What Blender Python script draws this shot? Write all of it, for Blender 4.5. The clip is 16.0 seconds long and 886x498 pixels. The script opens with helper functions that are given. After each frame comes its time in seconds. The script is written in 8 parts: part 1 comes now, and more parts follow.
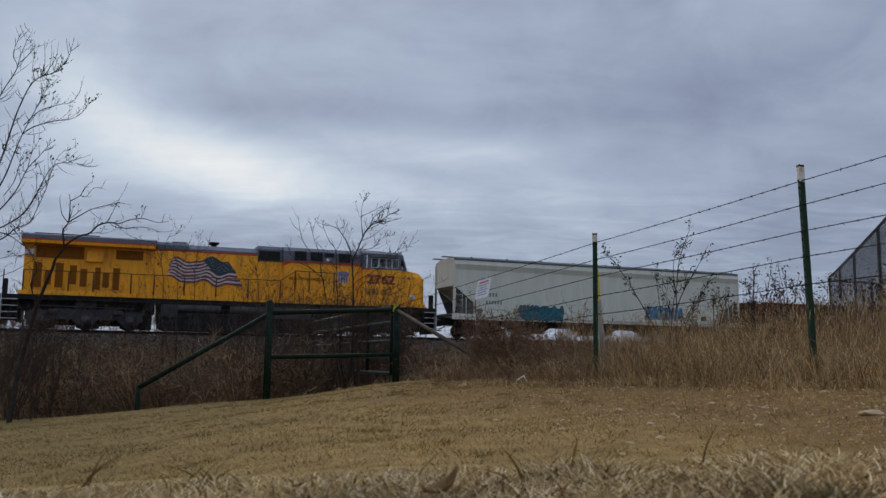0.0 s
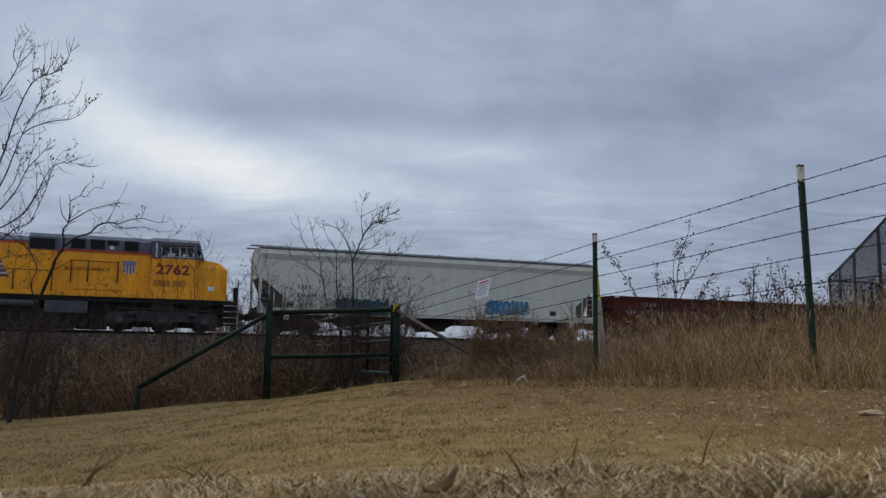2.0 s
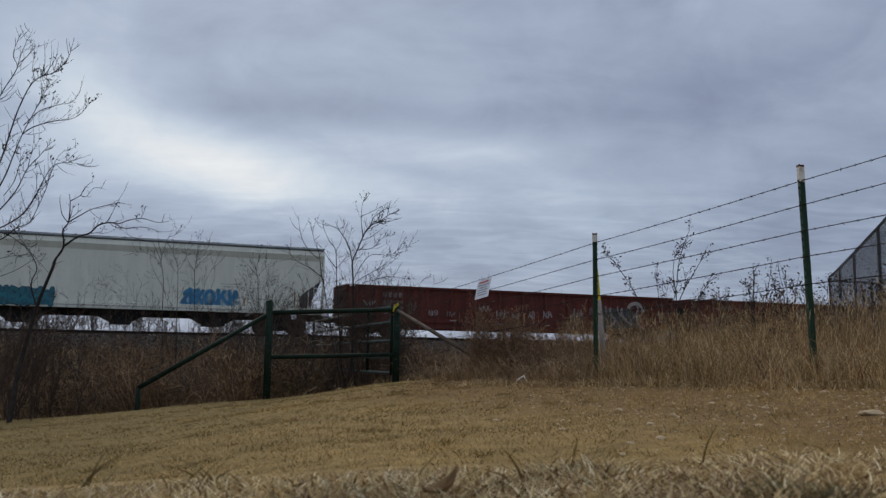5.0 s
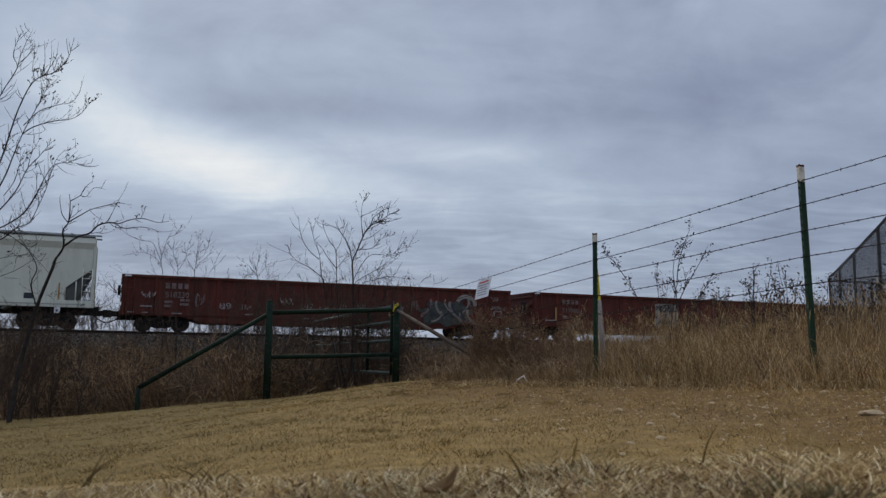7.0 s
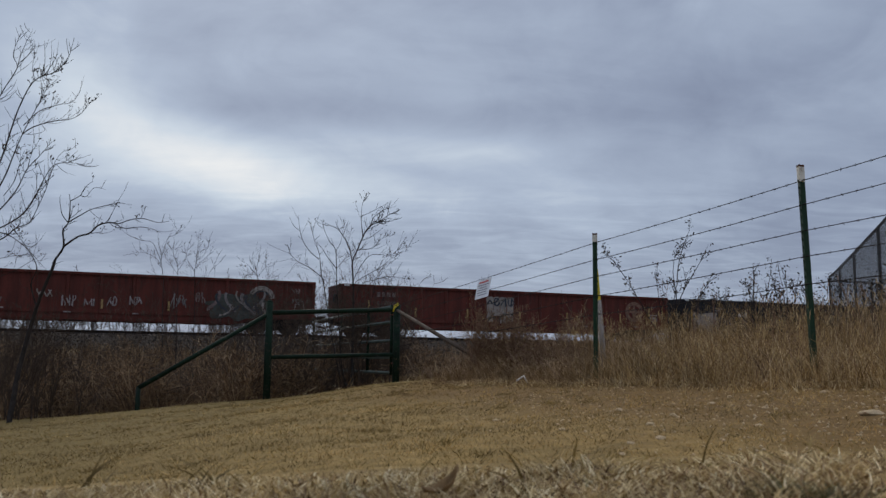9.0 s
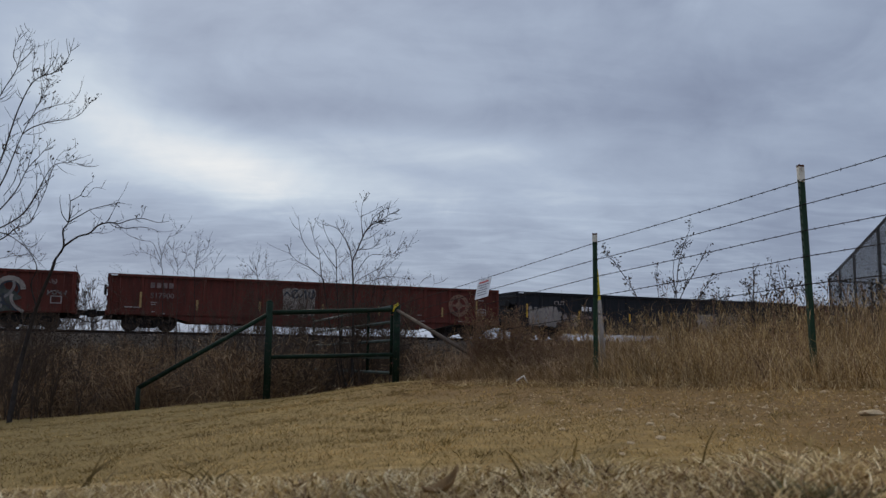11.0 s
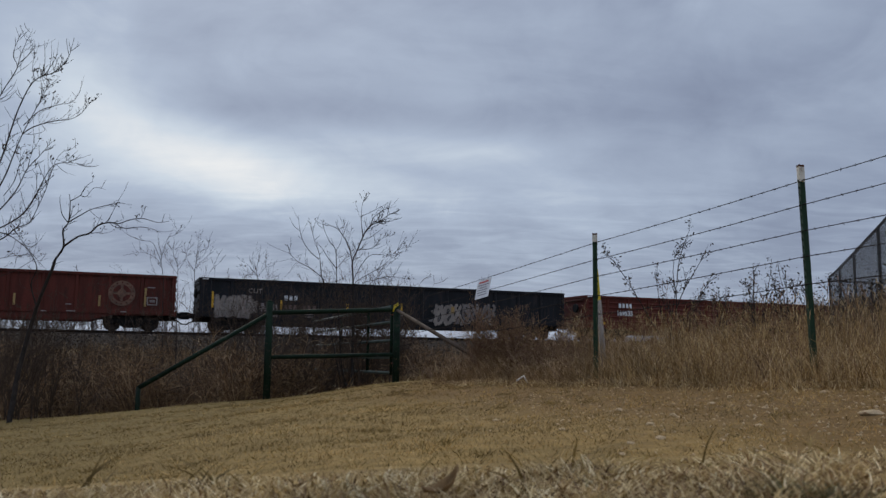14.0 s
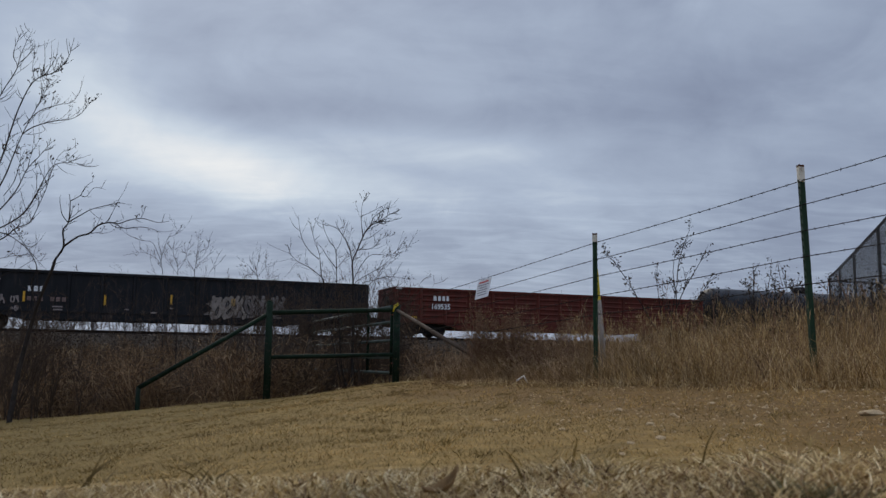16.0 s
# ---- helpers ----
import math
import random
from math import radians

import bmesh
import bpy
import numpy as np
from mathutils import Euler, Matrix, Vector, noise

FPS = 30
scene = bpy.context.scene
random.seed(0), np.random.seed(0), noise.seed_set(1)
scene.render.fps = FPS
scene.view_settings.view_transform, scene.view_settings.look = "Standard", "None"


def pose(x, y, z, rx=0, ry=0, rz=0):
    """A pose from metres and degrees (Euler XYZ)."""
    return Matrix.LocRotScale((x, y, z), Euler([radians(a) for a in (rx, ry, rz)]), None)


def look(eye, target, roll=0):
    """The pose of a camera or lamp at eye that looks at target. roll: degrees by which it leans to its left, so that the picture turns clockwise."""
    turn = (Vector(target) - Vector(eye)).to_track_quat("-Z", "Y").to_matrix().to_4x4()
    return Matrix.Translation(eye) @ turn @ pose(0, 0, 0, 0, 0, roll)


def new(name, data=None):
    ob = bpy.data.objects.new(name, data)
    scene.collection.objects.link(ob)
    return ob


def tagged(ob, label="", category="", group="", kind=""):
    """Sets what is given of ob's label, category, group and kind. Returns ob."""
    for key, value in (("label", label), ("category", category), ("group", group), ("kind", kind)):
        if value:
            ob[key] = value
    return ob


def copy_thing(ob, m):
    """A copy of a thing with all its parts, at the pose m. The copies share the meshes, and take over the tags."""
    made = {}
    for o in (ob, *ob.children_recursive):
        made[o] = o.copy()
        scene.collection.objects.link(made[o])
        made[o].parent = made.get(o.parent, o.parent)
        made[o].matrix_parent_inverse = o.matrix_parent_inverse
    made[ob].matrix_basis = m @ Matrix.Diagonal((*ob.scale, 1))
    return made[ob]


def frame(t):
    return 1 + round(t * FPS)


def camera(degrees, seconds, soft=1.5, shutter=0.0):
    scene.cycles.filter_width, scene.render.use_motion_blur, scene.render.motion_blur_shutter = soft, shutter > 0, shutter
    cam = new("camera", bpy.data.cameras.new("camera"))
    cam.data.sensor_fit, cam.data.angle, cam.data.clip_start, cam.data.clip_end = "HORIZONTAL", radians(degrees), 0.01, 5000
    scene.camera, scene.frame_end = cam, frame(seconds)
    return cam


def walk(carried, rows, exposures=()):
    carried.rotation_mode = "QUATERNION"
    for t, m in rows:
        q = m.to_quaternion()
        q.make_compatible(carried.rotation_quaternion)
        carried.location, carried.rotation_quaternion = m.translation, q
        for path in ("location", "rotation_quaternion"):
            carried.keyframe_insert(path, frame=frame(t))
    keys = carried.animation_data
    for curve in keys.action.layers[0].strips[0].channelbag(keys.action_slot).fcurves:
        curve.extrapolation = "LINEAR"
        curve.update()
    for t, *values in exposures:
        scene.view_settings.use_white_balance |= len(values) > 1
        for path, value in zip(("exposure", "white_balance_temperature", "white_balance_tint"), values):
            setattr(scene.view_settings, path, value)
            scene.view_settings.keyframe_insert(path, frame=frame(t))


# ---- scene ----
# ---------------------------------------------------------------- camera
cam = camera(55.67, 16.0, soft=1.42)
EYE = pose(0, 0, 0.25, 97.015, 0, 0) @ pose(0, 0, 0, 0, 0, 0.625)
cam.data.dof.use_dof = True
cam.data.dof.focus_distance, cam.data.dof.aperture_fstop = 30.0, 16.0
walk(cam, [(0, EYE), (16, EYE)], exposures=[(0, 0.0), (16, 0.0)])

# ---------------------------------------------------------------- light
SUN_AZ, SUN_EL = radians(-16), radians(38)
world = bpy.data.worlds.new("overcast_sky")
scene.world = world
world.use_nodes = True


class Nodes:
    """A short way to write node trees."""

    def __init__(self, tree):
        self.tree = tree
        tree.nodes.clear()

    def add(self, kind, **props):
        n = self.tree.nodes.new(kind)
        for key, value in props.items():
            if key == "blend_type":
                n.blend_type = value
            elif key == "operation":
                n.operation = value
            elif key == "data_type":
                n.data_type = value
            elif key == "sky_type":
                n.sky_type = value
        return n

    def link(self, a, b):
        self.tree.links.new(a, b)

    def put(self, socket, value):
        if isinstance(value, bpy.types.NodeSocket):
            self.link(value, socket)
        elif value is not None:
            socket.default_value = value

    def math(self, op, a, b=0.5, c=0.0, clamp=False):
        n = self.add("ShaderNodeMath", operation=op)
        n.use_clamp = clamp
        self.put(n.inputs[0], a), self.put(n.inputs[1], b), self.put(n.inputs[2], c)
        return n.outputs[0]

    def vec(self, op, a, b=(0, 0, 0)):
        n = self.add("ShaderNodeVectorMath", operation=op)
        self.put(n.inputs[0], a), self.put(n.inputs[1], b)
        return n.outputs["Value"] if op in ("DOT_PRODUCT", "LENGTH", "DISTANCE") else n.outputs[0]

    def noise(self, where, scale, detail=4.0, rough=0.55, warp=0.0):
        n = self.add("ShaderNodeTexNoise")
        self.put(n.inputs["Vector"], where)
        n.inputs["Scale"].default_value = scale
        n.inputs["Detail"].default_value = detail
        n.inputs["Roughness"].default_value = rough
        n.inputs["Distortion"].default_value = warp
        return n.outputs["Fac"]

    def ramp(self, fac, stops):
        n = self.add("ShaderNodeValToRGB")
        self.put(n.inputs[0], fac)
        e = n.color_ramp.elements
        while len(e) < len(stops):
            e.new(0.5)
        for el, (at, col) in zip(e, stops):
            el.position = at
            el.color = (*col, 1) if len(col) == 3 else col
        return n.outputs[0]

    def grey(self, fac, lo, hi, a=0.0, b=1.0):
        n = self.add("ShaderNodeMapRange")
        n.interpolation_type = "SMOOTHSTEP"
        self.put(n.inputs[0], fac)
        for i, v in enumerate((lo, hi, a, b)):
            n.inputs[i + 1].default_value = v
        return n.outputs[0]

    def mix(self, fac, a, b, blend="MIX"):
        n = self.add("ShaderNodeMix", data_type="RGBA", blend_type=blend)
        self.put(n.inputs[0], fac)
        for sock, v in ((n.inputs[6], a), (n.inputs[7], b)):
            self.put(sock, (*v, 1) if isinstance(v, tuple) and len(v) == 3 else v)
        return n.outputs[2]

    def stretch(self, where, sx, sy, sz):
        return self.vec("MULTIPLY", where, (sx, sy, sz))


def build_sky():
    n = Nodes(world.node_tree)
    out = n.add("ShaderNodeOutputWorld")
    sky = n.add("ShaderNodeTexSky", sky_type="NISHITA")
    sky.sun_disc = False
    sky.sun_elevation, sky.sun_rotation = SUN_EL, SUN_AZ
    clear = n.add("ShaderNodeBackground")
    n.link(sky.outputs[0], clear.inputs[0])
    clear.inputs[1].default_value = 0.08
    d = n.add("ShaderNodeTexCoord").outputs["Generated"]
    sep = n.add("ShaderNodeSeparateXYZ")
    n.link(d, sep.inputs[0])
    up = n.math("MAXIMUM", sep.outputs[2], 0.0)
    # a cloud deck seen in perspective: broad masses, then finer streaks
    k = n.math("DIVIDE", 1.0, n.math("ADD", up, 0.13))
    sc = n.add("ShaderNodeCombineXYZ")
    n.link(n.math("MULTIPLY", sep.outputs[0], k), sc.inputs[0])
    n.link(n.math("MULTIPLY", sep.outputs[1], k), sc.inputs[1])
    deck = n.vec("ADD", sc.outputs[0], (3.1, 7.4, 0.0))
    lumps = n.noise(n.stretch(d, 1.0, 1.0, 1.7), 3.6, 6, 0.52, 0.9)
    puffs = n.noise(n.vec("ADD", n.stretch(d, 1.0, 1.0, 1.9), (5.2, 1.3, 0.4)), 8.5, 6, 0.55, 0.7)
    streaks = n.noise(n.stretch(deck, 0.7, 1.2, 1), 1.5, 6, 0.58, 0.7)
    wisps = n.grey(n.noise(n.stretch(deck, 0.8, 1.7, 1), 4.0, 5, 0.6, 0.6), 0.35, 0.72)
    low = n.grey(up, 0.24, 0.13)
    body = n.math("ADD", n.math("MULTIPLY", lumps, 0.32), n.math("ADD", n.math("MULTIPLY", puffs, 0.27), n.math("MULTIPLY", streaks, 0.26)))
    body = n.math("ADD", body, n.math("MULTIPLY", n.math("MULTIPLY", n.math("SUBTRACT", wisps, 0.45), low), 0.12))
    body = n.math("ADD", body, 0.015)

    def mass(at, wide, high, tilt, weight):
        """A thinner (+) or thicker (-) stretch of cloud around a direction."""
        off = n.add("ShaderNodeSeparateXYZ")
        n.link(n.vec("SUBTRACT", d, at), off.inputs[0])
        c, sn = math.cos(radians(tilt)), math.sin(radians(tilt))
        u = n.math("SUBTRACT", n.math("MULTIPLY", off.outputs[0], c / wide), n.math("MULTIPLY", off.outputs[2], sn / wide))
        v = n.math("ADD", n.math("MULTIPLY", off.outputs[0], sn / high), n.math("MULTIPLY", off.outputs[2], c / high))
        w = n.math("MULTIPLY", off.outputs[1], 1 / wide)
        r2 = n.math("ADD", n.math("MULTIPLY", u, u), n.math("ADD", n.math("MULTIPLY", v, v), n.math("MULTIPLY", w, w)))
        return n.math("MULTIPLY", n.math("POWER", 2.718, n.math("MULTIPLY", r2, -1.0)), weight)
    for at, wide, high, tilt, weight in (
        ((-0.25, 0.944, 0.215), 0.125, 0.040, 14, 0.36), ((-0.356, 0.901, 0.249), 0.128, 0.045, 33, 0.22), ((-0.437, 0.875, 0.207), 0.110, 0.074, 0, 0.17),
        ((-0.094, 0.966, 0.242), 0.120, 0.022, 2, 0.18), ((-0.13, 0.971, 0.189), 0.185, 0.034, 0, 0.20), ((-0.2, 0.94, 0.278), 0.175, 0.020, -3, -0.10),
        ((-0.399, 0.851, 0.342), 0.215, 0.061, 0, 0.08), ((-0.12, 0.90, 0.36), 0.20, 0.07, 0, 0.05), ((0.292, 0.908, 0.3), 0.189, 0.04, -6, -0.12), ((0.433, 0.883, 0.181), 0.108, 0.061, 0, -0.06),
        ((0.156, 0.973, 0.168), 0.175, 0.035, -3, 0.12), ((0.049, 0.969, 0.24), 0.101, 0.02, 0, 0.10), ((0.141, 0.952, 0.271), 0.148, 0.02, 0, -0.06),
        ((-0.393, 0.914, 0.106), 0.175, 0.024, 0, -0.06), ((0.414, 0.903, 0.116), 0.135, 0.04, 0, -0.10)):
        body = n.math("ADD", body, mass(at, wide, high, tilt, weight))
    col = n.ramp(body, [(0.12, (0.188, 0.222, 0.325)), (0.36, (0.288, 0.342, 0.462)), (0.58, (0.422, 0.498, 0.63)), (0.78, (0.61, 0.69, 0.785)), (0.98, (0.86, 0.878, 0.89))])
    # an overcast sky is brighter overhead than low down
    lift = n.math("ADD", 0.95, n.math("MULTIPLY", n.grey(up, 0.42, 0.95), 1.5))
    cloud = n.add("ShaderNodeBackground")
    n.link(col, cloud.inputs[0])
    n.link(lift, cloud.inputs[1])
    both = n.add("ShaderNodeMixShader")
    both.inputs[0].default_value = 0.94
    n.link(clear.outputs[0], both.inputs[1])
    n.link(cloud.outputs[0], both.inputs[2])
    n.link(both.outputs[0], out.inputs[0])


build_sky()
lamp = bpy.data.lights.new("sun", "SUN")
lamp.energy, lamp.angle, lamp.color = 1.1, radians(35), (1.0, 0.88, 0.70)
sun = new("sun", lamp)
sun.matrix_world = look((math.sin(SUN_AZ) * math.cos(SUN_EL) * 50, math.cos(SUN_AZ) * math.cos(SUN_EL) * 50, math.sin(SUN_EL) * 50), (0, 0, 0))


# ---------------------------------------------------------------- materials
def paint(name, color, rough=0.5, metal=0.0, vary=0.25, scale=3.0, dirt=None, dirt_amount=0.3, streak=(1, 1, 1), bump=0.0, bump_scale=60.0, spec=0.5, worn=None):
    """A surface with variation at two scales, dirt patches in a second colour and fine relief."""
    m = bpy.data.materials.new(name)
    m.use_nodes = True
    n = Nodes(m.node_tree)
    out = n.add("ShaderNodeOutputMaterial")
    b = n.add("ShaderNodeBsdfPrincipled")
    n.link(b.outputs[0], out.inputs[0])
    p = n.add("ShaderNodeTexCoord").outputs["Object"]
    q = n.stretch(p, *streak)
    coarse, grain = n.noise(q, scale, 4, 0.6), n.noise(p, scale * 14, 3, 0.6)
    lo, hi = tuple(c * (1 - vary) for c in color), tuple(min(1, c * (1 + vary)) for c in color)
    c = n.mix(n.grey(coarse, 0.3, 0.7), lo, hi)
    c = n.mix(n.math("MULTIPLY", n.grey(grain, 0.4, 0.75), 0.35), c, tuple(v * (1 - vary) for v in lo))
    if dirt:
        spots = n.grey(n.noise(q, scale * 2.3, 6, 0.65, 0.3), 0.62 - 0.25 * dirt_amount, 0.78 - 0.1 * dirt_amount)
        c = n.mix(n.math("MULTIPLY", spots, 0.85), c, dirt)
    if worn:
        spots = n.grey(n.noise(p, scale * 5, 6, 0.7, 0.2), 0.66, 0.74)
        c = n.mix(spots, c, worn)
    n.link(c, b.inputs["Base Color"])
    n.put(b.inputs["Roughness"], n.grey(coarse, 0.2, 0.8, max(0.05, rough - 0.1), min(1, rough + 0.12)))
    b.inputs["Metallic"].default_value = metal
    b.inputs["Specular IOR Level"].default_value = spec
    if bump:
        h = n.add("ShaderNodeBump")
        h.inputs["Strength"].default_value = bump
        h.inputs["Distance"].default_value = 0.01
        n.link(n.noise(p, bump_scale, 4, 0.6), h.inputs["Height"])
        n.link(h.outputs[0], b.inputs["Normal"])
    return m


def clear_glass(name):
    """Thin window glass: mostly see-through, with a gloss on top."""
    m = bpy.data.materials.new(name)
    m.use_nodes = True
    n = Nodes(m.node_tree)
    out = n.add("ShaderNodeOutputMaterial")
    see, shine, both = n.add("ShaderNodeBsdfTransparent"), n.add("ShaderNodeBsdfGlossy"), n.add("ShaderNodeMixShader")
    see.inputs[0].default_value = (0.80, 0.84, 0.84, 1)
    shine.inputs["Roughness"].default_value = 0.03
    fr = n.add("ShaderNodeFresnel")
    fr.inputs[0].default_value = 1.45
    n.link(fr.outputs[0], both.inputs[0])
    n.link(see.outputs[0], both.inputs[1]), n.link(shine.outputs[0], both.inputs[2])
    n.link(both.outputs[0], out.inputs[0])
    return m


def blade_material(name, stops, rough=0.75, through_light=0.25):
    """Dry stems and leaves: each piece has a shade of its own between the given colours."""
    m = bpy.data.materials.new(name)
    m.use_nodes = True
    n = Nodes(m.node_tree)
    out = n.add("ShaderNodeOutputMaterial")
    b = n.add("ShaderNodeBsdfPrincipled")
    g = n.add("ShaderNodeNewGeometry")
    p = n.add("ShaderNodeTexCoord").outputs["Object"]
    c = n.ramp(g.outputs["Random Per Island"], stops)
    patch = n.grey(n.noise(p, 0.9, 3, 0.6), 0.35, 0.7, 0.72, 1.18)
    c = n.mix(1.0, c, patch, "MULTIPLY")
    c = n.mix(1.0, c, n.grey(n.noise(p, 3.6, 4, 0.6), 0.32, 0.68, 0.80, 1.16), "MULTIPLY")
    n.link(c, b.inputs["Base Color"])
    b.inputs["Roughness"].default_value = rough
    b.inputs["Specular IOR Level"].default_value = 0.25
    if through_light:
        t = n.add("ShaderNodeBsdfTranslucent")
        n.link(c, t.inputs[0])
        mixed = n.add("ShaderNodeMixShader")
        mixed.inputs[0].default_value = through_light
        n.link(b.outputs[0], mixed.inputs[1]), n.link(t.outputs[0], mixed.inputs[2])
        n.link(mixed.outputs[0], out.inputs[0])
    else:
        n.link(b.outputs[0], out.inputs[0])
    return m


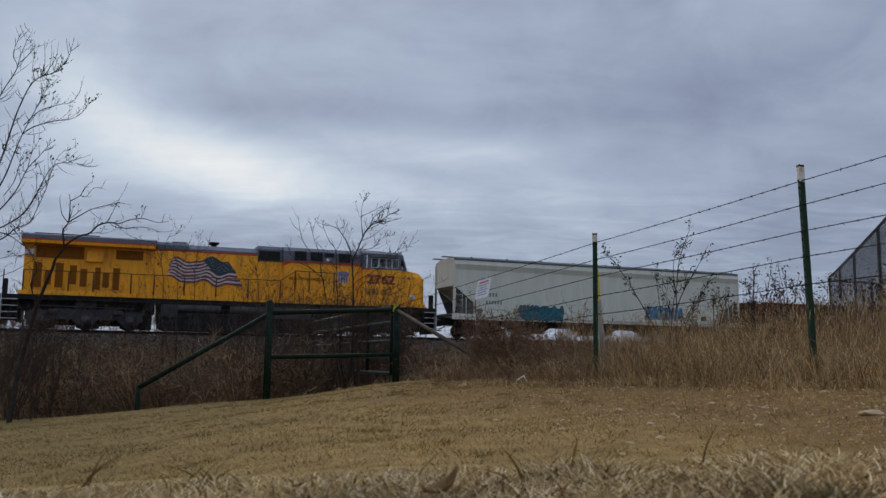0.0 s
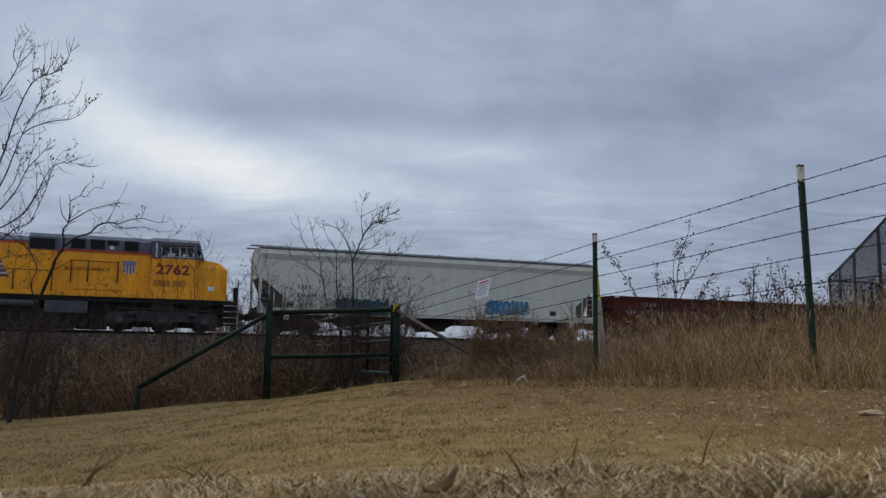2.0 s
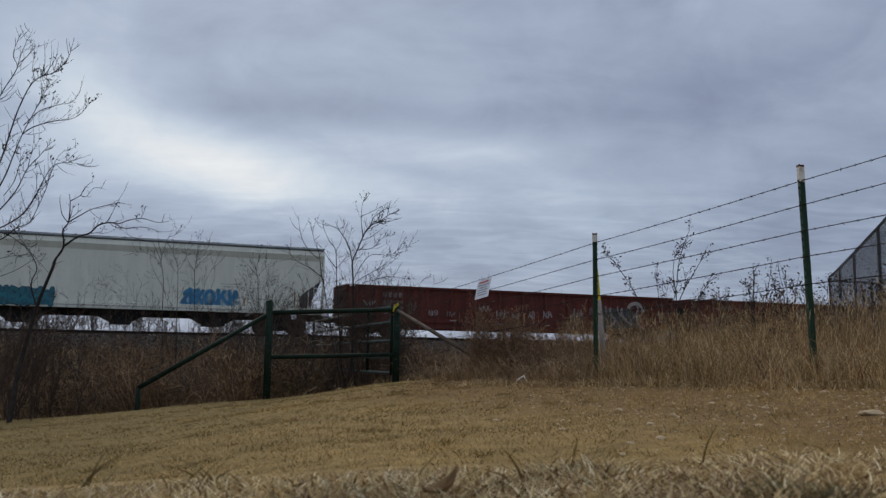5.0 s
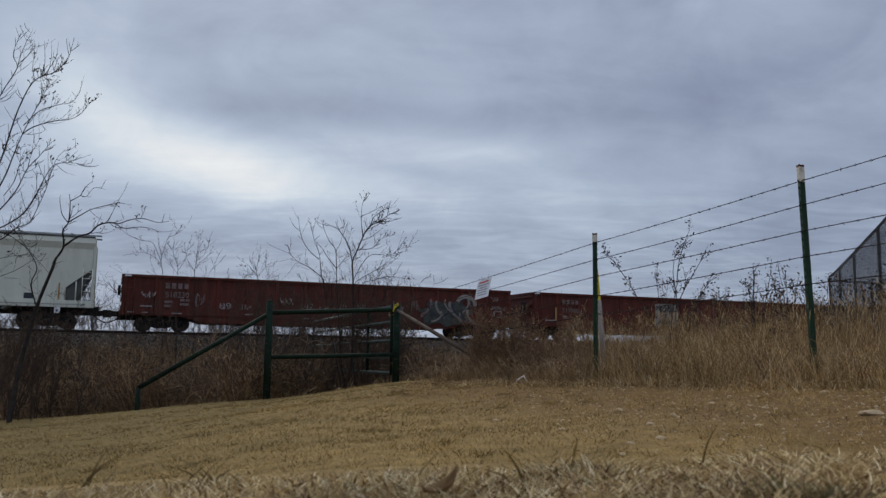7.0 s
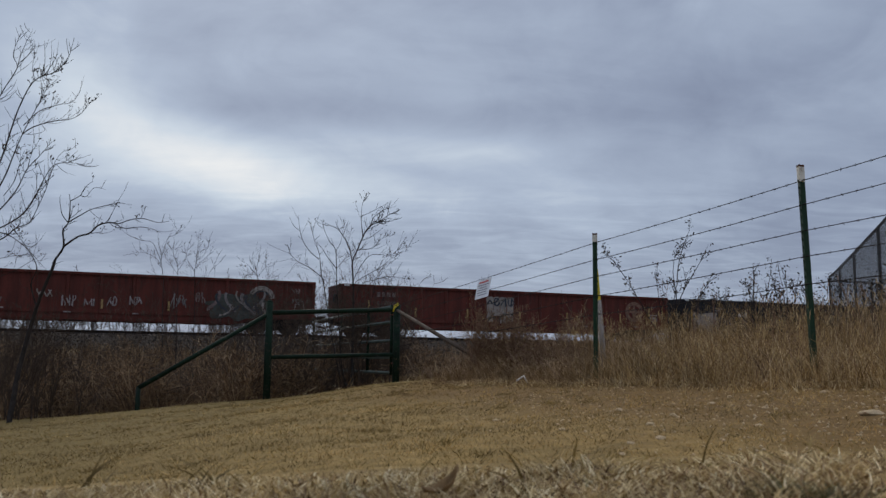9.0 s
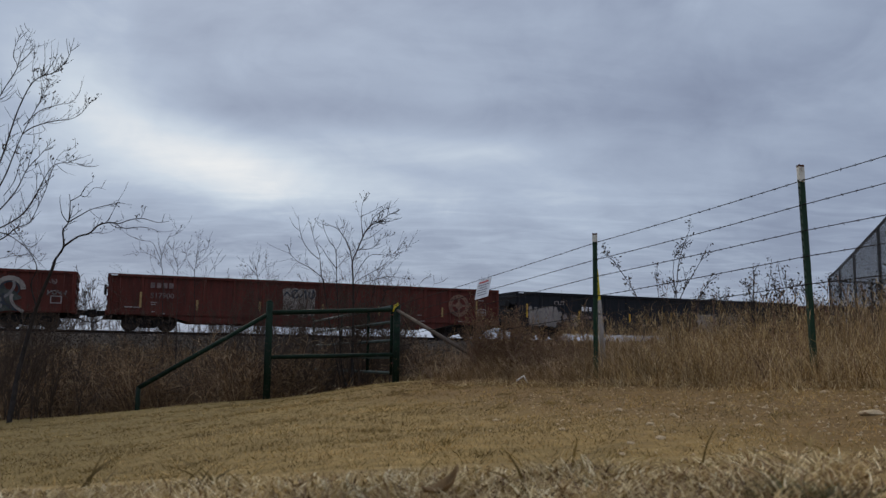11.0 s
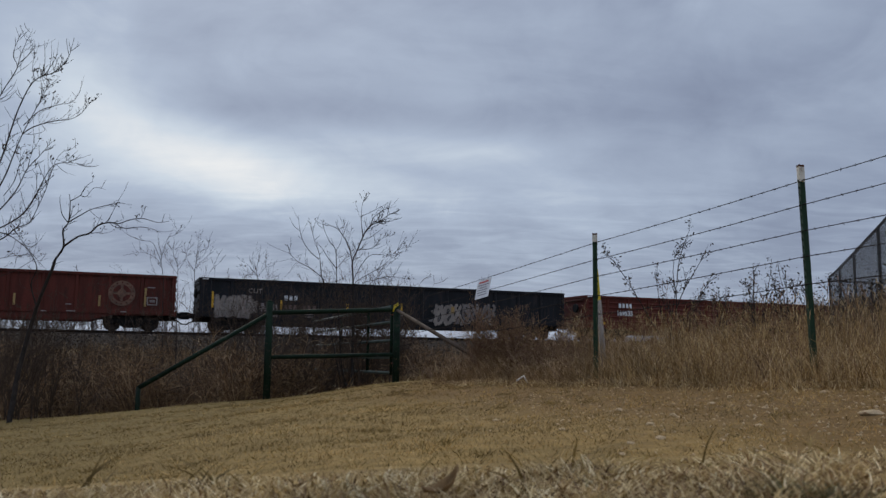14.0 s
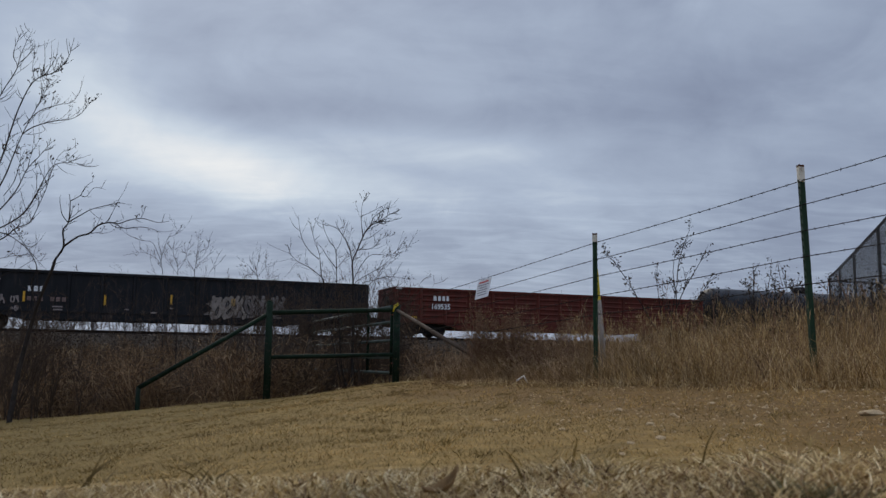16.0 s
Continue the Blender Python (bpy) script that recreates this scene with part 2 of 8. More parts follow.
RUST = (0.10, 0.04, 0.022)
M = {
    "yellow": paint("loco_yellow_paint", (0.90, 0.370, 0.014), 0.42, vary=0.12, scale=0.8, dirt=(0.46, 0.175, 0.020), dirt_amount=0.42, streak=(2.5, 2.5, 0.4), spec=0.3),
    "yellow_dark": paint("amber_screen_paint", (0.25, 0.088, 0.008), 0.7, vary=0.2, scale=2, streak=(30, 30, 1), spec=0.12),
    "grey": paint("loco_grey_paint", (0.105, 0.115, 0.14), 0.5, vary=0.2, scale=1.0, dirt=(0.05, 0.05, 0.055)),
    "red": paint("red_stripe_paint", (0.50, 0.055, 0.02), 0.5, vary=0.15, scale=2),
    "number_red": paint("number_red_paint", (0.24, 0.020, 0.014), 0.5, vary=0.1, scale=3),
    "frame": paint("underframe_grime", (0.014, 0.0135, 0.0135), 0.7, vary=0.4, scale=3, dirt=(0.05, 0.04, 0.03), dirt_amount=0.25, bump=0.2, spec=0.18),
    "truck": paint("truck_grey_grime", (0.046, 0.046, 0.050), 0.65, vary=0.35, scale=3, dirt=(0.08, 0.062, 0.045), dirt_amount=0.3, bump=0.2, spec=0.18),
    "wheel": paint("wheel_steel", (0.05, 0.040, 0.034), 0.55, 0.6, vary=0.3, scale=4),
    "pane": clear_glass("cab_side_glass"),
    "vent": paint("dark_vent_screen", (0.018, 0.017, 0.018), 0.7, vary=0.3, scale=4, spec=0.18),
    "white": paint("white_paint", (0.72, 0.73, 0.74), 0.5, vary=0.08, scale=2, dirt=(0.4, 0.38, 0.35), dirt_amount=0.1),
    "silver": paint("bright_step_edge", (0.5, 0.5, 0.5), 0.4, 0.2, vary=0.2, scale=3),
    "flag_red": paint("flag_red_paint", (0.17, 0.035, 0.040), 0.5, vary=0.15, scale=3),
    "flag_white": paint("flag_white_paint", (0.50, 0.455, 0.445), 0.5, vary=0.12, scale=3),
    "flag_blue": paint("flag_blue_paint", (0.013, 0.034, 0.046), 0.5, vary=0.2, scale=3),
    "shield_blue": paint("emblem_blue_paint", (0.20, 0.18, 0.30), 0.5, vary=0.1, scale=3),
    "hopper": paint("hopper_pale_paint", (0.61, 0.615, 0.515), 0.55, vary=0.07, scale=0.7, dirt=(0.48, 0.475, 0.40), dirt_amount=0.2, streak=(2, 2, 0.35)),
    "hopper_grey": paint("hopper_grey_band", (0.27, 0.29, 0.275), 0.6, vary=0.12, scale=1),
    "hopper_roof": paint("hopper_roof_grey", (0.13, 0.15, 0.155), 0.6, vary=0.2, scale=1.5),
    "letter": paint("faded_black_letters", (0.19, 0.20, 0.19), 0.6, vary=0.3, scale=6),
    "teal": paint("teal_spray_paint", (0.010, 0.125, 0.160), 0.5, vary=0.25, scale=2),
    "teal_dark": paint("dark_teal_spray_paint", (0.008, 0.045, 0.075), 0.5, vary=0.2, scale=2),
    "reservoir": paint("grey_air_tank_paint", (0.075, 0.078, 0.085), 0.55, vary=0.25, scale=3, dirt=(0.04, 0.035, 0.03), dirt_amount=0.3, spec=0.25),
    "brown_rail": paint("grimy_hand_rail", (0.10, 0.045, 0.022), 0.7, vary=0.3, scale=4, spec=0.2),
    "gusset": paint("opening_shade_grey", (0.085, 0.09, 0.085), 0.7, vary=0.2, scale=2),
    "faded_blue": paint("faded_blue_spray_paint", (0.19, 0.29, 0.32), 0.6, vary=0.35, scale=3, dirt=(0.34, 0.36, 0.33), dirt_amount=0.45),
    "faded_emblem": paint("faded_emblem_paint", (0.15, 0.078, 0.048), 0.65, vary=0.4, scale=4, dirt=(0.11, 0.045, 0.03), dirt_amount=0.5),
    "chalk": paint("faint_chalk_tags", (0.17, 0.115, 0.105), 0.7, vary=0.4, scale=5, dirt=(0.09, 0.035, 0.027), dirt_amount=0.5),
    "yellow_grime": paint("grimy_yellow_screen", (0.50, 0.195, 0.012), 0.6, vary=0.2, scale=4),
    "silver_spray": paint("dull_silver_spray_paint", (0.17, 0.15, 0.14), 0.6, vary=0.35, scale=2, dirt=(0.09, 0.05, 0.042), dirt_amount=0.5),
    "strap": paint("weathered_yellow_strap", (0.34, 0.215, 0.075), 0.6, vary=0.3, scale=30),
    "blue": paint("blue_spray_paint", (0.030, 0.165, 0.30), 0.5, vary=0.25, scale=2),
    "ink": paint("black_spray_paint", (0.015, 0.02, 0.03), 0.5, vary=0.2, scale=2),
    "pale": paint("pale_spray_paint", (0.235, 0.200, 0.172), 0.6, vary=0.25, scale=1.5, dirt=(0.2, 0.14, 0.12), dirt_amount=0.35),
    "stencil": paint("worn_white_stencil", (0.27, 0.225, 0.215), 0.65, vary=0.3, scale=5, dirt=(0.12, 0.05, 0.04), dirt_amount=0.4),
    "reflector": paint("yellow_reflector_tape", (0.60, 0.33, 0.02), 0.4, vary=0.12, scale=3),
    "brown": paint("boxcar_red_paint", (0.098, 0.0242, 0.0165), 0.62, vary=0.26, scale=1.1, dirt=(0.044, 0.020, 0.015), dirt_amount=0.4, streak=(2.5, 2.5, 0.35), bump=0.15, spec=0.18),
    "rustred": paint("rusty_red_paint", (0.105, 0.026, 0.018), 0.65, vary=0.2, scale=1.2, dirt=(0.065, 0.028, 0.02), dirt_amount=0.45, streak=(2.5, 2.5, 0.4), bump=0.15, spec=0.18),
    "black": paint("worn_black_paint", (0.015, 0.016, 0.019), 0.55, vary=0.3, scale=1.0, dirt=(0.045, 0.035, 0.032), dirt_amount=0.3, streak=(2, 2, 0.4), bump=0.15, spec=0.18),
    "tank": paint("black_tank_paint", (0.016, 0.018, 0.023), 0.42, vary=0.3, scale=0.8, dirt=(0.04, 0.038, 0.038), dirt_amount=0.3, spec=0.18),
    "rail": paint("rail_steel", (0.030, 0.021, 0.017), 0.5, 0.5, vary=0.3, scale=5, spec=0.18),
    "tie": paint("old_tie_wood", (0.055, 0.042, 0.034), 0.9, vary=0.35, scale=4, streak=(1, 8, 8), bump=0.4, spec=0.18),
    "ballast": paint("ballast_stone", (0.085, 0.064, 0.046), 0.9, vary=0.5, scale=16, dirt=(0.05, 0.042, 0.037), dirt_amount=0.5, bump=0.9, bump_scale=22, spec=0.18),
    "green_pipe": paint("dark_green_gate_paint", (0.0085, 0.019, 0.011), 0.7, vary=0.35, scale=6, dirt=(0.055, 0.048, 0.035), dirt_amount=0.35, worn=(0.07, 0.035, 0.02), spec=0.10),
    "green_post": paint("green_post_paint", (0.018, 0.046, 0.024), 0.5, vary=0.25, scale=5, dirt=(0.03, 0.05, 0.02), dirt_amount=0.2, worn=(0.08, 0.04, 0.02), spec=0.18),
    "post_top": paint("post_white_top", (0.66, 0.63, 0.54), 0.6, vary=0.15, scale=14, dirt=(0.24, 0.12, 0.05), dirt_amount=0.4),
    "rust": paint("rusty_steel", RUST, 0.8, vary=0.35, scale=8),
    "wire": paint("weathered_wire", (0.030, 0.024, 0.021), 0.8, 0.0, vary=0.3, scale=20, spec=0.08),
    "old_wood": paint("weathered_grey_wood", (0.24, 0.20, 0.165), 0.85, vary=0.25, scale=5, streak=(6, 6, 1), dirt=(0.12, 0.10, 0.08), bump=0.5),
    "old_pipe": paint("grey_brace_pipe", (0.105, 0.080, 0.062), 0.85, vary=0.25, scale=5, dirt=(0.07, 0.055, 0.042), dirt_amount=0.4, spec=0.06),
    "yellow_tape": paint("yellow_post_marker", (0.62, 0.47, 0.02), 0.5, vary=0.12, scale=6),
    "sign": paint("white_sign_face", (0.66, 0.66, 0.68), 0.45, vary=0.06, scale=8),
    "sign_red": paint("sign_red_print", (0.50, 0.07, 0.06), 0.5, vary=0.1, scale=8),
    "sign_ink": paint("sign_grey_print", (0.15, 0.15, 0.17), 0.5, vary=0.1, scale=8),
    # worn green, with the sky's light on the rails put into paler colour
    "gate_rail": paint("worn_skylit_gate_rail", (0.060, 0.076, 0.062), 0.45, vary=0.3, scale=4, dirt=(0.11, 0.105, 0.09), dirt_amount=0.5, worn=(0.12, 0.10, 0.08), spec=0.3),
    "dull_green": paint("dull_grey_green_spray_paint", (0.055, 0.058, 0.050), 0.6, vary=0.35, scale=3, dirt=(0.11, 0.10, 0.09), dirt_amount=0.4, spec=0.2),
    "twig_bark": paint("brown_twig_bark", (0.072, 0.050, 0.036), 0.9, vary=0.4, scale=12, bump=0.3, spec=0.12),
    "mesh_post": paint("black_fence_pipe", (0.013, 0.015, 0.021), 0.8, vary=0.2, scale=3, spec=0.08),
    "stone": paint("pale_limestone", (0.54, 0.395, 0.235), 0.95, vary=0.25, scale=12, dirt=(0.34, 0.225, 0.11), bump=0.5, spec=0.1),
    "dead_stem": paint("reddish_dead_stems", (0.185, 0.112, 0.072), 0.9, vary=0.35, scale=10, spec=0.1),
    "bark": paint("grey_brown_bark", (0.034, 0.027, 0.023), 0.9, vary=0.35, scale=14, bump=0.5, spec=0.18),
}


# ---------------------------------------------------------------- mesh helpers
def mesh_of(name, bm):
    me = bpy.data.meshes.new(name)
    bm.normal_update()
    bm.to_mesh(me)
    bm.free()
    return me


def part(name, bm, material, parent, label=""):
    """Links a bmesh as one mesh object under a thing or part."""
    ob = new(name, mesh_of(name, bm))
    ob.data.materials.append(material)
    ob.parent = parent
    return tagged(ob, label)


def box(bm, x0, x1, y0, y1, z0, z1, bevel=0.0):
    vs = [bm.verts.new((x, y, z)) for z in (z0, z1) for y in (y0, y1) for x in (x0, x1)]
    fs = [bm.faces.new([vs[i] for i in f]) for f in ((0, 2, 3, 1), (4, 5, 7, 6), (0, 1, 5, 4), (2, 6, 7, 3), (0, 4, 6, 2), (1, 3, 7, 5))]
    if bevel:
        es = list({e for f in fs for e in f.edges})
        bmesh.ops.bevel(bm, geom=es, offset=bevel, segments=2, affect="EDGES", profile=0.6)
    return bm


def prism(bm, outline, axis, lo, hi, bevel=0.0):
    """An outline in the two other axes, drawn out along axis from lo to hi."""
    def at(u, v, w):
        return {"x": (w, u, v), "y": (u, w, v), "z": (u, v, w)}[axis]
    a = [bm.verts.new(at(u, v, lo)) for u, v in outline]
    b = [bm.verts.new(at(u, v, hi)) for u, v in outline]
    k = len(outline)
    fs = [bm.faces.new(a[::-1]), bm.faces.new(b)] + [bm.faces.new((a[i], a[(i + 1) % k], b[(i + 1) % k], b[i])) for i in range(k)]
    bmesh.ops.recalc_face_normals(bm, faces=fs)
    if bevel:
        es = list({e for f in fs for e in f.edges})
        bmesh.ops.bevel(bm, geom=es, offset=bevel, segments=2, affect="EDGES", profile=0.6)
    return bm


def tube(bm, p0, p1, r0, r1=None, sides=10, caps=True):
    p0, p1 = Vector(p0), Vector(p1)
    r1 = r0 if r1 is None else r1
    q = (p1 - p0).to_track_quat("Z", "Y")
    rings = []
    for p, r in ((p0, r0), (p1, r1)):
        rings.append([bm.verts.new(p + q @ Vector((r * math.cos(a), r * math.sin(a), 0))) for a in (2 * math.pi * i / sides for i in range(sides))])
    for i in range(sides):
        f = bm.faces.new((rings[0][i], rings[0][(i + 1) % sides], rings[1][(i + 1) % sides], rings[1][i]))
        f.smooth = True
    if caps:
        bm.faces.new(rings[0][::-1]), bm.faces.new(rings[1])
    return bm


def lathe(bm, profile, axis_point, sides=18):
    """Rings of (along y, radius) round a line in y through axis_point."""
    x, y, z = axis_point
    rings = [[bm.verts.new((x + r * math.cos(a), y + d, z + r * math.sin(a))) for a in (2 * math.pi * i / sides for i in range(sides))] for d, r in profile]
    for a, b in zip(rings, rings[1:]):
        for i in range(sides):
            bm.faces.new((a[i], b[i], b[(i + 1) % sides], a[(i + 1) % sides])).smooth = True
    bm.faces.new(rings[0]), bm.faces.new(rings[-1][::-1])
    return bm


def B():
    return bmesh.new()


def raw_mesh(name, verts, faces, material, smooth=False):
    """An object from arrays of corners and of equal-sided faces."""
    verts, faces = np.asarray(verts, np.float32), np.asarray(faces, np.int32)
    me = bpy.data.meshes.new(name)
    k = faces.shape[1]
    me.vertices.add(len(verts)), me.loops.add(faces.size), me.polygons.add(len(faces))
    me.vertices.foreach_set("co", verts.ravel())
    me.loops.foreach_set("vertex_index", faces.ravel())
    me.polygons.foreach_set("loop_start", np.arange(0, faces.size, k, dtype=np.int32))
    me.polygons.foreach_set("loop_total", np.full(len(faces), k, np.int32))
    if smooth:
        me.polygons.foreach_set("use_smooth", np.ones(len(faces), bool))
    me.update(calc_edges=True)
    me.materials.append(material)
    return new(name, me)


def letters(name, words, size, material, parent, where, label="", squeeze=1.0, weight=0.0):
    """Raised letters on a side that faces local -y, with their lower left corner at where."""
    cu = bpy.data.curves.new(name, "FONT")
    cu.body, cu.size, cu.extrude, cu.resolution_u, cu.offset = words, size, 0.004, 3, weight
    tmp = new(name, cu)
    me = bpy.data.meshes.new_from_object(tmp.evaluated_get(bpy.context.evaluated_depsgraph_get()))
    bpy.data.objects.remove(tmp)
    bpy.data.curves.remove(cu)
    me.transform(Matrix.Translation(where) @ Matrix.Rotation(radians(90), 4, "X") @ Matrix.Diagonal((squeeze, 1, 1, 1)))
    me.materials.clear()
    me.materials.append(material)
    ob = new(name, me)
    ob.parent = parent
    return tagged(ob, label)


def ribbon(bm, pts, width, y, depth=0.006):
    """A flat stroke through points (x, z) on a side at y, proud by depth."""
    pts = [Vector(p) for p in pts]
    k = len(pts)
    left, right = [], []
    for i, p in enumerate(pts):
        d = (pts[min(i + 1, k - 1)] - pts[max(i - 1, 0)]).normalized()
        o = Vector((-d.y, d.x)) * width / 2
        left.append(bm.verts.new((p.x + o.x, y - depth, p.y + o.y)))
        right.append(bm.verts.new((p.x - o.x, y - depth, p.y - o.y)))
    for i in range(k - 1):
        bm.faces.new((left[i], left[i + 1], right[i + 1], right[i]))
    return bm


def blob(bm, cx, cz, rx, rz, y, depth, rng, lumps=5, rough=0.12, k=36):
    """A flat patch with a lumpy outline on a side at y."""
    ph = [rng.uniform(0, 6.28) for _ in range(3)]
    vs = []
    for i in range(k):
        a = 2 * math.pi * i / k
        r = 1 + rough * math.sin(lumps * a + ph[0]) + rough * 0.6 * math.sin((lumps + 4) * a + ph[1])
        c, s = math.cos(a), math.sin(a)
        sq = (abs(c) ** 4 + abs(s) ** 4) ** -0.25
        vs.append(bm.verts.new((cx + rx * c * r * sq, y - depth, cz + rz * s * r * sq)))
    bm.faces.new(vs)
    return bm


# ---------------------------------------------------------------- the lie of the land
TRACK = Vector((-20.41, 40.564))
ANG = radians(21.274)
ALONG, ACROSS = Vector((math.cos(ANG), math.sin(ANG))), Vector((-math.sin(ANG), math.cos(ANG)))
RAIL_Z, GRADE = 1.149, -0.004


def smooth(a, b, x):
    t = np.clip((x - a) / (b - a), 0, 1)
    return t * t * (3 - 2 * t)


def ground_z(x, y):
    """The height of the ground: a mown slope, a shallow ditch, then the railway bank."""
    x, y = np.asarray(x, float), np.asarray(y, float)
    s = (x - TRACK.x) * ALONG.x + (y - TRACK.y) * ALONG.y
    lat = (x - TRACK.x) * ACROSS.x + (y - TRACK.y) * ACROSS.y
    rail = RAIL_Z + GRADE * np.clip(s, -60, 200)
    field = -0.2 + 0.095 * 14 * np.tanh(x / 14) + 0.012 * np.sin(x * 1.7 + y * 0.6) + 0.010 * np.sin(y * 2.1 - x * 0.9)
    field = field - 0.085 * smooth(-0.8, -3.0, x)
    field = field + (0.30 - 0.065 * np.clip(x, -1.5, 1.5)) * (1 - smooth(0.95, 2.5, np.hypot(x * 0.4, y)))
    edge = 14.9 + 0.2 * np.minimum(x, 0.5)
    past = y - edge
    field = field - 0.55 * smooth(-0.4, 4.5, past) - 0.10 * smooth(0, 1.2, past)
    bed = rail - 0.42 - 0.62 * smooth(-2.0, -3.6, lat) - 0.55 * smooth(-3.6, -9.0, lat)
    behind = rail - 0.42 - 0.75 * smooth(2.0, 4.0, lat) - 1.1 * smooth(4.0, 60.0, lat)
    blend = smooth(-17.0, -6.0, lat)
    return np.where(lat < 0, field * (1 - blend) + bed * blend, behind)


def on_ground(x, y):
    return float(ground_z(x, y))


# ---------------------------------------------------------------- ground and track
def soil_material():
    m = bpy.data.materials.new("dry_mown_field")
    m.use_nodes = True
    n = Nodes(m.node_tree)
    out = n.add("ShaderNodeOutputMaterial")
    b = n.add("ShaderNodeBsdfPrincipled")
    n.link(b.outputs[0], out.inputs[0])
    p = n.add("ShaderNodeTexCoord").outputs["Object"]
    sep = n.add("ShaderNodeSeparateXYZ")
    n.link(p, sep.inputs[0])
    tufts, patches, grain = n.noise(p, 9, 5, 0.65), n.noise(p, 0.8, 4, 0.6), n.noise(p, 70, 3, 0.6)
    straw = n.ramp(tufts, [(0.28, (0.150, 0.091, 0.029)), (0.5, (0.30, 0.188, 0.060)), (0.72, (0.46, 0.300, 0.108))])
    straw = n.mix(n.grey(patches, 0.36, 0.68, 0.15, 0.60), straw, (0.140, 0.092, 0.029))
    # greener turf towards the low side
    straw = n.mix(n.grey(n.math("ADD", sep.outputs[0], n.math("MULTIPLY", patches, 3.0)), 2.6, -2.5, 0.0, 0.75), straw, (0.128, 0.090, 0.028))
    dirt = n.ramp(n.noise(p, 14, 6, 0.7), [(0.3, (0.080, 0.042, 0.0125)), (0.55, (0.165, 0.092, 0.029)), (0.75, (0.31, 0.187, 0.067))])
    # the worn, gravelly strip that runs along the fence
    line = n.math("ADD", sep.outputs[0], n.math("MULTIPLY", sep.outputs[1], 0.30))
    line = n.math("ADD", line, n.math("MULTIPLY", n.noise(p, 0.7, 4, 0.6), 1.6))
    bare = n.math("MULTIPLY", n.grey(line, 2.2, 3.9), n.grey(sep.outputs[1], 14.5, 9.5))
    bare = n.math("MULTIPLY", bare, n.grey(tufts, 0.25, 0.55, 0.55, 1.0))
    c = n.mix(bare, straw, dirt)
    # brown undergrowth litter beyond the mown part
    wild = n.grey(n.math("ADD", sep.outputs[1], n.math("MULTIPLY", n.noise(p, 1.2, 3, 0.6), 1.2)), 15.0, 16.6)
    c = n.mix(wild, c, n.ramp(n.noise(p, 5, 6, 0.7), [(0.3, (0.045, 0.028, 0.017)), (0.55, (0.110, 0.070, 0.038)), (0.75, (0.19, 0.130, 0.070))]))
    c = n.mix(n.math("MULTIPLY", n.grey(grain, 0.45, 0.8), 0.32), c, (0.09, 0.060, 0.028))
    n.link(c, b.inputs["Base Color"])
    b.inputs["Roughness"].default_value = 0.95
    b.inputs["Specular IOR Level"].default_value = 0.15
    h = n.add("ShaderNodeBump")
    h.inputs["Strength"].default_value = 0.8
    h.inputs["Distance"].default_value = 0.03
    n.link(n.math("ADD", n.math("MULTIPLY", tufts, 0.7), n.math("MULTIPLY", grain, 0.3)), h.inputs["Height"])
    n.link(h.outputs[0], b.inputs["Normal"])
    return m


def build_ground():
    near = np.concatenate([np.arange(-16, -1.6, 0.2), np.arange(-1.6, 1.6, 0.06), np.arange(1.6, 16.01, 0.2)])
    far = 16 + np.cumsum(0.2 * 1.085 ** np.arange(1, 87))
    xs = np.concatenate([-far[::-1], near, far])
    yn = np.concatenate([np.arange(-3, 0.4, 0.16), np.arange(0.4, 3.0, 0.05), np.arange(3.0, 20.01, 0.16)])
    ym = 20 + np.cumsum(0.3 * np.ones(110))
    yf = ym[-1] + np.cumsum(0.4 * 1.085 ** np.arange(1, 75))
    yb = -3 - np.cumsum(0.3 * 1.12 ** np.arange(1, 50))
    ys = np.concatenate([yb[::-1], yn, ym, yf])
    X, Y = np.meshgrid(xs, ys)
    Z = ground_z(X, Y)
    w = len(xs)
    i = (np.arange(len(ys) - 1)[:, None] * w + np.arange(w - 1)[None, :]).ravel()
    faces = np.stack([i, i + 1, i + w + 1, i + w], 1)
    ob = raw_mesh("ground", np.stack([X.ravel(), Y.ravel(), Z.ravel()], 1), faces, soil_material(), True)
    tagged(ob, "dry tan mown field sloping to a brown brushy railway bank", "ground", kind="structure")


def rail_frame(name):
    """An empty at the track's start, its x along the rails."""
    e = new(name)
    e.matrix_basis = pose(TRACK.x, TRACK.y, RAIL_Z, 0, math.degrees(-GRADE), math.degrees(ANG))
    return e


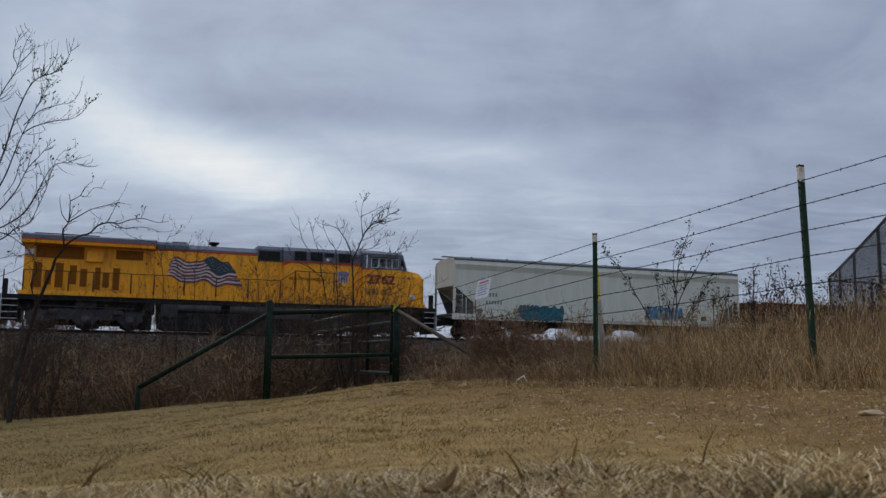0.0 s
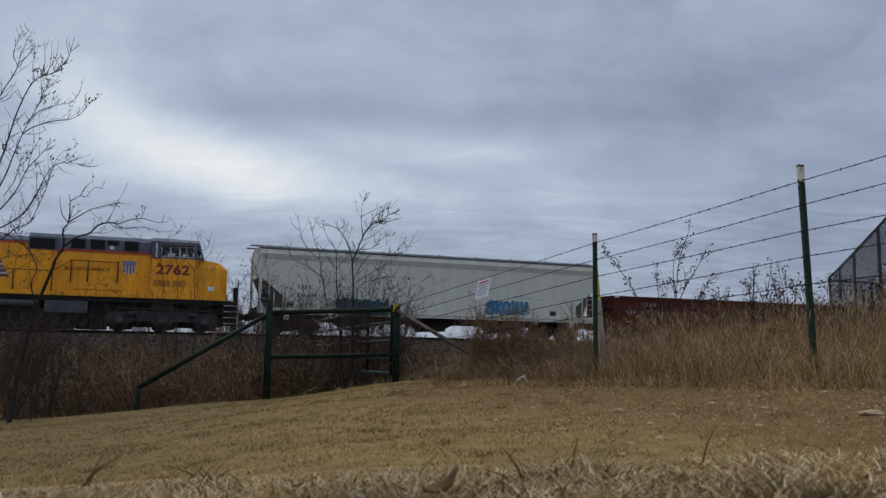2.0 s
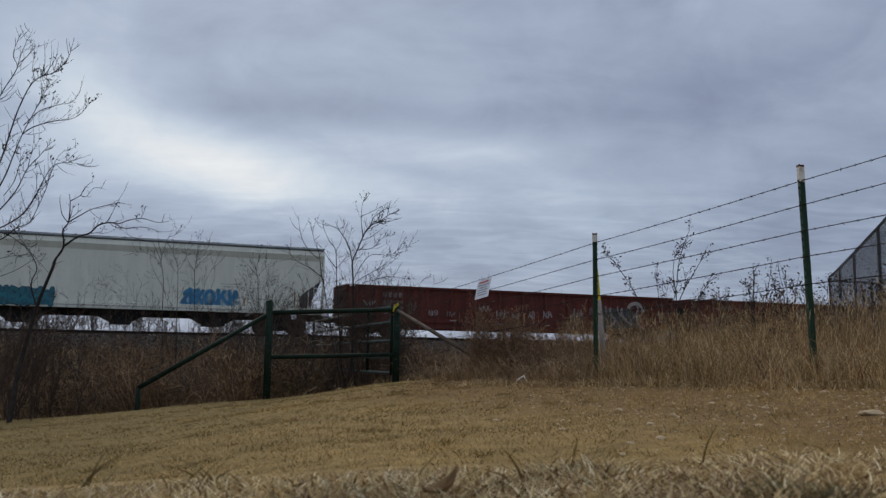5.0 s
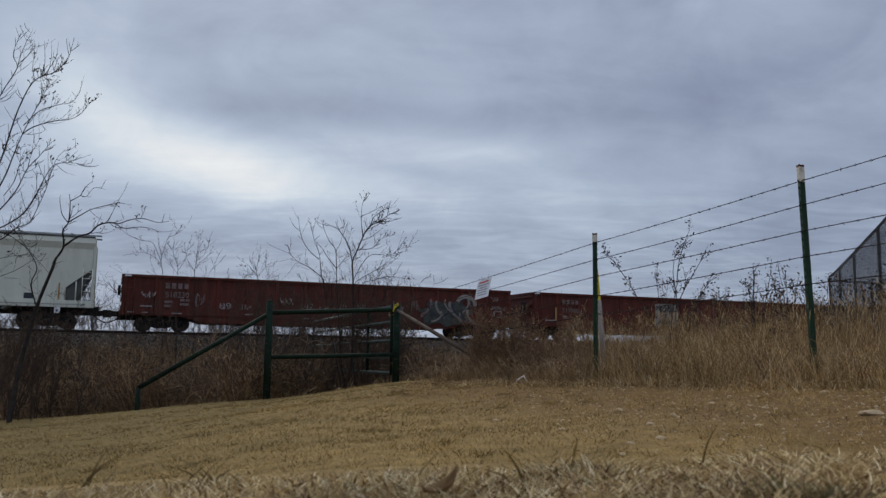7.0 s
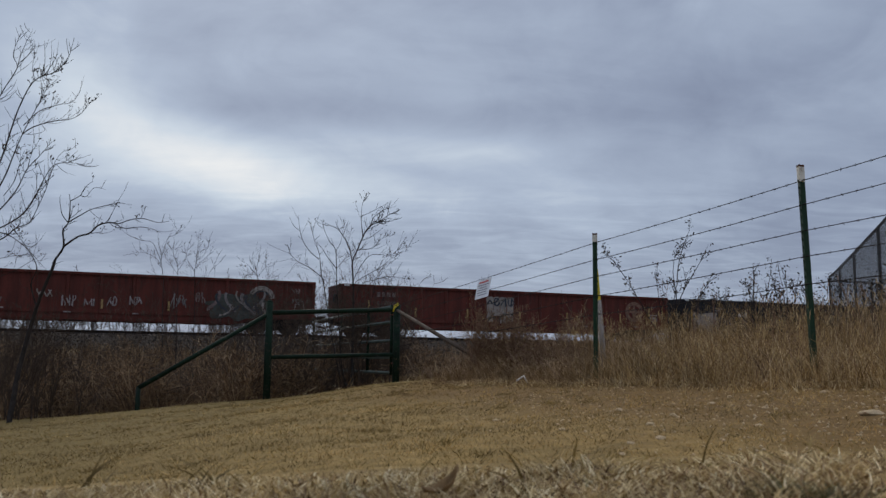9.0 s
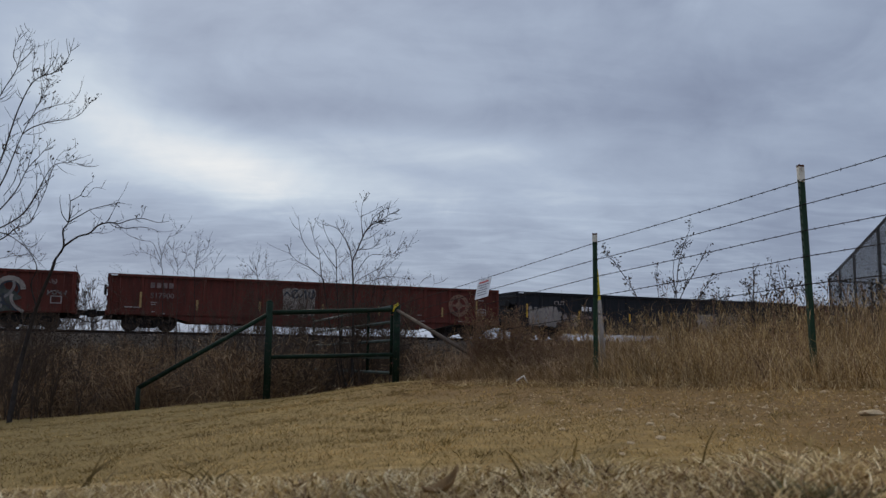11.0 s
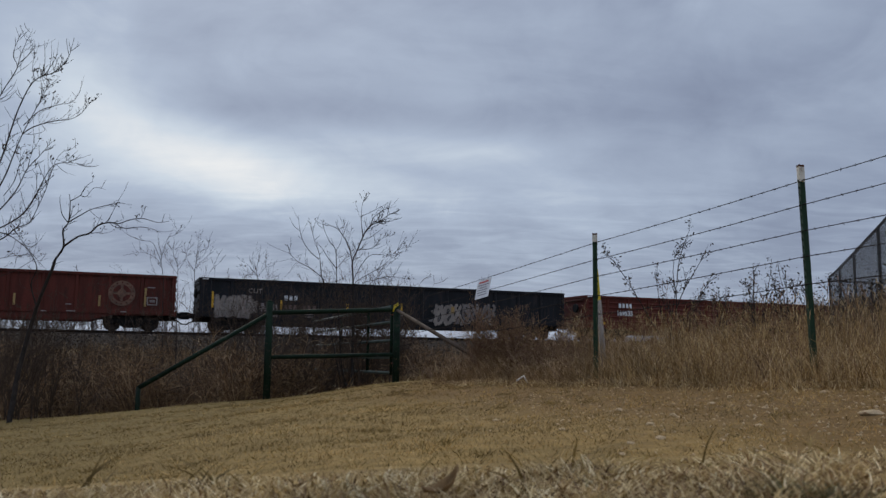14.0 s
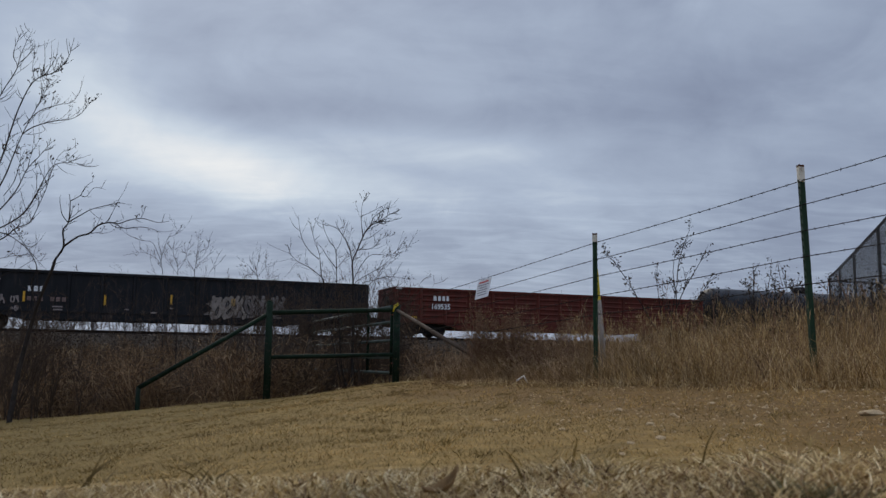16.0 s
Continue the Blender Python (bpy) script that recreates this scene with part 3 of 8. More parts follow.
def build_track():
    bal = new("ballast", mesh_of("ballast", prism(B(), [(-3.3, -1.0), (-1.95, -0.21), (1.95, -0.21), (3.3, -1.0)], "x", -60, 220)))
    bal.matrix_basis = pose(TRACK.x, TRACK.y, RAIL_Z, 0, math.degrees(-GRADE), math.degrees(ANG))
    bal.data.materials.append(M["ballast"])
    tagged(bal, "grey-brown crushed stone bed under the rails", "ballast", kind="structure")
    track = rail_frame("railway_track")
    tagged(track, "dark steel rails on old wooden ties", "railway track", kind="structure")
    prof = [(-0.075, -0.172), (0.075, -0.172), (0.075, -0.155), (0.01, -0.13), (0.01, -0.045), (0.036, -0.035), (0.036, -0.002), (0.025, 0.0), (-0.025, 0.0), (-0.036, -0.002), (-0.036, -0.035), (-0.01, -0.045), (-0.01, -0.13), (-0.075, -0.155)]
    for y in (-0.755, 0.755):
        part("rail", prism(B(), [(u + y, v) for u, v in prof], "x", -60, 220), M["rail"], track)
    tie = mesh_of("tie", box(B(), -0.115, 0.115, -1.3, 1.3, -0.36, -0.174))
    tie.materials.append(M["tie"])
    rng = random.Random(4)
    for i in range(190):
        t = new("tie", tie)
        t.parent = track
        t.matrix_basis = pose(-12 + 0.54 * i + rng.uniform(-0.03, 0.03), rng.uniform(-0.05, 0.05), rng.uniform(-0.015, 0), 0, 0, rng.uniform(-1, 1))


def build_ballast_stones():
    """Loose stones over the near shoulder of the ballast."""
    g = np.random.default_rng(83)
    n = 9000
    s = g.uniform(-6, 62, n)
    u = g.random(n)
    lat = -1.75 - 1.7 * u
    z = RAIL_Z + GRADE * s - 0.19 - 0.80 * np.clip((u - 0.12) / 0.88, 0, 1)
    x, y = TRACK.x + ALONG.x * s + ACROSS.x * lat, TRACK.y + ALONG.y * s + ACROSS.y * lat
    r = g.uniform(0.025, 0.060, n)
    tip = g.normal(0, 1, (n, 6, 3))
    axes = np.array([(1, 0, 0), (-1, 0, 0), (0, 1, 0), (0, -1, 0), (0, 0, 0.8), (0, 0, -0.8)])
    v = np.stack([x, y, z], 1)[:, None, :] + (axes[None] + 0.22 * tip) * r[:, None, None]
    f = np.array([(0, 2, 4), (2, 1, 4), (1, 3, 4), (3, 0, 4), (2, 0, 5), (1, 2, 5), (3, 1, 5), (0, 3, 5)])
    ob = raw_mesh("ballast_stones", v.reshape(-1, 3), (np.arange(n)[:, None, None] * 6 + f[None]).reshape(-1, 3), blade_material("loose_ballast", [(0.0, (0.035, 0.028, 0.022)), (0.5, (0.10, 0.078, 0.058)), (1.0, (0.22, 0.18, 0.145))], 0.9, 0.0))
    tagged(ob, "loose grey-brown ballast stones beside the rails", "ballast", kind="stuff")


build_ground()
build_track()
build_ballast_stones()

# ---------------------------------------------------------------- the train
WHEELS = []          # (wheelset, its x, its z, radius)
CARS = []            # (car, the distance along the track at which its origin starts)


def car(name, s0, label, category):
    e = rail_frame(name)
    CARS.append((e, s0))
    return tagged(e, label, category, "cars of the train")


def wheelset(parent, x, r):
    bm = B()
    for sgn in (-1, 1):
        y = sgn * 0.755
        lathe(bm, [(-0.05, r * 0.35), (-0.05, r * 0.72), (-0.06, r * 0.78), (-0.06, r), (0.05, r + 0.005 if sgn > 0 else r), (0.05, r * 0.78), (0.04, r * 0.72), (0.04, r * 0.35)], (0, y, 0), 20)
    tube(bm, (0, -1.0, 0), (0, 1.0, 0), 0.085, sides=8)
    # cast ribs on the wheel face
    for k in range(5):
        a = 2 * math.pi * k / 5
        tube(bm, (0.2 * r * math.cos(a), -0.80, 0.2 * r * math.sin(a)), (0.74 * r * math.cos(a), -0.80, 0.74 * r * math.sin(a)), 0.035, sides=5)
    w = part("wheelset", bm, M["wheel"], parent)
    w.matrix_basis = pose(x, 0, r)
    WHEELS.append((w, x, r))
    return w


def freight_truck(parent, x, sill):
    """A two-axle truck: cast side frames, bolster with springs, wheelsets."""
    wb, r = 0.89, 0.42
    for dx in (-wb, wb):
        wheelset(parent, x + dx, r)
    for y in (-1.03, 1.03):
        outline = [(-1.15, 0.36), (-1.15, 0.52), (-0.98, 0.62), (-0.62, 0.60), (-0.30, 0.74), (0.30, 0.74), (0.62, 0.60), (0.98, 0.62), (1.15, 0.52), (1.15, 0.36), (0.98, 0.34), (0.70, 0.40), (0.32, 0.20), (-0.32, 0.20), (-0.70, 0.40), (-0.98, 0.34)]
        bm = prism(B(), [(x + u, v) for u, v in outline], "y", y - 0.08, y + 0.08)
        for k in (-0.16, 0, 0.16):
            tube(bm, (x + k, y - 0.09, 0.27), (x + k, y - 0.09, 0.52), 0.06, sides=8)
        for dx in (-wb, wb):
            tube(bm, (x + dx, y - 0.14, 0.43), (x + dx, y + 0.1, 0.43), 0.12, sides=10)
        part("side_frame", bm, M["frame"], parent)
    part("brake_rigging", box(B(), x - 1.25, x + 1.25, -0.62, 0.62, 0.30, 0.80, 0.05), M["frame"], parent)
    part("bolster", box(B(), x - 0.2, x + 0.2, -1.1, 1.1, 0.5, sill, 0.02), M["frame"], parent)


def coupler(parent, x, sgn):
    bm = box(B(), min(x, x + sgn * 0.7), max(x, x + sgn * 0.7), -0.1, 0.1, 0.72, 0.98, 0.02)
    box(bm, min(x + sgn * 0.55, x + sgn * 0.85), max(x + sgn * 0.55, x + sgn * 0.85), -0.2, 0.2, 0.66, 1.04, 0.05)
    # air hose hanging beside it
    pts = [(x, -0.35, 0.75), (x + sgn * 0.25, -0.33, 0.55), (x + sgn * 0.5, -0.28, 0.42), (x + sgn * 0.8, -0.22, 0.40)]
    for a, b in zip(pts, pts[1:]):
        tube(bm, a, b, 0.03, sides=6)
    part("coupler", bm, M["frame"], parent)


def grab_ladder(parent, x0, x1, y, z0, z1, material, rungs=6):
    bm = B()
    for x in (x0, x1):
        tube(bm, (x, y, z0), (x, y, z1), 0.018, sides=6)
    for i in range(rungs):
        z = z0 + (z1 - z0) * (i + 0.5) / rungs
        tube(bm, (x0, y, z), (x1, y, z), 0.014, sides=6)
    part("ladder", bm, material, parent)


# ---- locomotive
def loco_truck(parent, xs):
    r = 0.52
    for x in xs:
        wheelset(parent, x, r)
    a, b = xs[0], xs[-1]
    m = (a + b) / 2
    for x in xs:
        part("traction_motor", box(B(), x - 0.42, x + 0.62, -0.62, 0.62, 0.10, 0.95, 0.05), M["frame"], parent)
    part("truck_centre", box(B(), a - 0.55, b + 0.55, -0.62, 0.62, 0.22, 1.12, 0.05), M["frame"], parent)
    part("truck_bolster", box(B(), m - 0.9, m + 0.9, -1.0, 1.0, 0.85, 1.36, 0.03), M["frame"], parent)
    top = [(a - 0.62, 0.50), (a - 0.62, 0.80), (a - 0.3, 0.92), (a + 0.35, 0.90), (a + 0.7, 1.02), (m - 0.75, 1.02), (m - 0.4, 0.92), (m + 0.4, 0.92), (m + 0.75, 1.02), (b - 0.7, 1.02), (b - 0.35, 0.90), (b + 0.3, 0.92), (b + 0.62, 0.80), (b + 0.62, 0.50)]
    low = [(b + 0.34, 0.27), (b - 0.34, 0.27), (b - 0.6, 0.50), (m + 0.6, 0.50), (m + 0.34, 0.27), (m - 0.34, 0.27), (m - 0.6, 0.50), (a + 0.6, 0.50), (a + 0.34, 0.27), (a - 0.34, 0.27)]
    for y in (-1.16, 1.16):
        bm = prism(B(), top + low, "y", y - 0.09, y + 0.09)
        for x in xs:
            box(bm, x - 0.21, x + 0.21, y - 0.16, y + 0.1, 0.36, 0.78, 0.04)
            part("axle_cap", tube(tube(B(), (x, y - 0.21, 0.55), (x, y - 0.15, 0.55), 0.17, sides=14), (x, y - 0.25, 0.55), (x, y - 0.2, 0.55), 0.09, sides=10), M["reservoir"], parent)
        for x in ((a + m) / 2, (b + m) / 2):
            tube(bm, (x - 0.35, y - 0.12, 0.50), (x + 0.35, y - 0.12, 0.50), 0.05, sides=6)
        tube(bm, (a - 0.2, y - 0.13, 1.1), (b + 0.2, y - 0.13, 1.06), 0.035, sides=6)
        part("side_frame", bm, M["truck"], parent, "grey cast steel truck side frame")
        part("spring_pocket", box(B(), m - 0.5, m + 0.5, y - 0.06, y + 0.06, 0.9, 1.36, 0.03), M["truck"], parent)
        for x in ((a + m) / 2 - 0.45, (b + m) / 2 + 0.45):
            part("brake_cylinder", tube(B(), (x - 0.2, y - 0.16, 0.82), (x + 0.2, y - 0.16, 0.82), 0.13, sides=12), M["truck"], parent)


def loco_flag(parent):
    """A painted waving flag: stripes and a dark star field, each a thin layer of paint."""
    y, x0, x1 = -0.977, 6.8, 10.1

    def wave(x, k):
        u = (x - x0) / (x1 - x0)
        swell = 0.125 * math.sin(u * 13.5 + 0.4 + 1.1 * k) * (1 - 0.3 * u) + 0.045 * math.sin(u * 23 + 2 * k)
        mid = 3.12 - 0.06 * u + swell
        half = 0.50 + 0.17 * u
        return mid + half - 2 * half * k
    for name, mat, first in (("red_stripes", "flag_red", 0), ("white_stripes", "flag_white", 1)):
        bm = B()
        for k in range(first, 13, 2):
            steps = 34
            end = x1 - 0.52 + 0.78 * (k / 12)
            begin = x0 + 0.07 * math.sin(k * 2.1) - 0.012 * k
            prev = None
            for i in range(steps + 1):
                x = begin + (end - begin) * i / steps
                a = bm.verts.new((x, y, wave(x, k / 13)))
                b = bm.verts.new((x, y, wave(x, (k + 1) / 13)))
                if prev:
                    bm.faces.new((prev[0], prev[1], b, a))
                prev = (a, b)
        part(name, bm, M[mat], parent)
    bm = B()
    prev = None
    for i in range(16):
        x = 8.35 + (x1 - 0.50 - 8.35) * i / 15
        bulge = 0.10 * math.sin(i / 15 * math.pi)
        a, b = bm.verts.new((x, y - 0.005, wave(x, 0) + bulge)), bm.verts.new((x + 0.46, y - 0.005, wave(x + 0.42, 0.52)))
        if prev:
            bm.faces.new((prev[0], prev[1], b, a))
        prev = (a, b)
    part("star_field", bm, M["flag_blue"], parent)
    rng = random.Random(3)
    bm = B()
    for i in range(6):
        for j in range(5):
            x = 8.62 + i * 0.18 + j * 0.07
            z = wave(x, 0.05 + j * 0.085)
            tube(bm, (x, y - 0.009, z), (x, y - 0.006, z), 0.02, sides=5)
    tagged(part("stars", bm, M["flag_white"], parent), kind="stuff")


def locomotive(s0):
    L = car("locomotive", s0, "dirty yellow diesel freight locomotive with grey roof and painted flag", "locomotive")
    Y = M["yellow"]
    # frame and walkway
    bm = box(B(), -0.75, 21.0, -1.45, 1.45, 1.36, 1.60, 0.02)
    box(bm, 0.0, 20.6, -1.05, 1.05, 0.90, 1.36)
    part("underframe", bm, M["frame"], L)
    part("walkway_edge", box(B(), 0.0, 20.3, -1.52, -1.45, 1.61, 1.80, 0.01), Y, L)
    # long hood
    part("hood", box(B(), 0.12, 16.68, -0.95, 0.95, 1.60, 4.06, 0.04), Y, L, "yellow long hood with many doors")
    part("hood_roof", prism(B(), [(-0.95, 4.14), (-0.95, 4.22), (-0.72, 4.44), (0.72, 4.44), (0.95, 4.22), (0.95, 4.14)], "x", 7.62, 11.1, 0.015), M["grey"], L)
    part("hood_roof", prism(B(), [(-1.0, 4.14), (-1.0, 4.36), (-0.88, 4.50), (0.88, 4.50), (1.0, 4.36), (1.0, 4.14)], "x", 6.1, 7.62, 0.015), M["grey"], L)
    part("hood_stripe", box(B(), 5.95, 11.1, -0.965, 0.965, 4.06, 4.14), M["red"], L)
    # radiator wings
    wing = [(-0.95, 4.02), (-1.48, 4.06), (-1.50, 4.20), (1.50, 4.20), (1.48, 4.06), (0.95, 4.02)]
    part("radiator_wing", prism(B(), wing, "x", 0.0, 6.02, 0.012), Y, L)
    part("wing_stripe", box(B(), 0.0, 6.02, -1.503, 1.503, 4.20, 4.27), M["red"], L)
    part("radiator_roof", prism(B(), [(-1.50, 4.27), (-1.49, 4.45), (-1.40, 4.52), (1.40, 4.52), (1.49, 4.45), (1.50, 4.27)], "x", 0.0, 6.07, 0.012), M["grey"], L)
    part("radiator_shutter", box(B(), 0.5, 3.4, -1.1, 1.1, 4.52, 4.60, 0.02), M["frame"], L)
    part("roof_hatch", box(B(), 3.6, 5.6, -0.9, 0.9, 4.52, 4.585, 0.03), M["grey"], L)
    part("roof_hatch", box(B(), 6.8, 7.55, -0.6, 0.6, 4.50, 4.60, 0.03), M["grey"], L)
    bm = box(B(), 8.82, 9.06, -0.3, 0.3, 4.44, 4.64, 0.03)
    box(bm, 8.70, 9.18, -0.42, 0.42, 4.64, 4.71, 0.02)
    part("exhaust_stack", bm, M["vent"], L)
    # screens below the wings
    for x0, x1, z0, z1 in ((0.62, 2.74, 3.42, 4.0), (4.2, 5.45, 3.50, 3.95)):
        screen = part("intake_screen", box(B(), x0, x1, -0.99, -0.94, z0, z1), M["yellow_dark"], L)
        for i in range(int((x1 - x0) / 0.12)):
            part("slat", box(B(), x0 + 0.04 + i * 0.12, x0 + 0.07 + i * 0.12, -1.005, -0.985, z0 + 0.02, z1 - 0.02), M["yellow_dark"], screen)
    part("sand_box", box(B(), 2.85, 3.62, -1.12, -0.95, 3.30, 3.86, 0.03), Y, L)
    part("number_light", box(B(), 0.16, 0.55, -1.0, -0.93, 3.55, 3.80, 0.02), M["white"], L)
    # hood doors with louvres
    for x0, x1, z0, z1 in ((0.55, 0.93, 1.98, 3.18), (1.06, 1.35, 2.12, 2.80), (1.51, 1.87, 2.0, 3.18), (2.15, 2.46, 2.18, 3.1), (2.62, 2.93, 2.08, 2.95), (3.28, 3.54, 1.96, 3.05), (3.64, 3.94, 2.08, 2.82), (4.10, 4.41, 1.96, 3.05)):
        d = part("hood_door", box(B(), x0 - 0.06, x1 + 0.06, -0.975, -0.945, z0 - 0.08, z1 + 0.06, 0.008), Y, L)
        part("screen", box(B(), x0, x1, -0.985, -0.974, z0, z1), M["yellow_dark"], d)
        for i in range(int((z1 - z0) / 0.09)):
            z = z0 + 0.03 + i * 0.09
            part("louvre", box(B(), x0 + 0.02, x1 - 0.02, -0.998, -0.984, z, z + 0.035), M["yellow_dark"], d)
    for x in (5.2, 5.75, 6.3, 6.85, 10.6, 11.6, 12.1, 12.6):
        d = part("hood_door", box(B(), x + 0.02, x + 0.5, -0.972, -0.945, 1.85, 3.75, 0.006), Y, L)
        for z in (2.2, 3.3):
            part("latch", box(B(), x + 0.40, x + 0.46, -0.99, -0.97, z, z + 0.09), M["frame"], d)
    # inverter section behind the cab
    part("inverter_top", prism(B(), [(-1.22, 3.86), (-1.22, 4.38), (-1.0, 4.60), (1.0, 4.60), (1.22, 4.38), (1.22, 3.86)], "x", 12.4, 16.68, 0.015), M["grey"], L)
    part("blower_housing", prism(B(), [(-0.99, 3.80), (-0.99, 4.42), (-0.85, 4.60), (0.85, 4.60), (0.99, 4.42), (0.99, 3.80)], "x", 11.1, 12.4, 0.015), M["grey"], L)
    bm = box(B(), 11.22, 12.25, -1.015, -0.98, 3.84, 4.33)
    for i in range(9):
        box(bm, 11.26 + i * 0.105, 11.155 + i * 0.105, -1.025, -1.013, 3.86, 4.31)
    part("vent_grille", bm, M["vent"], L)
    part("inverter_stripe", box(B(), 12.4, 16.68, -1.225, 1.225, 3.77, 3.86), M["red"], L)
    part("inverter_side", box(B(), 12.45, 16.68, -1.19, 1.19, 1.60, 3.77, 0.02), Y, L)
    for x0, x1, z0, z1 in ((13.0, 13.6, 3.92, 4.36), (13.85, 14.48, 3.92, 4.36), (14.62, 15.1, 4.16, 4.36), (15.4, 16.02, 3.92, 4.36)):
        bm = box(B(), x0, x1, -1.245, -1.2, z0, z1)
        for i in range(int((x1 - x0) / 0.10)):
            box(bm, x0 + 0.03 + i * 0.10, x0 + 0.055 + i * 0.10, -1.256, -1.243, z0 + 0.02, z1 - 0.02)
        g = part("vent_grille", bm, M["vent"], L)
        part("grille_frame", box(B(), x0 - 0.05, x1 + 0.05, -1.238, -1.21, z0 - 0.05, z1 + 0.05), M["reservoir"], g)
    part("marker_plate", box(B(), 14.72, 14.92, -1.262, -1.22, 3.95, 4.10, 0.01), M["white"], L)
    part("flash_mark", prism(B(), [(12.38, 3.56), (12.85, 3.78), (12.42, 3.86)], "y", -1.2, -1.185), M["red"], L)
    # battery boxes along the walkway, with their rails
    for x0, x1 in ((13.15, 14.15), (14.3, 15.35)):
        part("cabinet_door", box(B(), x0, x1, -1.232, -1.185, 1.95, 3.25, 0.012), Y, L)
    letters("side_lettering", "BUILDING AMERICA", 0.23, M["yellow_dark"], L, (12.75, -1.236, 2.86), "small dark lettering along the hood side", 0.98, 0.004)
    # emblem: a plain shield in its colours
    e = part("emblem", prism(B(), [(15.33, 3.18), (15.97, 3.18), (15.97, 2.96), (15.86, 2.82), (15.65, 2.74), (15.44, 2.82), (15.33, 2.96)], "y", -1.205, -1.19), M["flag_white"], L, "plain striped shield emblem")
    part("emblem_band", prism(B(), [(15.33, 3.40), (15.65, 3.44), (15.97, 3.40), (15.97, 3.16), (15.33, 3.16)], "y", -1.209, -1.19), M["shield_blue"], e)
    for k in range(4):
        part("emblem_stripe", box(B(), 15.40 + k * 0.145, 15.46 + k * 0.145, -1.208, -1.2, 2.86 if k in (0, 3) else 2.79, 3.15), M["flag_red"], e)
    # cab
    side = [(16.68, 1.60), (18.88, 1.60), (18.88, 3.62), (16.68, 3.62)]
    part("cab_side", prism(B(), side, "y", -1.50, 1.50, 0.02), Y, L)
    part("cab_back_wall", box(B(), 16.68, 16.76, -1.49, 1.49, 3.62, 4.46), M["grey"], L)
    front = [(19.20, 3.62), (19.10, 3.62), (18.88, 4.42), (18.94, 4.46)]
    for y0, y1 in ((-1.49, -1.15), (-0.06, 0.06), (1.15, 1.49)):
        part("front_pillar", prism(B(), front, "y", y0, y1), M["grey"], L)
    for sgn in (-1, 1):
        y0, y1 = sorted((sgn * 1.49, sgn * 1.43))
        part("cab_side_top", prism(B(), [(16.76, 4.20), (19.0, 4.20), (18.92, 4.46), (16.76, 4.46)], "y", y0, y1), M["grey"], L)
        part("cab_side_low", prism(B(), [(16.76, 3.62), (19.16, 3.62), (19.12, 3.74), (16.76, 3.74)], "y", y0, y1), M["grey"], L)
        for xa, xb in ((16.76, 17.15), (17.51, 17.59), (17.95, 18.03), (18.27, 18.35), (18.65, 18.83)):
            part("window_post", box(B(), xa, xb, y0, y1, 3.74, 4.20), M["grey"], L)
        for xa, xb in ((17.15, 17.51), (17.59, 17.95), (18.03, 18.27), (18.35, 18.65)):
            w = part("cab_window", box(B(), xa, xb, sgn * 1.46 - 0.004, sgn * 1.46 + 0.004, 3.74, 4.20), M["pane"], L)
            bm = B()
            for p0, p1, q0, q1 in ((xa, xb, 3.70, 3.74), (xa, xb, 4.20, 4.24), (xa - 0.035, xa, 3.70, 4.24), (xb, xb + 0.035, 3.70, 4.24)):
                box(bm, p0, p1, sgn * 1.495 - 0.012, sgn * 1.495 + 0.012, q0, q1)
            part("window_frame", bm, M["silver"], w)
    part("cab_roof", prism(B(), [(-1.50, 4.42), (-1.25, 4.62), (1.25, 4.62), (1.50, 4.42)], "x", 16.63, 18.93, 0.02), M["grey"], L)
    part("cab_stripe", box(B(), 16.67, 17.08, -1.503, 1.503, 3.56, 3.64), M["red"], L)
    part("windshield", prism(B(), [(-1.2, 3.78), (1.2, 3.78), (1.1, 4.32), (-1.1, 4.32)], "x", 18.99, 19.01), M["pane"], L)
    for yy in (-0.85, 0.85):
        for xx in (17.30, 18.05):
            bm = box(B(), xx - 0.10, xx + 0.06, yy - 0.26, yy + 0.26, 3.30, 4.12, 0.05)
            box(bm, xx, xx + 0.42, yy - 0.26, yy + 0.26, 3.20, 3.36, 0.05)
            part("cab_seat", bm, M["vent"], L)
    part("control_stand", box(B(), 18.42, 18.80, -1.2, 1.2, 3.0, 3.85, 0.04), M["frame"], L)
    part("cab_ceiling", box(B(), 16.78, 18.86, -1.40, 1.40, 4.30, 4.36), M["frame"], L)
    part("cab_floor", box(B(), 16.78, 18.86, -1.40, 1.40, 3.62, 3.66), M["frame"], L)
    part("sun_visor", box(B(), 17.08, 18.63, -1.60, -1.49, 4.24, 4.28), M["frame"], L)
    part("cab_pillar", box(B(), 16.85, 16.92, -1.53, -1.49, 3.66, 4.36), M["white"], L)
    part("air_conditioner", box(B(), 16.73, 17.93, -0.7, 0.7, 4.62, 4.72, 0.03), M["grey"], L)
    part("roof_antenna", box(B(), 18.03, 18.68, -0.4, 0.4, 4.62, 4.68, 0.02), M["grey"], L)
    # nose
    bm = B()
    low = [(18.90, -1.35), (20.1, -1.25), (20.45, -0.75), (20.45, 0.75), (20.1, 1.25), (18.90, 1.35)]
    tops = [(18.90, -1.28, 3.70), (20.02, -1.12, 3.54), (20.32, -0.70, 3.36), (20.32, 0.70, 3.36), (20.02, 1.12, 3.54), (18.90, 1.28, 3.70)]
    a = [bm.verts.new((x, y, 1.60)) for x, y in low]
    c = [bm.verts.new((x, y, 3.25)) for x, y in low]
    t = [bm.verts.new(v) for v in tops]
    for u, v in ((a, c), (c, t)):
        for i in range(5):
            bm.faces.new((u[i], u[i + 1], v[i + 1], v[i]))
        bm.faces.new((u[5], u[0], v[0], v[5]))
    bm.faces.new(t), bm.faces.new(a[::-1])
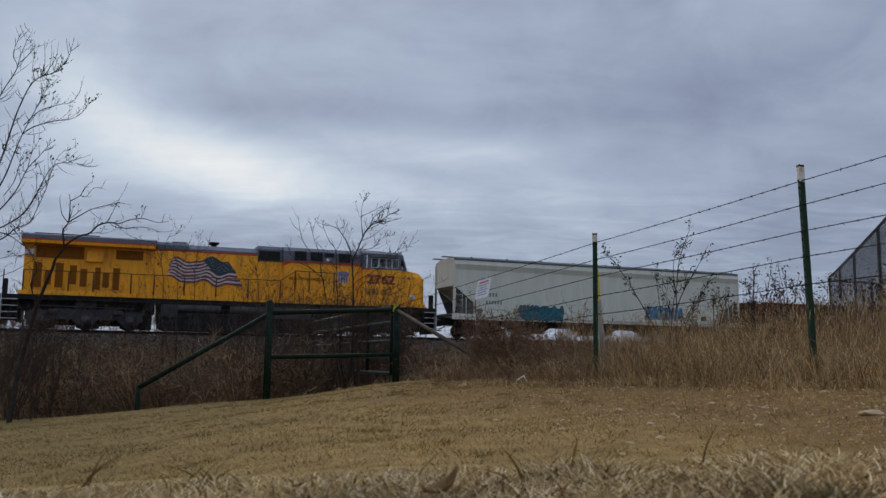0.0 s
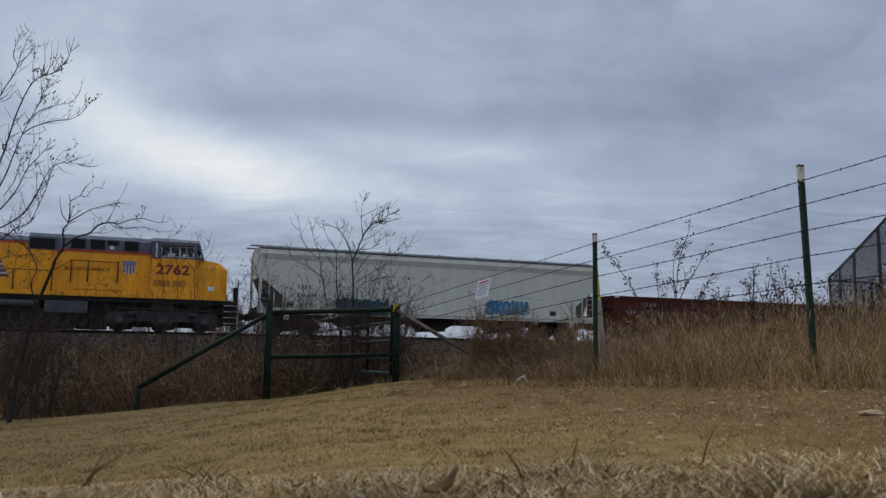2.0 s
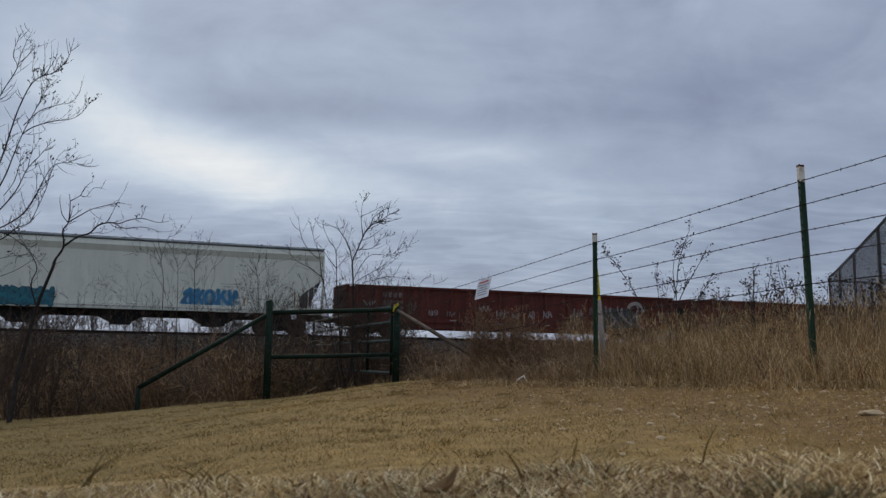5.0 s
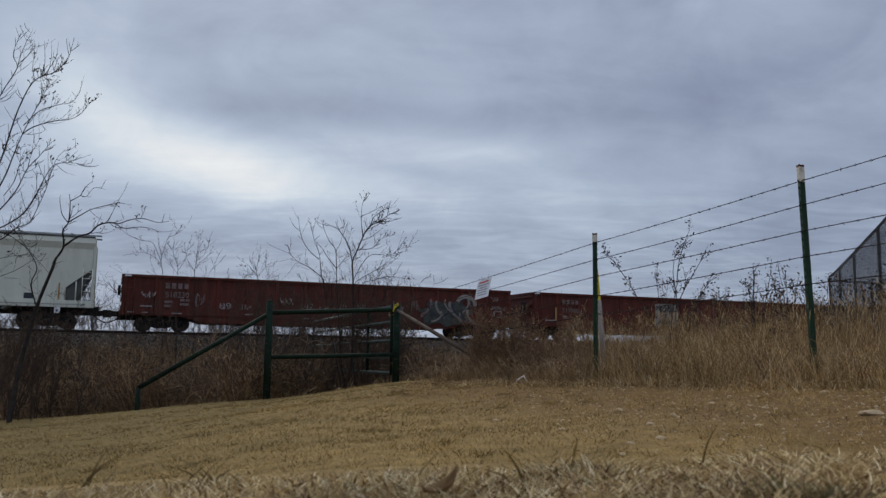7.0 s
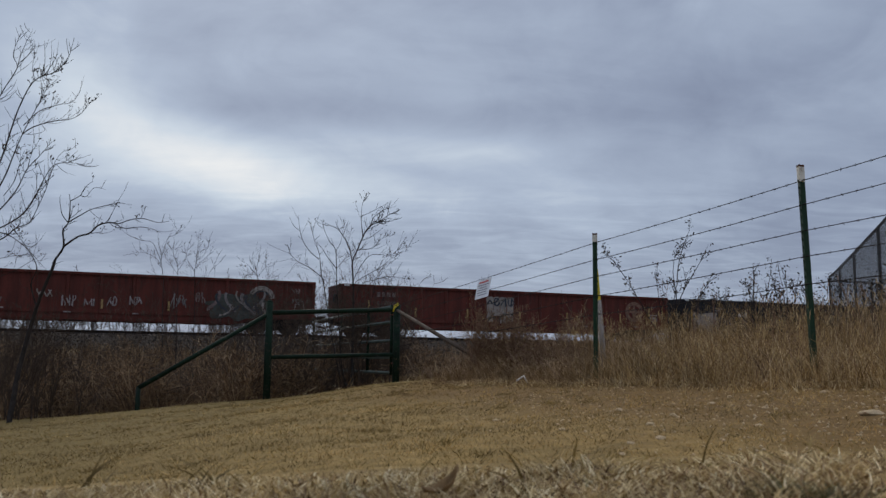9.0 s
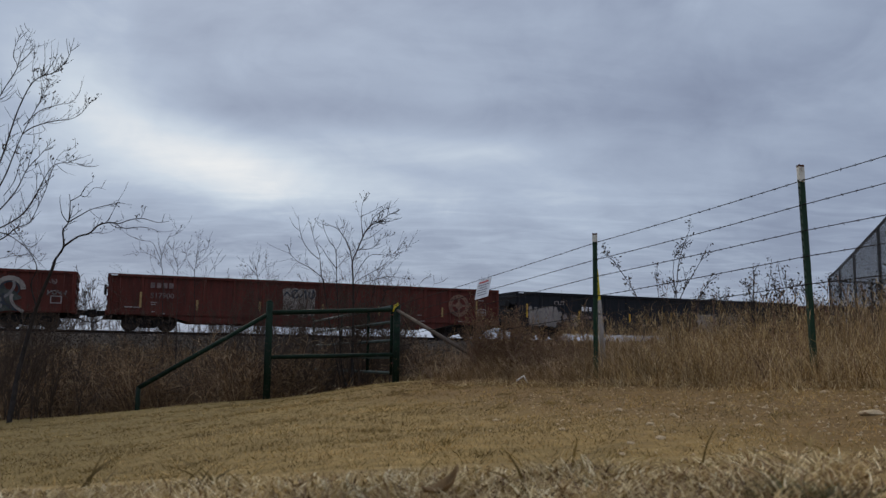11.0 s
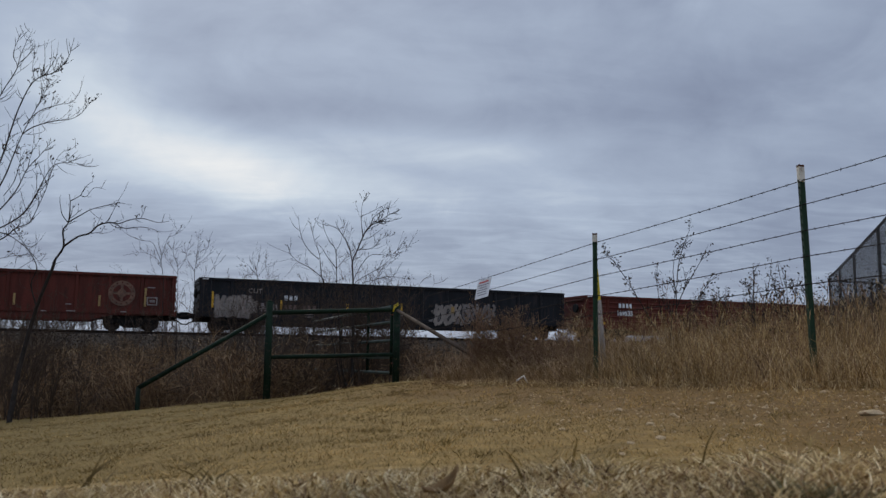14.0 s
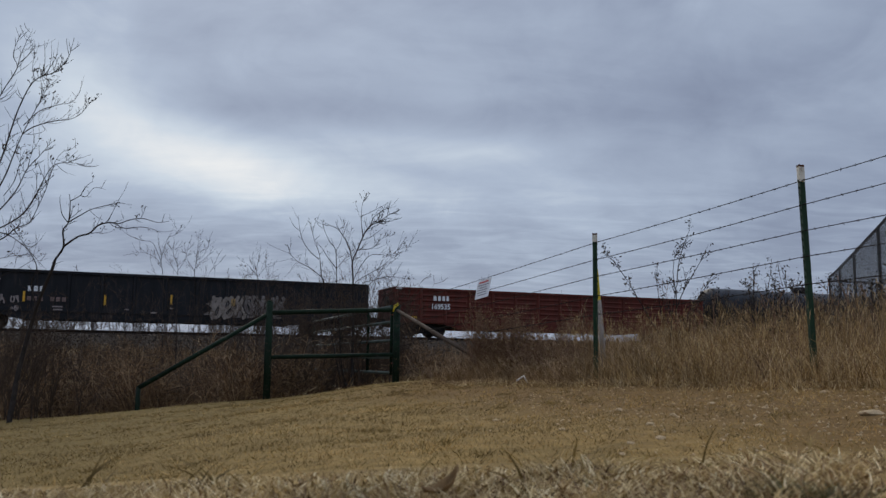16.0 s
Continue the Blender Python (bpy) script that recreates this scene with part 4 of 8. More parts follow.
    bmesh.ops.recalc_face_normals(bm, faces=bm.faces[:])
    bmesh.ops.bevel(bm, geom=bm.edges[:], offset=0.04, segments=2, affect="EDGES")
    part("nose", bm, Y, L, "short yellow nose with rounded corners")
    part("nose_plate", box(B(), 19.45, 19.75, -1.335, -1.27, 2.08, 2.30, 0.01), M["white"], L)
    part("headlight", box(B(), 20.3, 20.36, -0.25, 0.25, 3.05, 3.25, 0.01), M["white"], L)
    for xa, xb in ((16.80, 17.60), (17.70, 18.32)):
        bm = box(B(), xa, xb, -1.512, -1.495, 2.22, 2.52, 0.006)
        for i in range(4):
            box(bm, xa + 0.03, xb - 0.03, -1.52, -1.51, 2.26 + i * 0.065, 2.29 + i * 0.065)
        part("sand_box_screen", bm, M["yellow_grime"], L)
    letters("road_number", "2762", 0.66, M["number_red"], L, (16.90, -1.506, 2.83), "dark red road number", 1.22, 0.022)
    # hand rails
    for x in (0.2, 0.6, 2.15, 3.25, 4.95, 6.02, 7.45, 9.0, 10.6, 12.25):
        part("rail_post", tube(B(), (x, -1.47, 1.6), (x, -1.47, 2.78), 0.035, sides=8), M["brown_rail"], L)
    part("hand_rail", tube(B(), (0.2, -1.47, 2.76), (12.3, -1.47, 2.76), 0.02, sides=8), M["brown_rail"], L)
    part("hand_rail", tube(B(), (12.25, -1.46, 2.76), (13.08, -1.32, 3.33), 0.02, sides=8), M["brown_rail"], L)
    for x in (13.05, 13.8, 15.15):
        part("rail_post", tube(B(), (x, -1.30, 2.3), (x, -1.30, 3.35), 0.03, sides=8), M["brown_rail"], L)
    part("hand_rail", tube(B(), (13.05, -1.30, 3.33), (15.2, -1.30, 3.30), 0.02, sides=8), M["brown_rail"], L)
    # below the frame
    tank = [(6.25, 0.95), (6.35, 0.25), (6.65, 0.05), (13.1, 0.05), (13.45, 0.20), (13.6, 0.95)]
    part("fuel_tank", prism(B(), tank, "y", -1.4, 1.4, 0.04), M["frame"], L, "black fuel tank")
    for xa, xb in ((7.2, 9.3), (9.75, 11.75)):
        part("air_reservoir", tube(B(), (xa, -1.28, 1.20), (xb, -1.28, 1.20), 0.20, sides=16), M["reservoir"], L)
    part("equipment_box", box(B(), 6.4, 7.22, -1.46, -1.1, 0.72, 1.34, 0.03), M["truck"], L)
    # next two: dark boxes added to close the bright gaps beside the tank
    part("equipment_box", box(B(), 5.50, 6.02, -0.9, 0.9, 0.06, 1.36, 0.03), M["frame"], L)
    part("equipment_box", box(B(), 13.4, 14.8, -1.2, 1.0, 0.06, 1.36, 0.03), M["frame"], L)
    part("equipment_box", box(B(), 5.62, 6.02, -1.42, -1.1, 0.95, 1.36, 0.03), M["frame"], L)
    part("sand_hose", tube(B(), (6.12, -1.40, 1.3), (6.16, -1.36, 0.25), 0.028, sides=8), M["silver"], L)
    part("equipment_box", box(B(), 12.0, 13.9, -1.45, -1.1, 0.78, 1.36, 0.03), M["reservoir"], L)
    loco_truck(L, (0.98, 2.98, 4.98))
    loco_truck(L, (15.35, 17.35, 19.35))
    # steps, pilots and couplers at both ends
    for x, sgn in ((20.25, 1), (0.05, -1)):
        bm = B()
        for i in range(4):
            z = 0.45 + i * 0.30
            box(bm, min(x, x + sgn * 0.72), max(x, x + sgn * 0.72), -1.5, -1.15, z, z + 0.035)
        part("steps", bm, M["silver"], L, "bright-edged boarding steps")
        part("step_side", box(B(), x + sgn * 0.72 - 0.02, x + sgn * 0.72 + 0.02, -1.5, -1.12, 0.42, 1.6), M["silver"], L)
        part("end_plate", box(B(), x + sgn * 0.70 - 0.03, x + sgn * 0.70 + 0.03, -1.12, 1.12, 0.18, 1.55, 0.02), M["frame"], L)
        part("step_well", box(B(), x - 0.06, x + 0.02, -1.48, 1.48, 0.30, 1.5, 0.01), M["frame"], L)
        # added dark panel that shuts out the sky and darkens behind the steps
        part("step_back", box(B(), min(x, x + sgn * 0.70), max(x, x + sgn * 0.70), -1.14, -1.11, 0.36, 1.58), M["frame"], L)
        part("end_rail", tube(B(), (x + sgn * 0.68, -1.42, 1.6), (x + sgn * 0.68, -1.42, 2.72), 0.028, sides=8), M["vent"], L)
        for k, yy in enumerate((-0.55, -0.4, 0.4, 0.55)):
            part("hose", tube(B(), (x + sgn * 0.74, yy, 1.3), (x + sgn * (0.9 + 0.04 * k), yy, 0.75), 0.025, sides=6), M["vent"], L)
        box_bm = box(B(), min(x + sgn * 0.55, x + sgn * 0.75), max(x + sgn * 0.55, x + sgn * 0.75), -0.9, -0.6, 1.6, 2.35, 0.03)
        part("hand_brake", box_bm, M["vent"], L)
        coupler(L, x + sgn * 0.72, sgn)
    loco_flag(L)
    return L


# ---- covered hopper
def swash(rng, cx, cz, w, h, kinds="obsvh"):
    """One sweeping stroke within a cell: a bowl, a bar, a wave or a hook."""
    kind = rng.choice(kinds)
    flip = rng.choice((-1, 1))
    if kind == "o":
        a0 = rng.uniform(0, 6.28)
        return [(cx + 0.36 * w * math.cos(a0 + 5.4 * k / 11), cz + 0.36 * h * math.sin(a0 + 5.4 * k / 11)) for k in range(12)]
    if kind == "b":
        lean = rng.uniform(-0.2, 0.2) * w
        return [(cx - 0.22 * w * flip + lean * (k / 5 - 0.5), cz + h * (0.42 - 0.84 * k / 5)) for k in range(6)]
    if kind == "s":
        return [(cx + flip * 0.34 * w * math.sin(4.8 * k / 11 - 2.4), cz + h * (0.40 - 0.80 * k / 11)) for k in range(12)]
    if kind == "v":
        return [(cx + w * (-0.34 + 0.68 * k / 8), cz + flip * h * 0.36 * (1 - 2 * abs(k / 8 - 0.5) * 2 * 0.5 - 0.5)) for k in range(9)]
    return [(cx + flip * w * (0.30 - 0.62 * min(1, k / 6)), cz + h * (0.38 - 0.10 * k if k < 7 else -0.32 + 0.06 * (k - 7))) for k in range(9)]


def graffiti(parent, name, x0, x1, z0, z1, y, fill, edge, seed, glyphs=5, line=0.09, kinds="obsvh"):
    """Swelling sprayed letter shapes with an edge, or thin hand-styled tags; nothing that can be read."""
    rng = random.Random(seed)
    w = (x1 - x0) / glyphs
    h = z1 - z0
    for i in range(glyphs):
        cx, cz = x0 + w * (i + 0.5), (z0 + z1) / 2 + rng.uniform(-0.04, 0.04) * h
        strokes = [swash(rng, cx + rng.uniform(-0.08, 0.08) * w, cz, w * 1.1, h, kinds) for _ in range(3 if fill else 2)]
        if fill:
            thick = min(w, h) * 0.30
            body, rim = B(), B()
            for k, pts in enumerate(strokes):
                pts = [(max(x0, min(x1, px)), max(z0 + thick / 2, min(z1 - thick / 2, pz))) for px, pz in pts]
                ribbon(body, pts, thick, y, 0.012 + 0.0007 * i + 0.0002 * k)
                ribbon(rim, pts, thick + line * 1.3, y, 0.006 + 0.0007 * i + 0.0002 * k)
                for px, pz in (pts[0], pts[-1]):
                    blob(body, px, pz, thick * 0.46, thick * 0.46, y, 0.0121 + 0.0007 * i + 0.0002 * k, rng, 3, 0.05, 12)
                    blob(rim, px, pz, thick * 0.46 + line * 0.6, thick * 0.46 + line * 0.6, y, 0.0061 + 0.0007 * i + 0.0002 * k, rng, 3, 0.05, 12)
            owner = part(name, body, M[fill], parent)
            part("outline", rim, M[edge], owner)
        else:
            bm = B()
            for k, pts in enumerate(strokes):
                ribbon(bm, pts, line * rng.uniform(0.55, 0.95), y, 0.008 + 0.0004 * i + 0.0002 * k)
            part(name, bm, M[edge], parent)


def bars(parent, name, x, z, y, material, rows, h=0.16):
    """Unreadable lettering as plain bars: rows of widths."""
    for r, widths in enumerate(rows):
        px = x
        for w in widths:
            part(name, box(B(), px, px + w, y - 0.006, y, z - r * h * 1.7, z - r * h * 1.7 + h), material, parent)
            px += w + h * 0.35


def hopper(s0):
    H = car("covered_hopper", s0, "pale grey-green covered hopper car with teal and blue graffiti", "hopper car")
    Lh, P = 19.87, M["hopper"]
    # side sheets, flared out under the eave and leaning in above it
    for sgn in (-1, 1):
        bm = B()
        secs = [(-1.46, 1.36), (-1.46, 3.86), (-1.56, 4.16), (-1.50, 4.42)]
        for (ya, za), (yb, zb) in zip(secs[1:], secs[2:]):
            prism(bm, [(sgn * ya, za), (sgn * yb, zb), (sgn * (yb + 0.06), zb), (sgn * (ya + 0.06), za)], "x", 0.0, Lh)
        outline = [(0.0, 3.86), (0.0, 2.95), (1.25, 1.95), (1.25, 1.36), (Lh - 1.25, 1.36), (Lh - 1.25, 1.95), (Lh, 2.95), (Lh, 3.86)]
        y0 = sgn * 1.46
        prism(bm, outline, "y", min(y0, y0 - sgn * 0.06), max(y0, y0 - sgn * 0.06))
        part("side_sheet", bm, P, H)
        part("side_sill", box(B(), -0.1, Lh + 0.1, min(sgn * 1.52, sgn * 1.36), max(sgn * 1.52, sgn * 1.36), 1.04, 1.37, 0.015), P, H)
        part("sill_flange", box(B(), 0.3, Lh - 0.3, min(sgn * 1.535, sgn * 1.52), max(sgn * 1.535, sgn * 1.52), 1.16, 1.20), M["hopper_grey"], H)
    # slope sheets at the ends and the end walls above them
    part("slope_sheet", prism(B(), [(0.02, 2.95), (0.08, 2.99), (3.9, 0.95), (3.85, 0.88)], "y", -1.39, 1.39), M["hopper_grey"], H)
    part("slope_sheet", prism(B(), [(Lh - 0.02, 2.95), (Lh - 0.08, 2.99), (Lh - 3.9, 0.95), (Lh - 3.85, 0.88)], "y", -1.39, 1.39), M["hopper_grey"], H)
    # dark grey sheets stand for the shade in the triangular end openings
    for f in (lambda u: u, lambda u: Lh - u):
        for y in (-1.33, 1.30):
            part("gusset", prism(B(), [(f(0.05), 2.88), (f(1.28), 1.92), (f(1.28), 1.36), (f(0.72), 1.36)], "y", y, y + 0.03), M["gusset"], H, "dark triangular sheet for the shade in the end opening")
    for x in (0.02, Lh - 0.08):
        part("end_sheet", box(B(), x, x + 0.06, -1.46, 1.46, 2.95, 4.42), P, H)
    for x in (-0.06, Lh - 0.06):
        for y in (-1.5, 1.40):
            part("corner_post", box(B(), x, x + 0.12, y, y + 0.1, 1.36, 4.3, 0.01), P, H)
    for x0, x1 in ((-0.08, 0.55), (Lh - 0.55, Lh + 0.08)):
        part("end_platform", box(B(), x0, x1, -1.5, 1.5, 1.30, 1.38), M["hopper_roof"], H)
    # roof, running board, hatch trough
    part("roof", prism(B(), [(-1.50, 4.40), (-1.49, 4.45), (-0.7, 4.58), (0.7, 4.58), (1.49, 4.45), (1.50, 4.40)], "x", 0.0, Lh), P, H)
    part("eave_rail", tube(B(), (-0.05, -1.50, 4.46), (Lh - 0.02, -1.50, 4.47), 0.062, sides=8), M["hopper_roof"], H)
    for y in (-0.75, 0.65):
        part("running_board", box(B(), -0.42, Lh + 0.25, y, y + 0.35, 4.62, 4.66), M["hopper_roof"], H)
    part("hatch_cover", box(B(), 0.6, Lh - 0.6, -0.3, 0.3, 4.58, 4.72, 0.03), M["hopper_roof"], H)
    for i in range(9):
        x = 1.0 + i * 2.22
        part("roof_bracket", box(B(), x, x + 0.08, -1.54, -0.4, 4.40, 4.60, 0.01), M["hopper_roof"], H)
    grab_ladder(H, 0.06, 0.48, -1.50, 1.36, 2.9, P, 5)
    grab_ladder(H, Lh - 0.48, Lh - 0.06, -1.50, 1.36, 2.9, P, 5)
    for x in (0.75, 1.22, Lh - 1.22, Lh - 0.75):
        part("end_strut", tube(B(), (x, -1.42, 1.36), (x, -1.42, 2.30), 0.03, sides=6), P, H)
    # outlets below
    for x in (5.4, 9.93, 14.45):
        part("outlet", prism(B(), [(x - 1.75, 1.1), (x - 0.45, 0.42), (x + 0.45, 0.42), (x + 1.75, 1.1)], "y", -1.0, 1.0), M["frame"], H)
        part("outlet_gate", box(B(), x - 0.5, x + 0.5, -1.2, 1.2, 0.34, 0.46, 0.02), M["frame"], H)
    part("centre_sill", box(B(), -0.3, Lh + 0.3, -0.25, 0.25, 0.72, 1.15), M["frame"], H)
    freight_truck(H, 2.0, 1.05), freight_truck(H, Lh - 2.0, 1.05)
    coupler(H, -0.05, -1), coupler(H, Lh + 0.05, 1)
    for x in (1.42, Lh - 1.50):
        pad = part("jack_pad", box(B(), x - 0.13, x + 0.13, -1.53, -1.40, 0.76, 1.035, 0.01), M["white"], H, "small white jacking plate")
        part("jack_hole", tube(B(), (x, -1.535, 0.88), (x, -1.525, 0.88), 0.05, sides=10), M["frame"], pad)
    part("data_plate", box(B(), 16.9, 17.3, -1.475, -1.46, 1.40, 1.67), M["ink"], H)
    # paint
    part("graffiti_ground", blob(B(), 5.48, 1.50, 1.46, 0.40, -1.535, 0.004, random.Random(4), 9, 0.05, 60), M["teal"], H)
    graffiti(H, "graffiti", 4.05, 6.92, 1.06, 1.97, -1.538, "teal", "teal_dark", 5, 6, 0.06)
    part("graffiti_ground", blob(B(), 14.2, 1.68, 1.32, 0.42, -1.475, 0.004, random.Random(6), 9, 0.06, 60), M["faded_blue"], H)
    graffiti(H, "graffiti", 12.75, 15.45, 1.24, 2.20, -1.478, "blue", "faded_blue", 9, 5, 0.06)
    graffiti(H, "graffiti_tag", 1.40, 1.74, 1.40, 1.68, -1.475, None, "ink", 12, 3, 0.05)
    bars(H, "letter_bar", 1.96, 2.38, -1.46, M["letter"], [(0.12, 0.12, 0.12, 0.12)], 0.22)
    bars(H, "letter_bar", 1.96, 1.95, -1.46, M["letter"], [(0.11, 0.11, 0.11, 0.11, 0.11, 0.11)], 0.20)
    for x in (1.27, 3.72, 15.78, 18.36):
        big = x in (1.27, 18.36)
        part("reflector", box(B(), x, x + 0.07, -1.472, -1.46, 1.40, 2.20 if big else 1.74), M["strap"], H, "weathered yellow reflector strip")
    for x, z, w in ((14.6, 2.45, 1.0), (14.7, 2.32, 1.1), (14.5, 2.14, 0.5), (16.0, 2.3, 0.6), (2.2, 1.62, 1.0)):
        part("rust_streak", box(B(), x, x + w, -1.464, -1.46, z, z + 0.03), M["hopper_grey"], H)
    return H


# ---- gondolas
def gondola(s0, length, height, mat, label, style):
    G = car("gondola", s0, label, "gondola car")
    C, wall = M[mat], 0.04
    belly = [(0.0, 0.78), (2.9, 0.72), (3.9, 0.46), (length - 3.9, 0.46), (length - 2.9, 0.72), (length, 0.78), (length, height - 0.1), (0.0, height - 0.1)]
    for sgn in (-1, 1):
        y0 = sgn * 1.47
        part("side_sheet", prism(B(), belly, "y", min(y0, y0 - sgn * wall), max(y0, y0 - sgn * wall)), C, G)
        part("top_chord", box(B(), -0.02, length + 0.02, min(sgn * 1.57, sgn * 1.40), max(sgn * 1.57, sgn * 1.40), height - 0.13, height, 0.015), C, G)
        part("side_sill", box(B(), 0.0, length, min(sgn * 1.53, sgn * 1.38), max(sgn * 1.53, sgn * 1.38), 0.80, 0.98, 0.012), C, G)
        count = 14
        for i in range(count + 1):
            x = 0.06 + (length - 0.12) * i / count
            bm = prism(B(), [(x - 0.10, sgn * 1.47), (x - 0.05, sgn * 1.545), (x + 0.05, sgn * 1.545), (x + 0.10, sgn * 1.47)], "z", 0.80, height - 0.1)
            part("side_stake", bm, C, G)
        if style == "ribbed":
            step = (length - 0.12) / count
            for i in range(count):
                xa = 0.06 + step * i + 0.14
                for k in range(5):
                    z = 1.18 + k * 0.28
                    part("side_rib", prism(B(), [(sgn * 1.47, z - 0.07), (sgn * 1.52, z - 0.02), (sgn * 1.52, z + 0.02), (sgn * 1.47, z + 0.07)], "x", xa, xa + step - 0.28), C, G)
    for x, d in ((0.0, 1), (length, -1)):
        part("end_sheet", box(B(), min(x, x + d * 0.05), max(x, x + d * 0.05), -1.43, 1.43, 0.95, height - 0.02), C, G)
        bm = B()
        for k in range(4):
            z = 1.15 + k * (height - 1.4) / 3
            box(bm, min(x, x - d * 0.09), max(x, x - d * 0.09), -1.42, 1.42, z - 0.07, z + 0.07, 0.02)
        part("end_rib", bm, C, G)
        part("end_chord", box(B(), min(x - d * 0.08, x + d * 0.06), max(x - d * 0.08, x + d * 0.06), -1.40, 1.40, height - 0.13, height, 0.012), C, G)
        part("end_beam", box(B(), min(x - d * 0.12, x + d * 0.1), max(x - d * 0.12, x + d * 0.1), -1.45, 1.45, 0.75, 1.0, 0.02), C, G)
        grab_ladder(G, min(x + d * 0.12, x + d * 0.5), max(x + d * 0.12, x + d * 0.5), -1.58, 0.85, height - 0.15, C, 5)
        coupler(G, x, -d)
    part("hand_brake", tube(B(), (-0.22, -0.55, height - 0.75), (-0.10, -0.55, height - 0.75), 0.26, sides=14), M["frame"], G)
    part("floor", box(B(), 0.02, length - 0.02, -1.43, 1.43, 0.98, 1.05), M["rust"], G)
    part("centre_sill", box(B(), -0.2, length + 0.2, -0.3, 0.3, 0.55, 0.98), M["frame"], G)
    for i in range(11):
        x = 4.2 + (length - 8.4) * i / 10
        part("cross_bearer", box(B(), x - 0.05, x + 0.05, -1.4, 1.4, 0.62, 0.97), M["frame"], G)
    part("brake_reservoir", tube(B(), (length * 0.42, -0.75, 0.62), (length * 0.42 + 1.0, -0.75, 0.62), 0.18, sides=12), M["frame"], G)
    freight_truck(G, 1.95, 0.95), freight_truck(G, length - 1.95, 0.95)
    part("corner_plate", box(B(), 0.06, 0.36, -1.60, -1.57, height - 0.11, height - 0.04), M["white"], G)
    return G


def mark(parent, name, material, x0, x1, z0, z1, y=-1.548):
    return part(name, box(B(), x0, x1, y - 0.004, y, z0, z1), M[material], parent)


def build_train():
    lead = locomotive(0.0)
    hopper(22.03)
    g1 = gondola(43.26, 20.90, 2.76, "brown", "dull brown high-sided gondola car with faded white stencils and silver graffiti", "plain")
    y = -1.548
    bars(g1, "letter_bar", 1.97, 2.12, y, M["chalk"], [(0.20, 0.20, 0.20, 0.20)], 0.28)
    letters("car_number", "518230", 0.40, M["chalk"], g1, (1.97, y - 0.004, 1.68), "faded white car number", 0.95, 0.008)
    bars(g1, "text_bar", 1.95, 1.40, y, M["chalk"], [(0.4,), (0.36,)], 0.12)
    bars(g1, "text_bar", 2.68, 1.50, y, M["chalk"], [(0.22, 0.2), (0.45,)], 0.12)
    for x, z, w in ((0.25, 0.88, 0.3), (0.95, 0.88, 0.25), (0.82, 1.19, 0.55), (2.3, 0.87, 0.5), (8.85, 0.80, 0.32), (11.9, 0.80, 0.30), (5.9, 0.92, 0.4)):
        bars(g1, "text_bar", x, z, y, M["stencil"], [(w,)], 0.06)
    for x in (10.48, 13.55):
        mark(g1, "reflector", "strap", x, x + 0.10, 1.02, 1.48, y - 0.002)
    for tx, tw, ta, tb, col, sd in ((0.84, 0.72, 1.60, 1.97, "stencil", 21), (4.6, 0.6, 1.16, 1.52, "stencil", 61), (5.67, 0.55, 1.15, 1.47, "chalk", 62), (7.63, 0.70, 1.45, 1.92, "pale", 63), (8.72, 0.66, 1.06, 1.68, "stencil", 65), (9.7, 0.62, 1.12, 1.52, "stencil", 66),
                                    (10.74, 0.46, 1.08, 1.68, "stencil", 67), (11.73, 0.62, 1.2, 1.7, "stencil", 68), (13.65, 0.8, 1.05, 1.95, "silver_spray", 69), (14.85, 0.5, 1.37, 2.04, "chalk", 70), (3.4, 0.5, 1.2, 2.0, "chalk", 71), (19.68, 0.9, 1.6, 1.85, "silver_spray", 72), (19.6, 0.5, 2.1, 2.4, "chalk", 73)):
        graffiti(g1, "graffiti_tag", tx, tx + tw, ta, tb, y - 0.02, None, col, sd, max(2, round(tw / 0.24)), 0.07)
    piece = part("graffiti", blob(B(), 17.0, 1.32, 1.45, 0.62, y - 0.002, 0.002, random.Random(22), 7, 0.13, 60), M["dull_green"], g1, "faded grey-green graffiti with a white arch")
    arch = [(18.12 + 0.56 * math.cos(a), 1.83 + 0.50 * math.sin(a)) for a in (math.radians(178 - 20 * k) for k in range(12))]
    part("arch", ribbon(B(), arch[1:10], 0.22, y, 0.010), M["pale"], piece, "white sprayed arch")
    part("arch_line", ribbon(B(), [(18.12 + (px - 18.12) * 0.70, 1.83 + (pz - 1.83) * 0.68) for px, pz in arch], 0.07, y, 0.012), M["ink"], piece)
    for nm, col, cx, cz, w, h, turn, thick in (("stroke", "ink", 17.75, 1.30, 0.50, 1.00, 0.9, 0.12), ("stroke", "silver_spray", 17.45, 1.38, 0.42, 1.05, 0.8, 0.16), ("stroke", "ink", 16.95, 1.40, 0.36, 1.00, -0.7, 0.10), ("stroke", "silver_spray", 16.55, 1.45, 0.30, 0.95, 0.8, 0.13), ("stroke", "ink", 16.20, 1.35, 0.34, 1.05, 1.0, 0.10), ("stroke", "chalk", 15.75, 1.50, 0.30, 1.00, -0.9, 0.15), ("stroke", "pale", 18.45, 1.05, 0.32, 0.85, 0.8, 0.13), ("stroke", "ink", 18.15, 1.10, 0.40, 0.80, 0.8, 0.11), ("stroke", "silver_spray", 18.02, 1.62, 0.34, 0.95, -0.8, 0.12), ("stroke", "pale", 17.10, 1.62, 0.30, 0.80, 0.9, 0.08), ("stroke", "pale", 16.35, 1.05, 0.34, 0.60, -0.9, 0.08)):
        line = [(cx + w * turn * math.sin(4.4 * k / 12 - 2.2), cz + h * (0.5 - k / 12) + 0.10 * math.cos(6.0 * k / 12)) for k in range(13)]
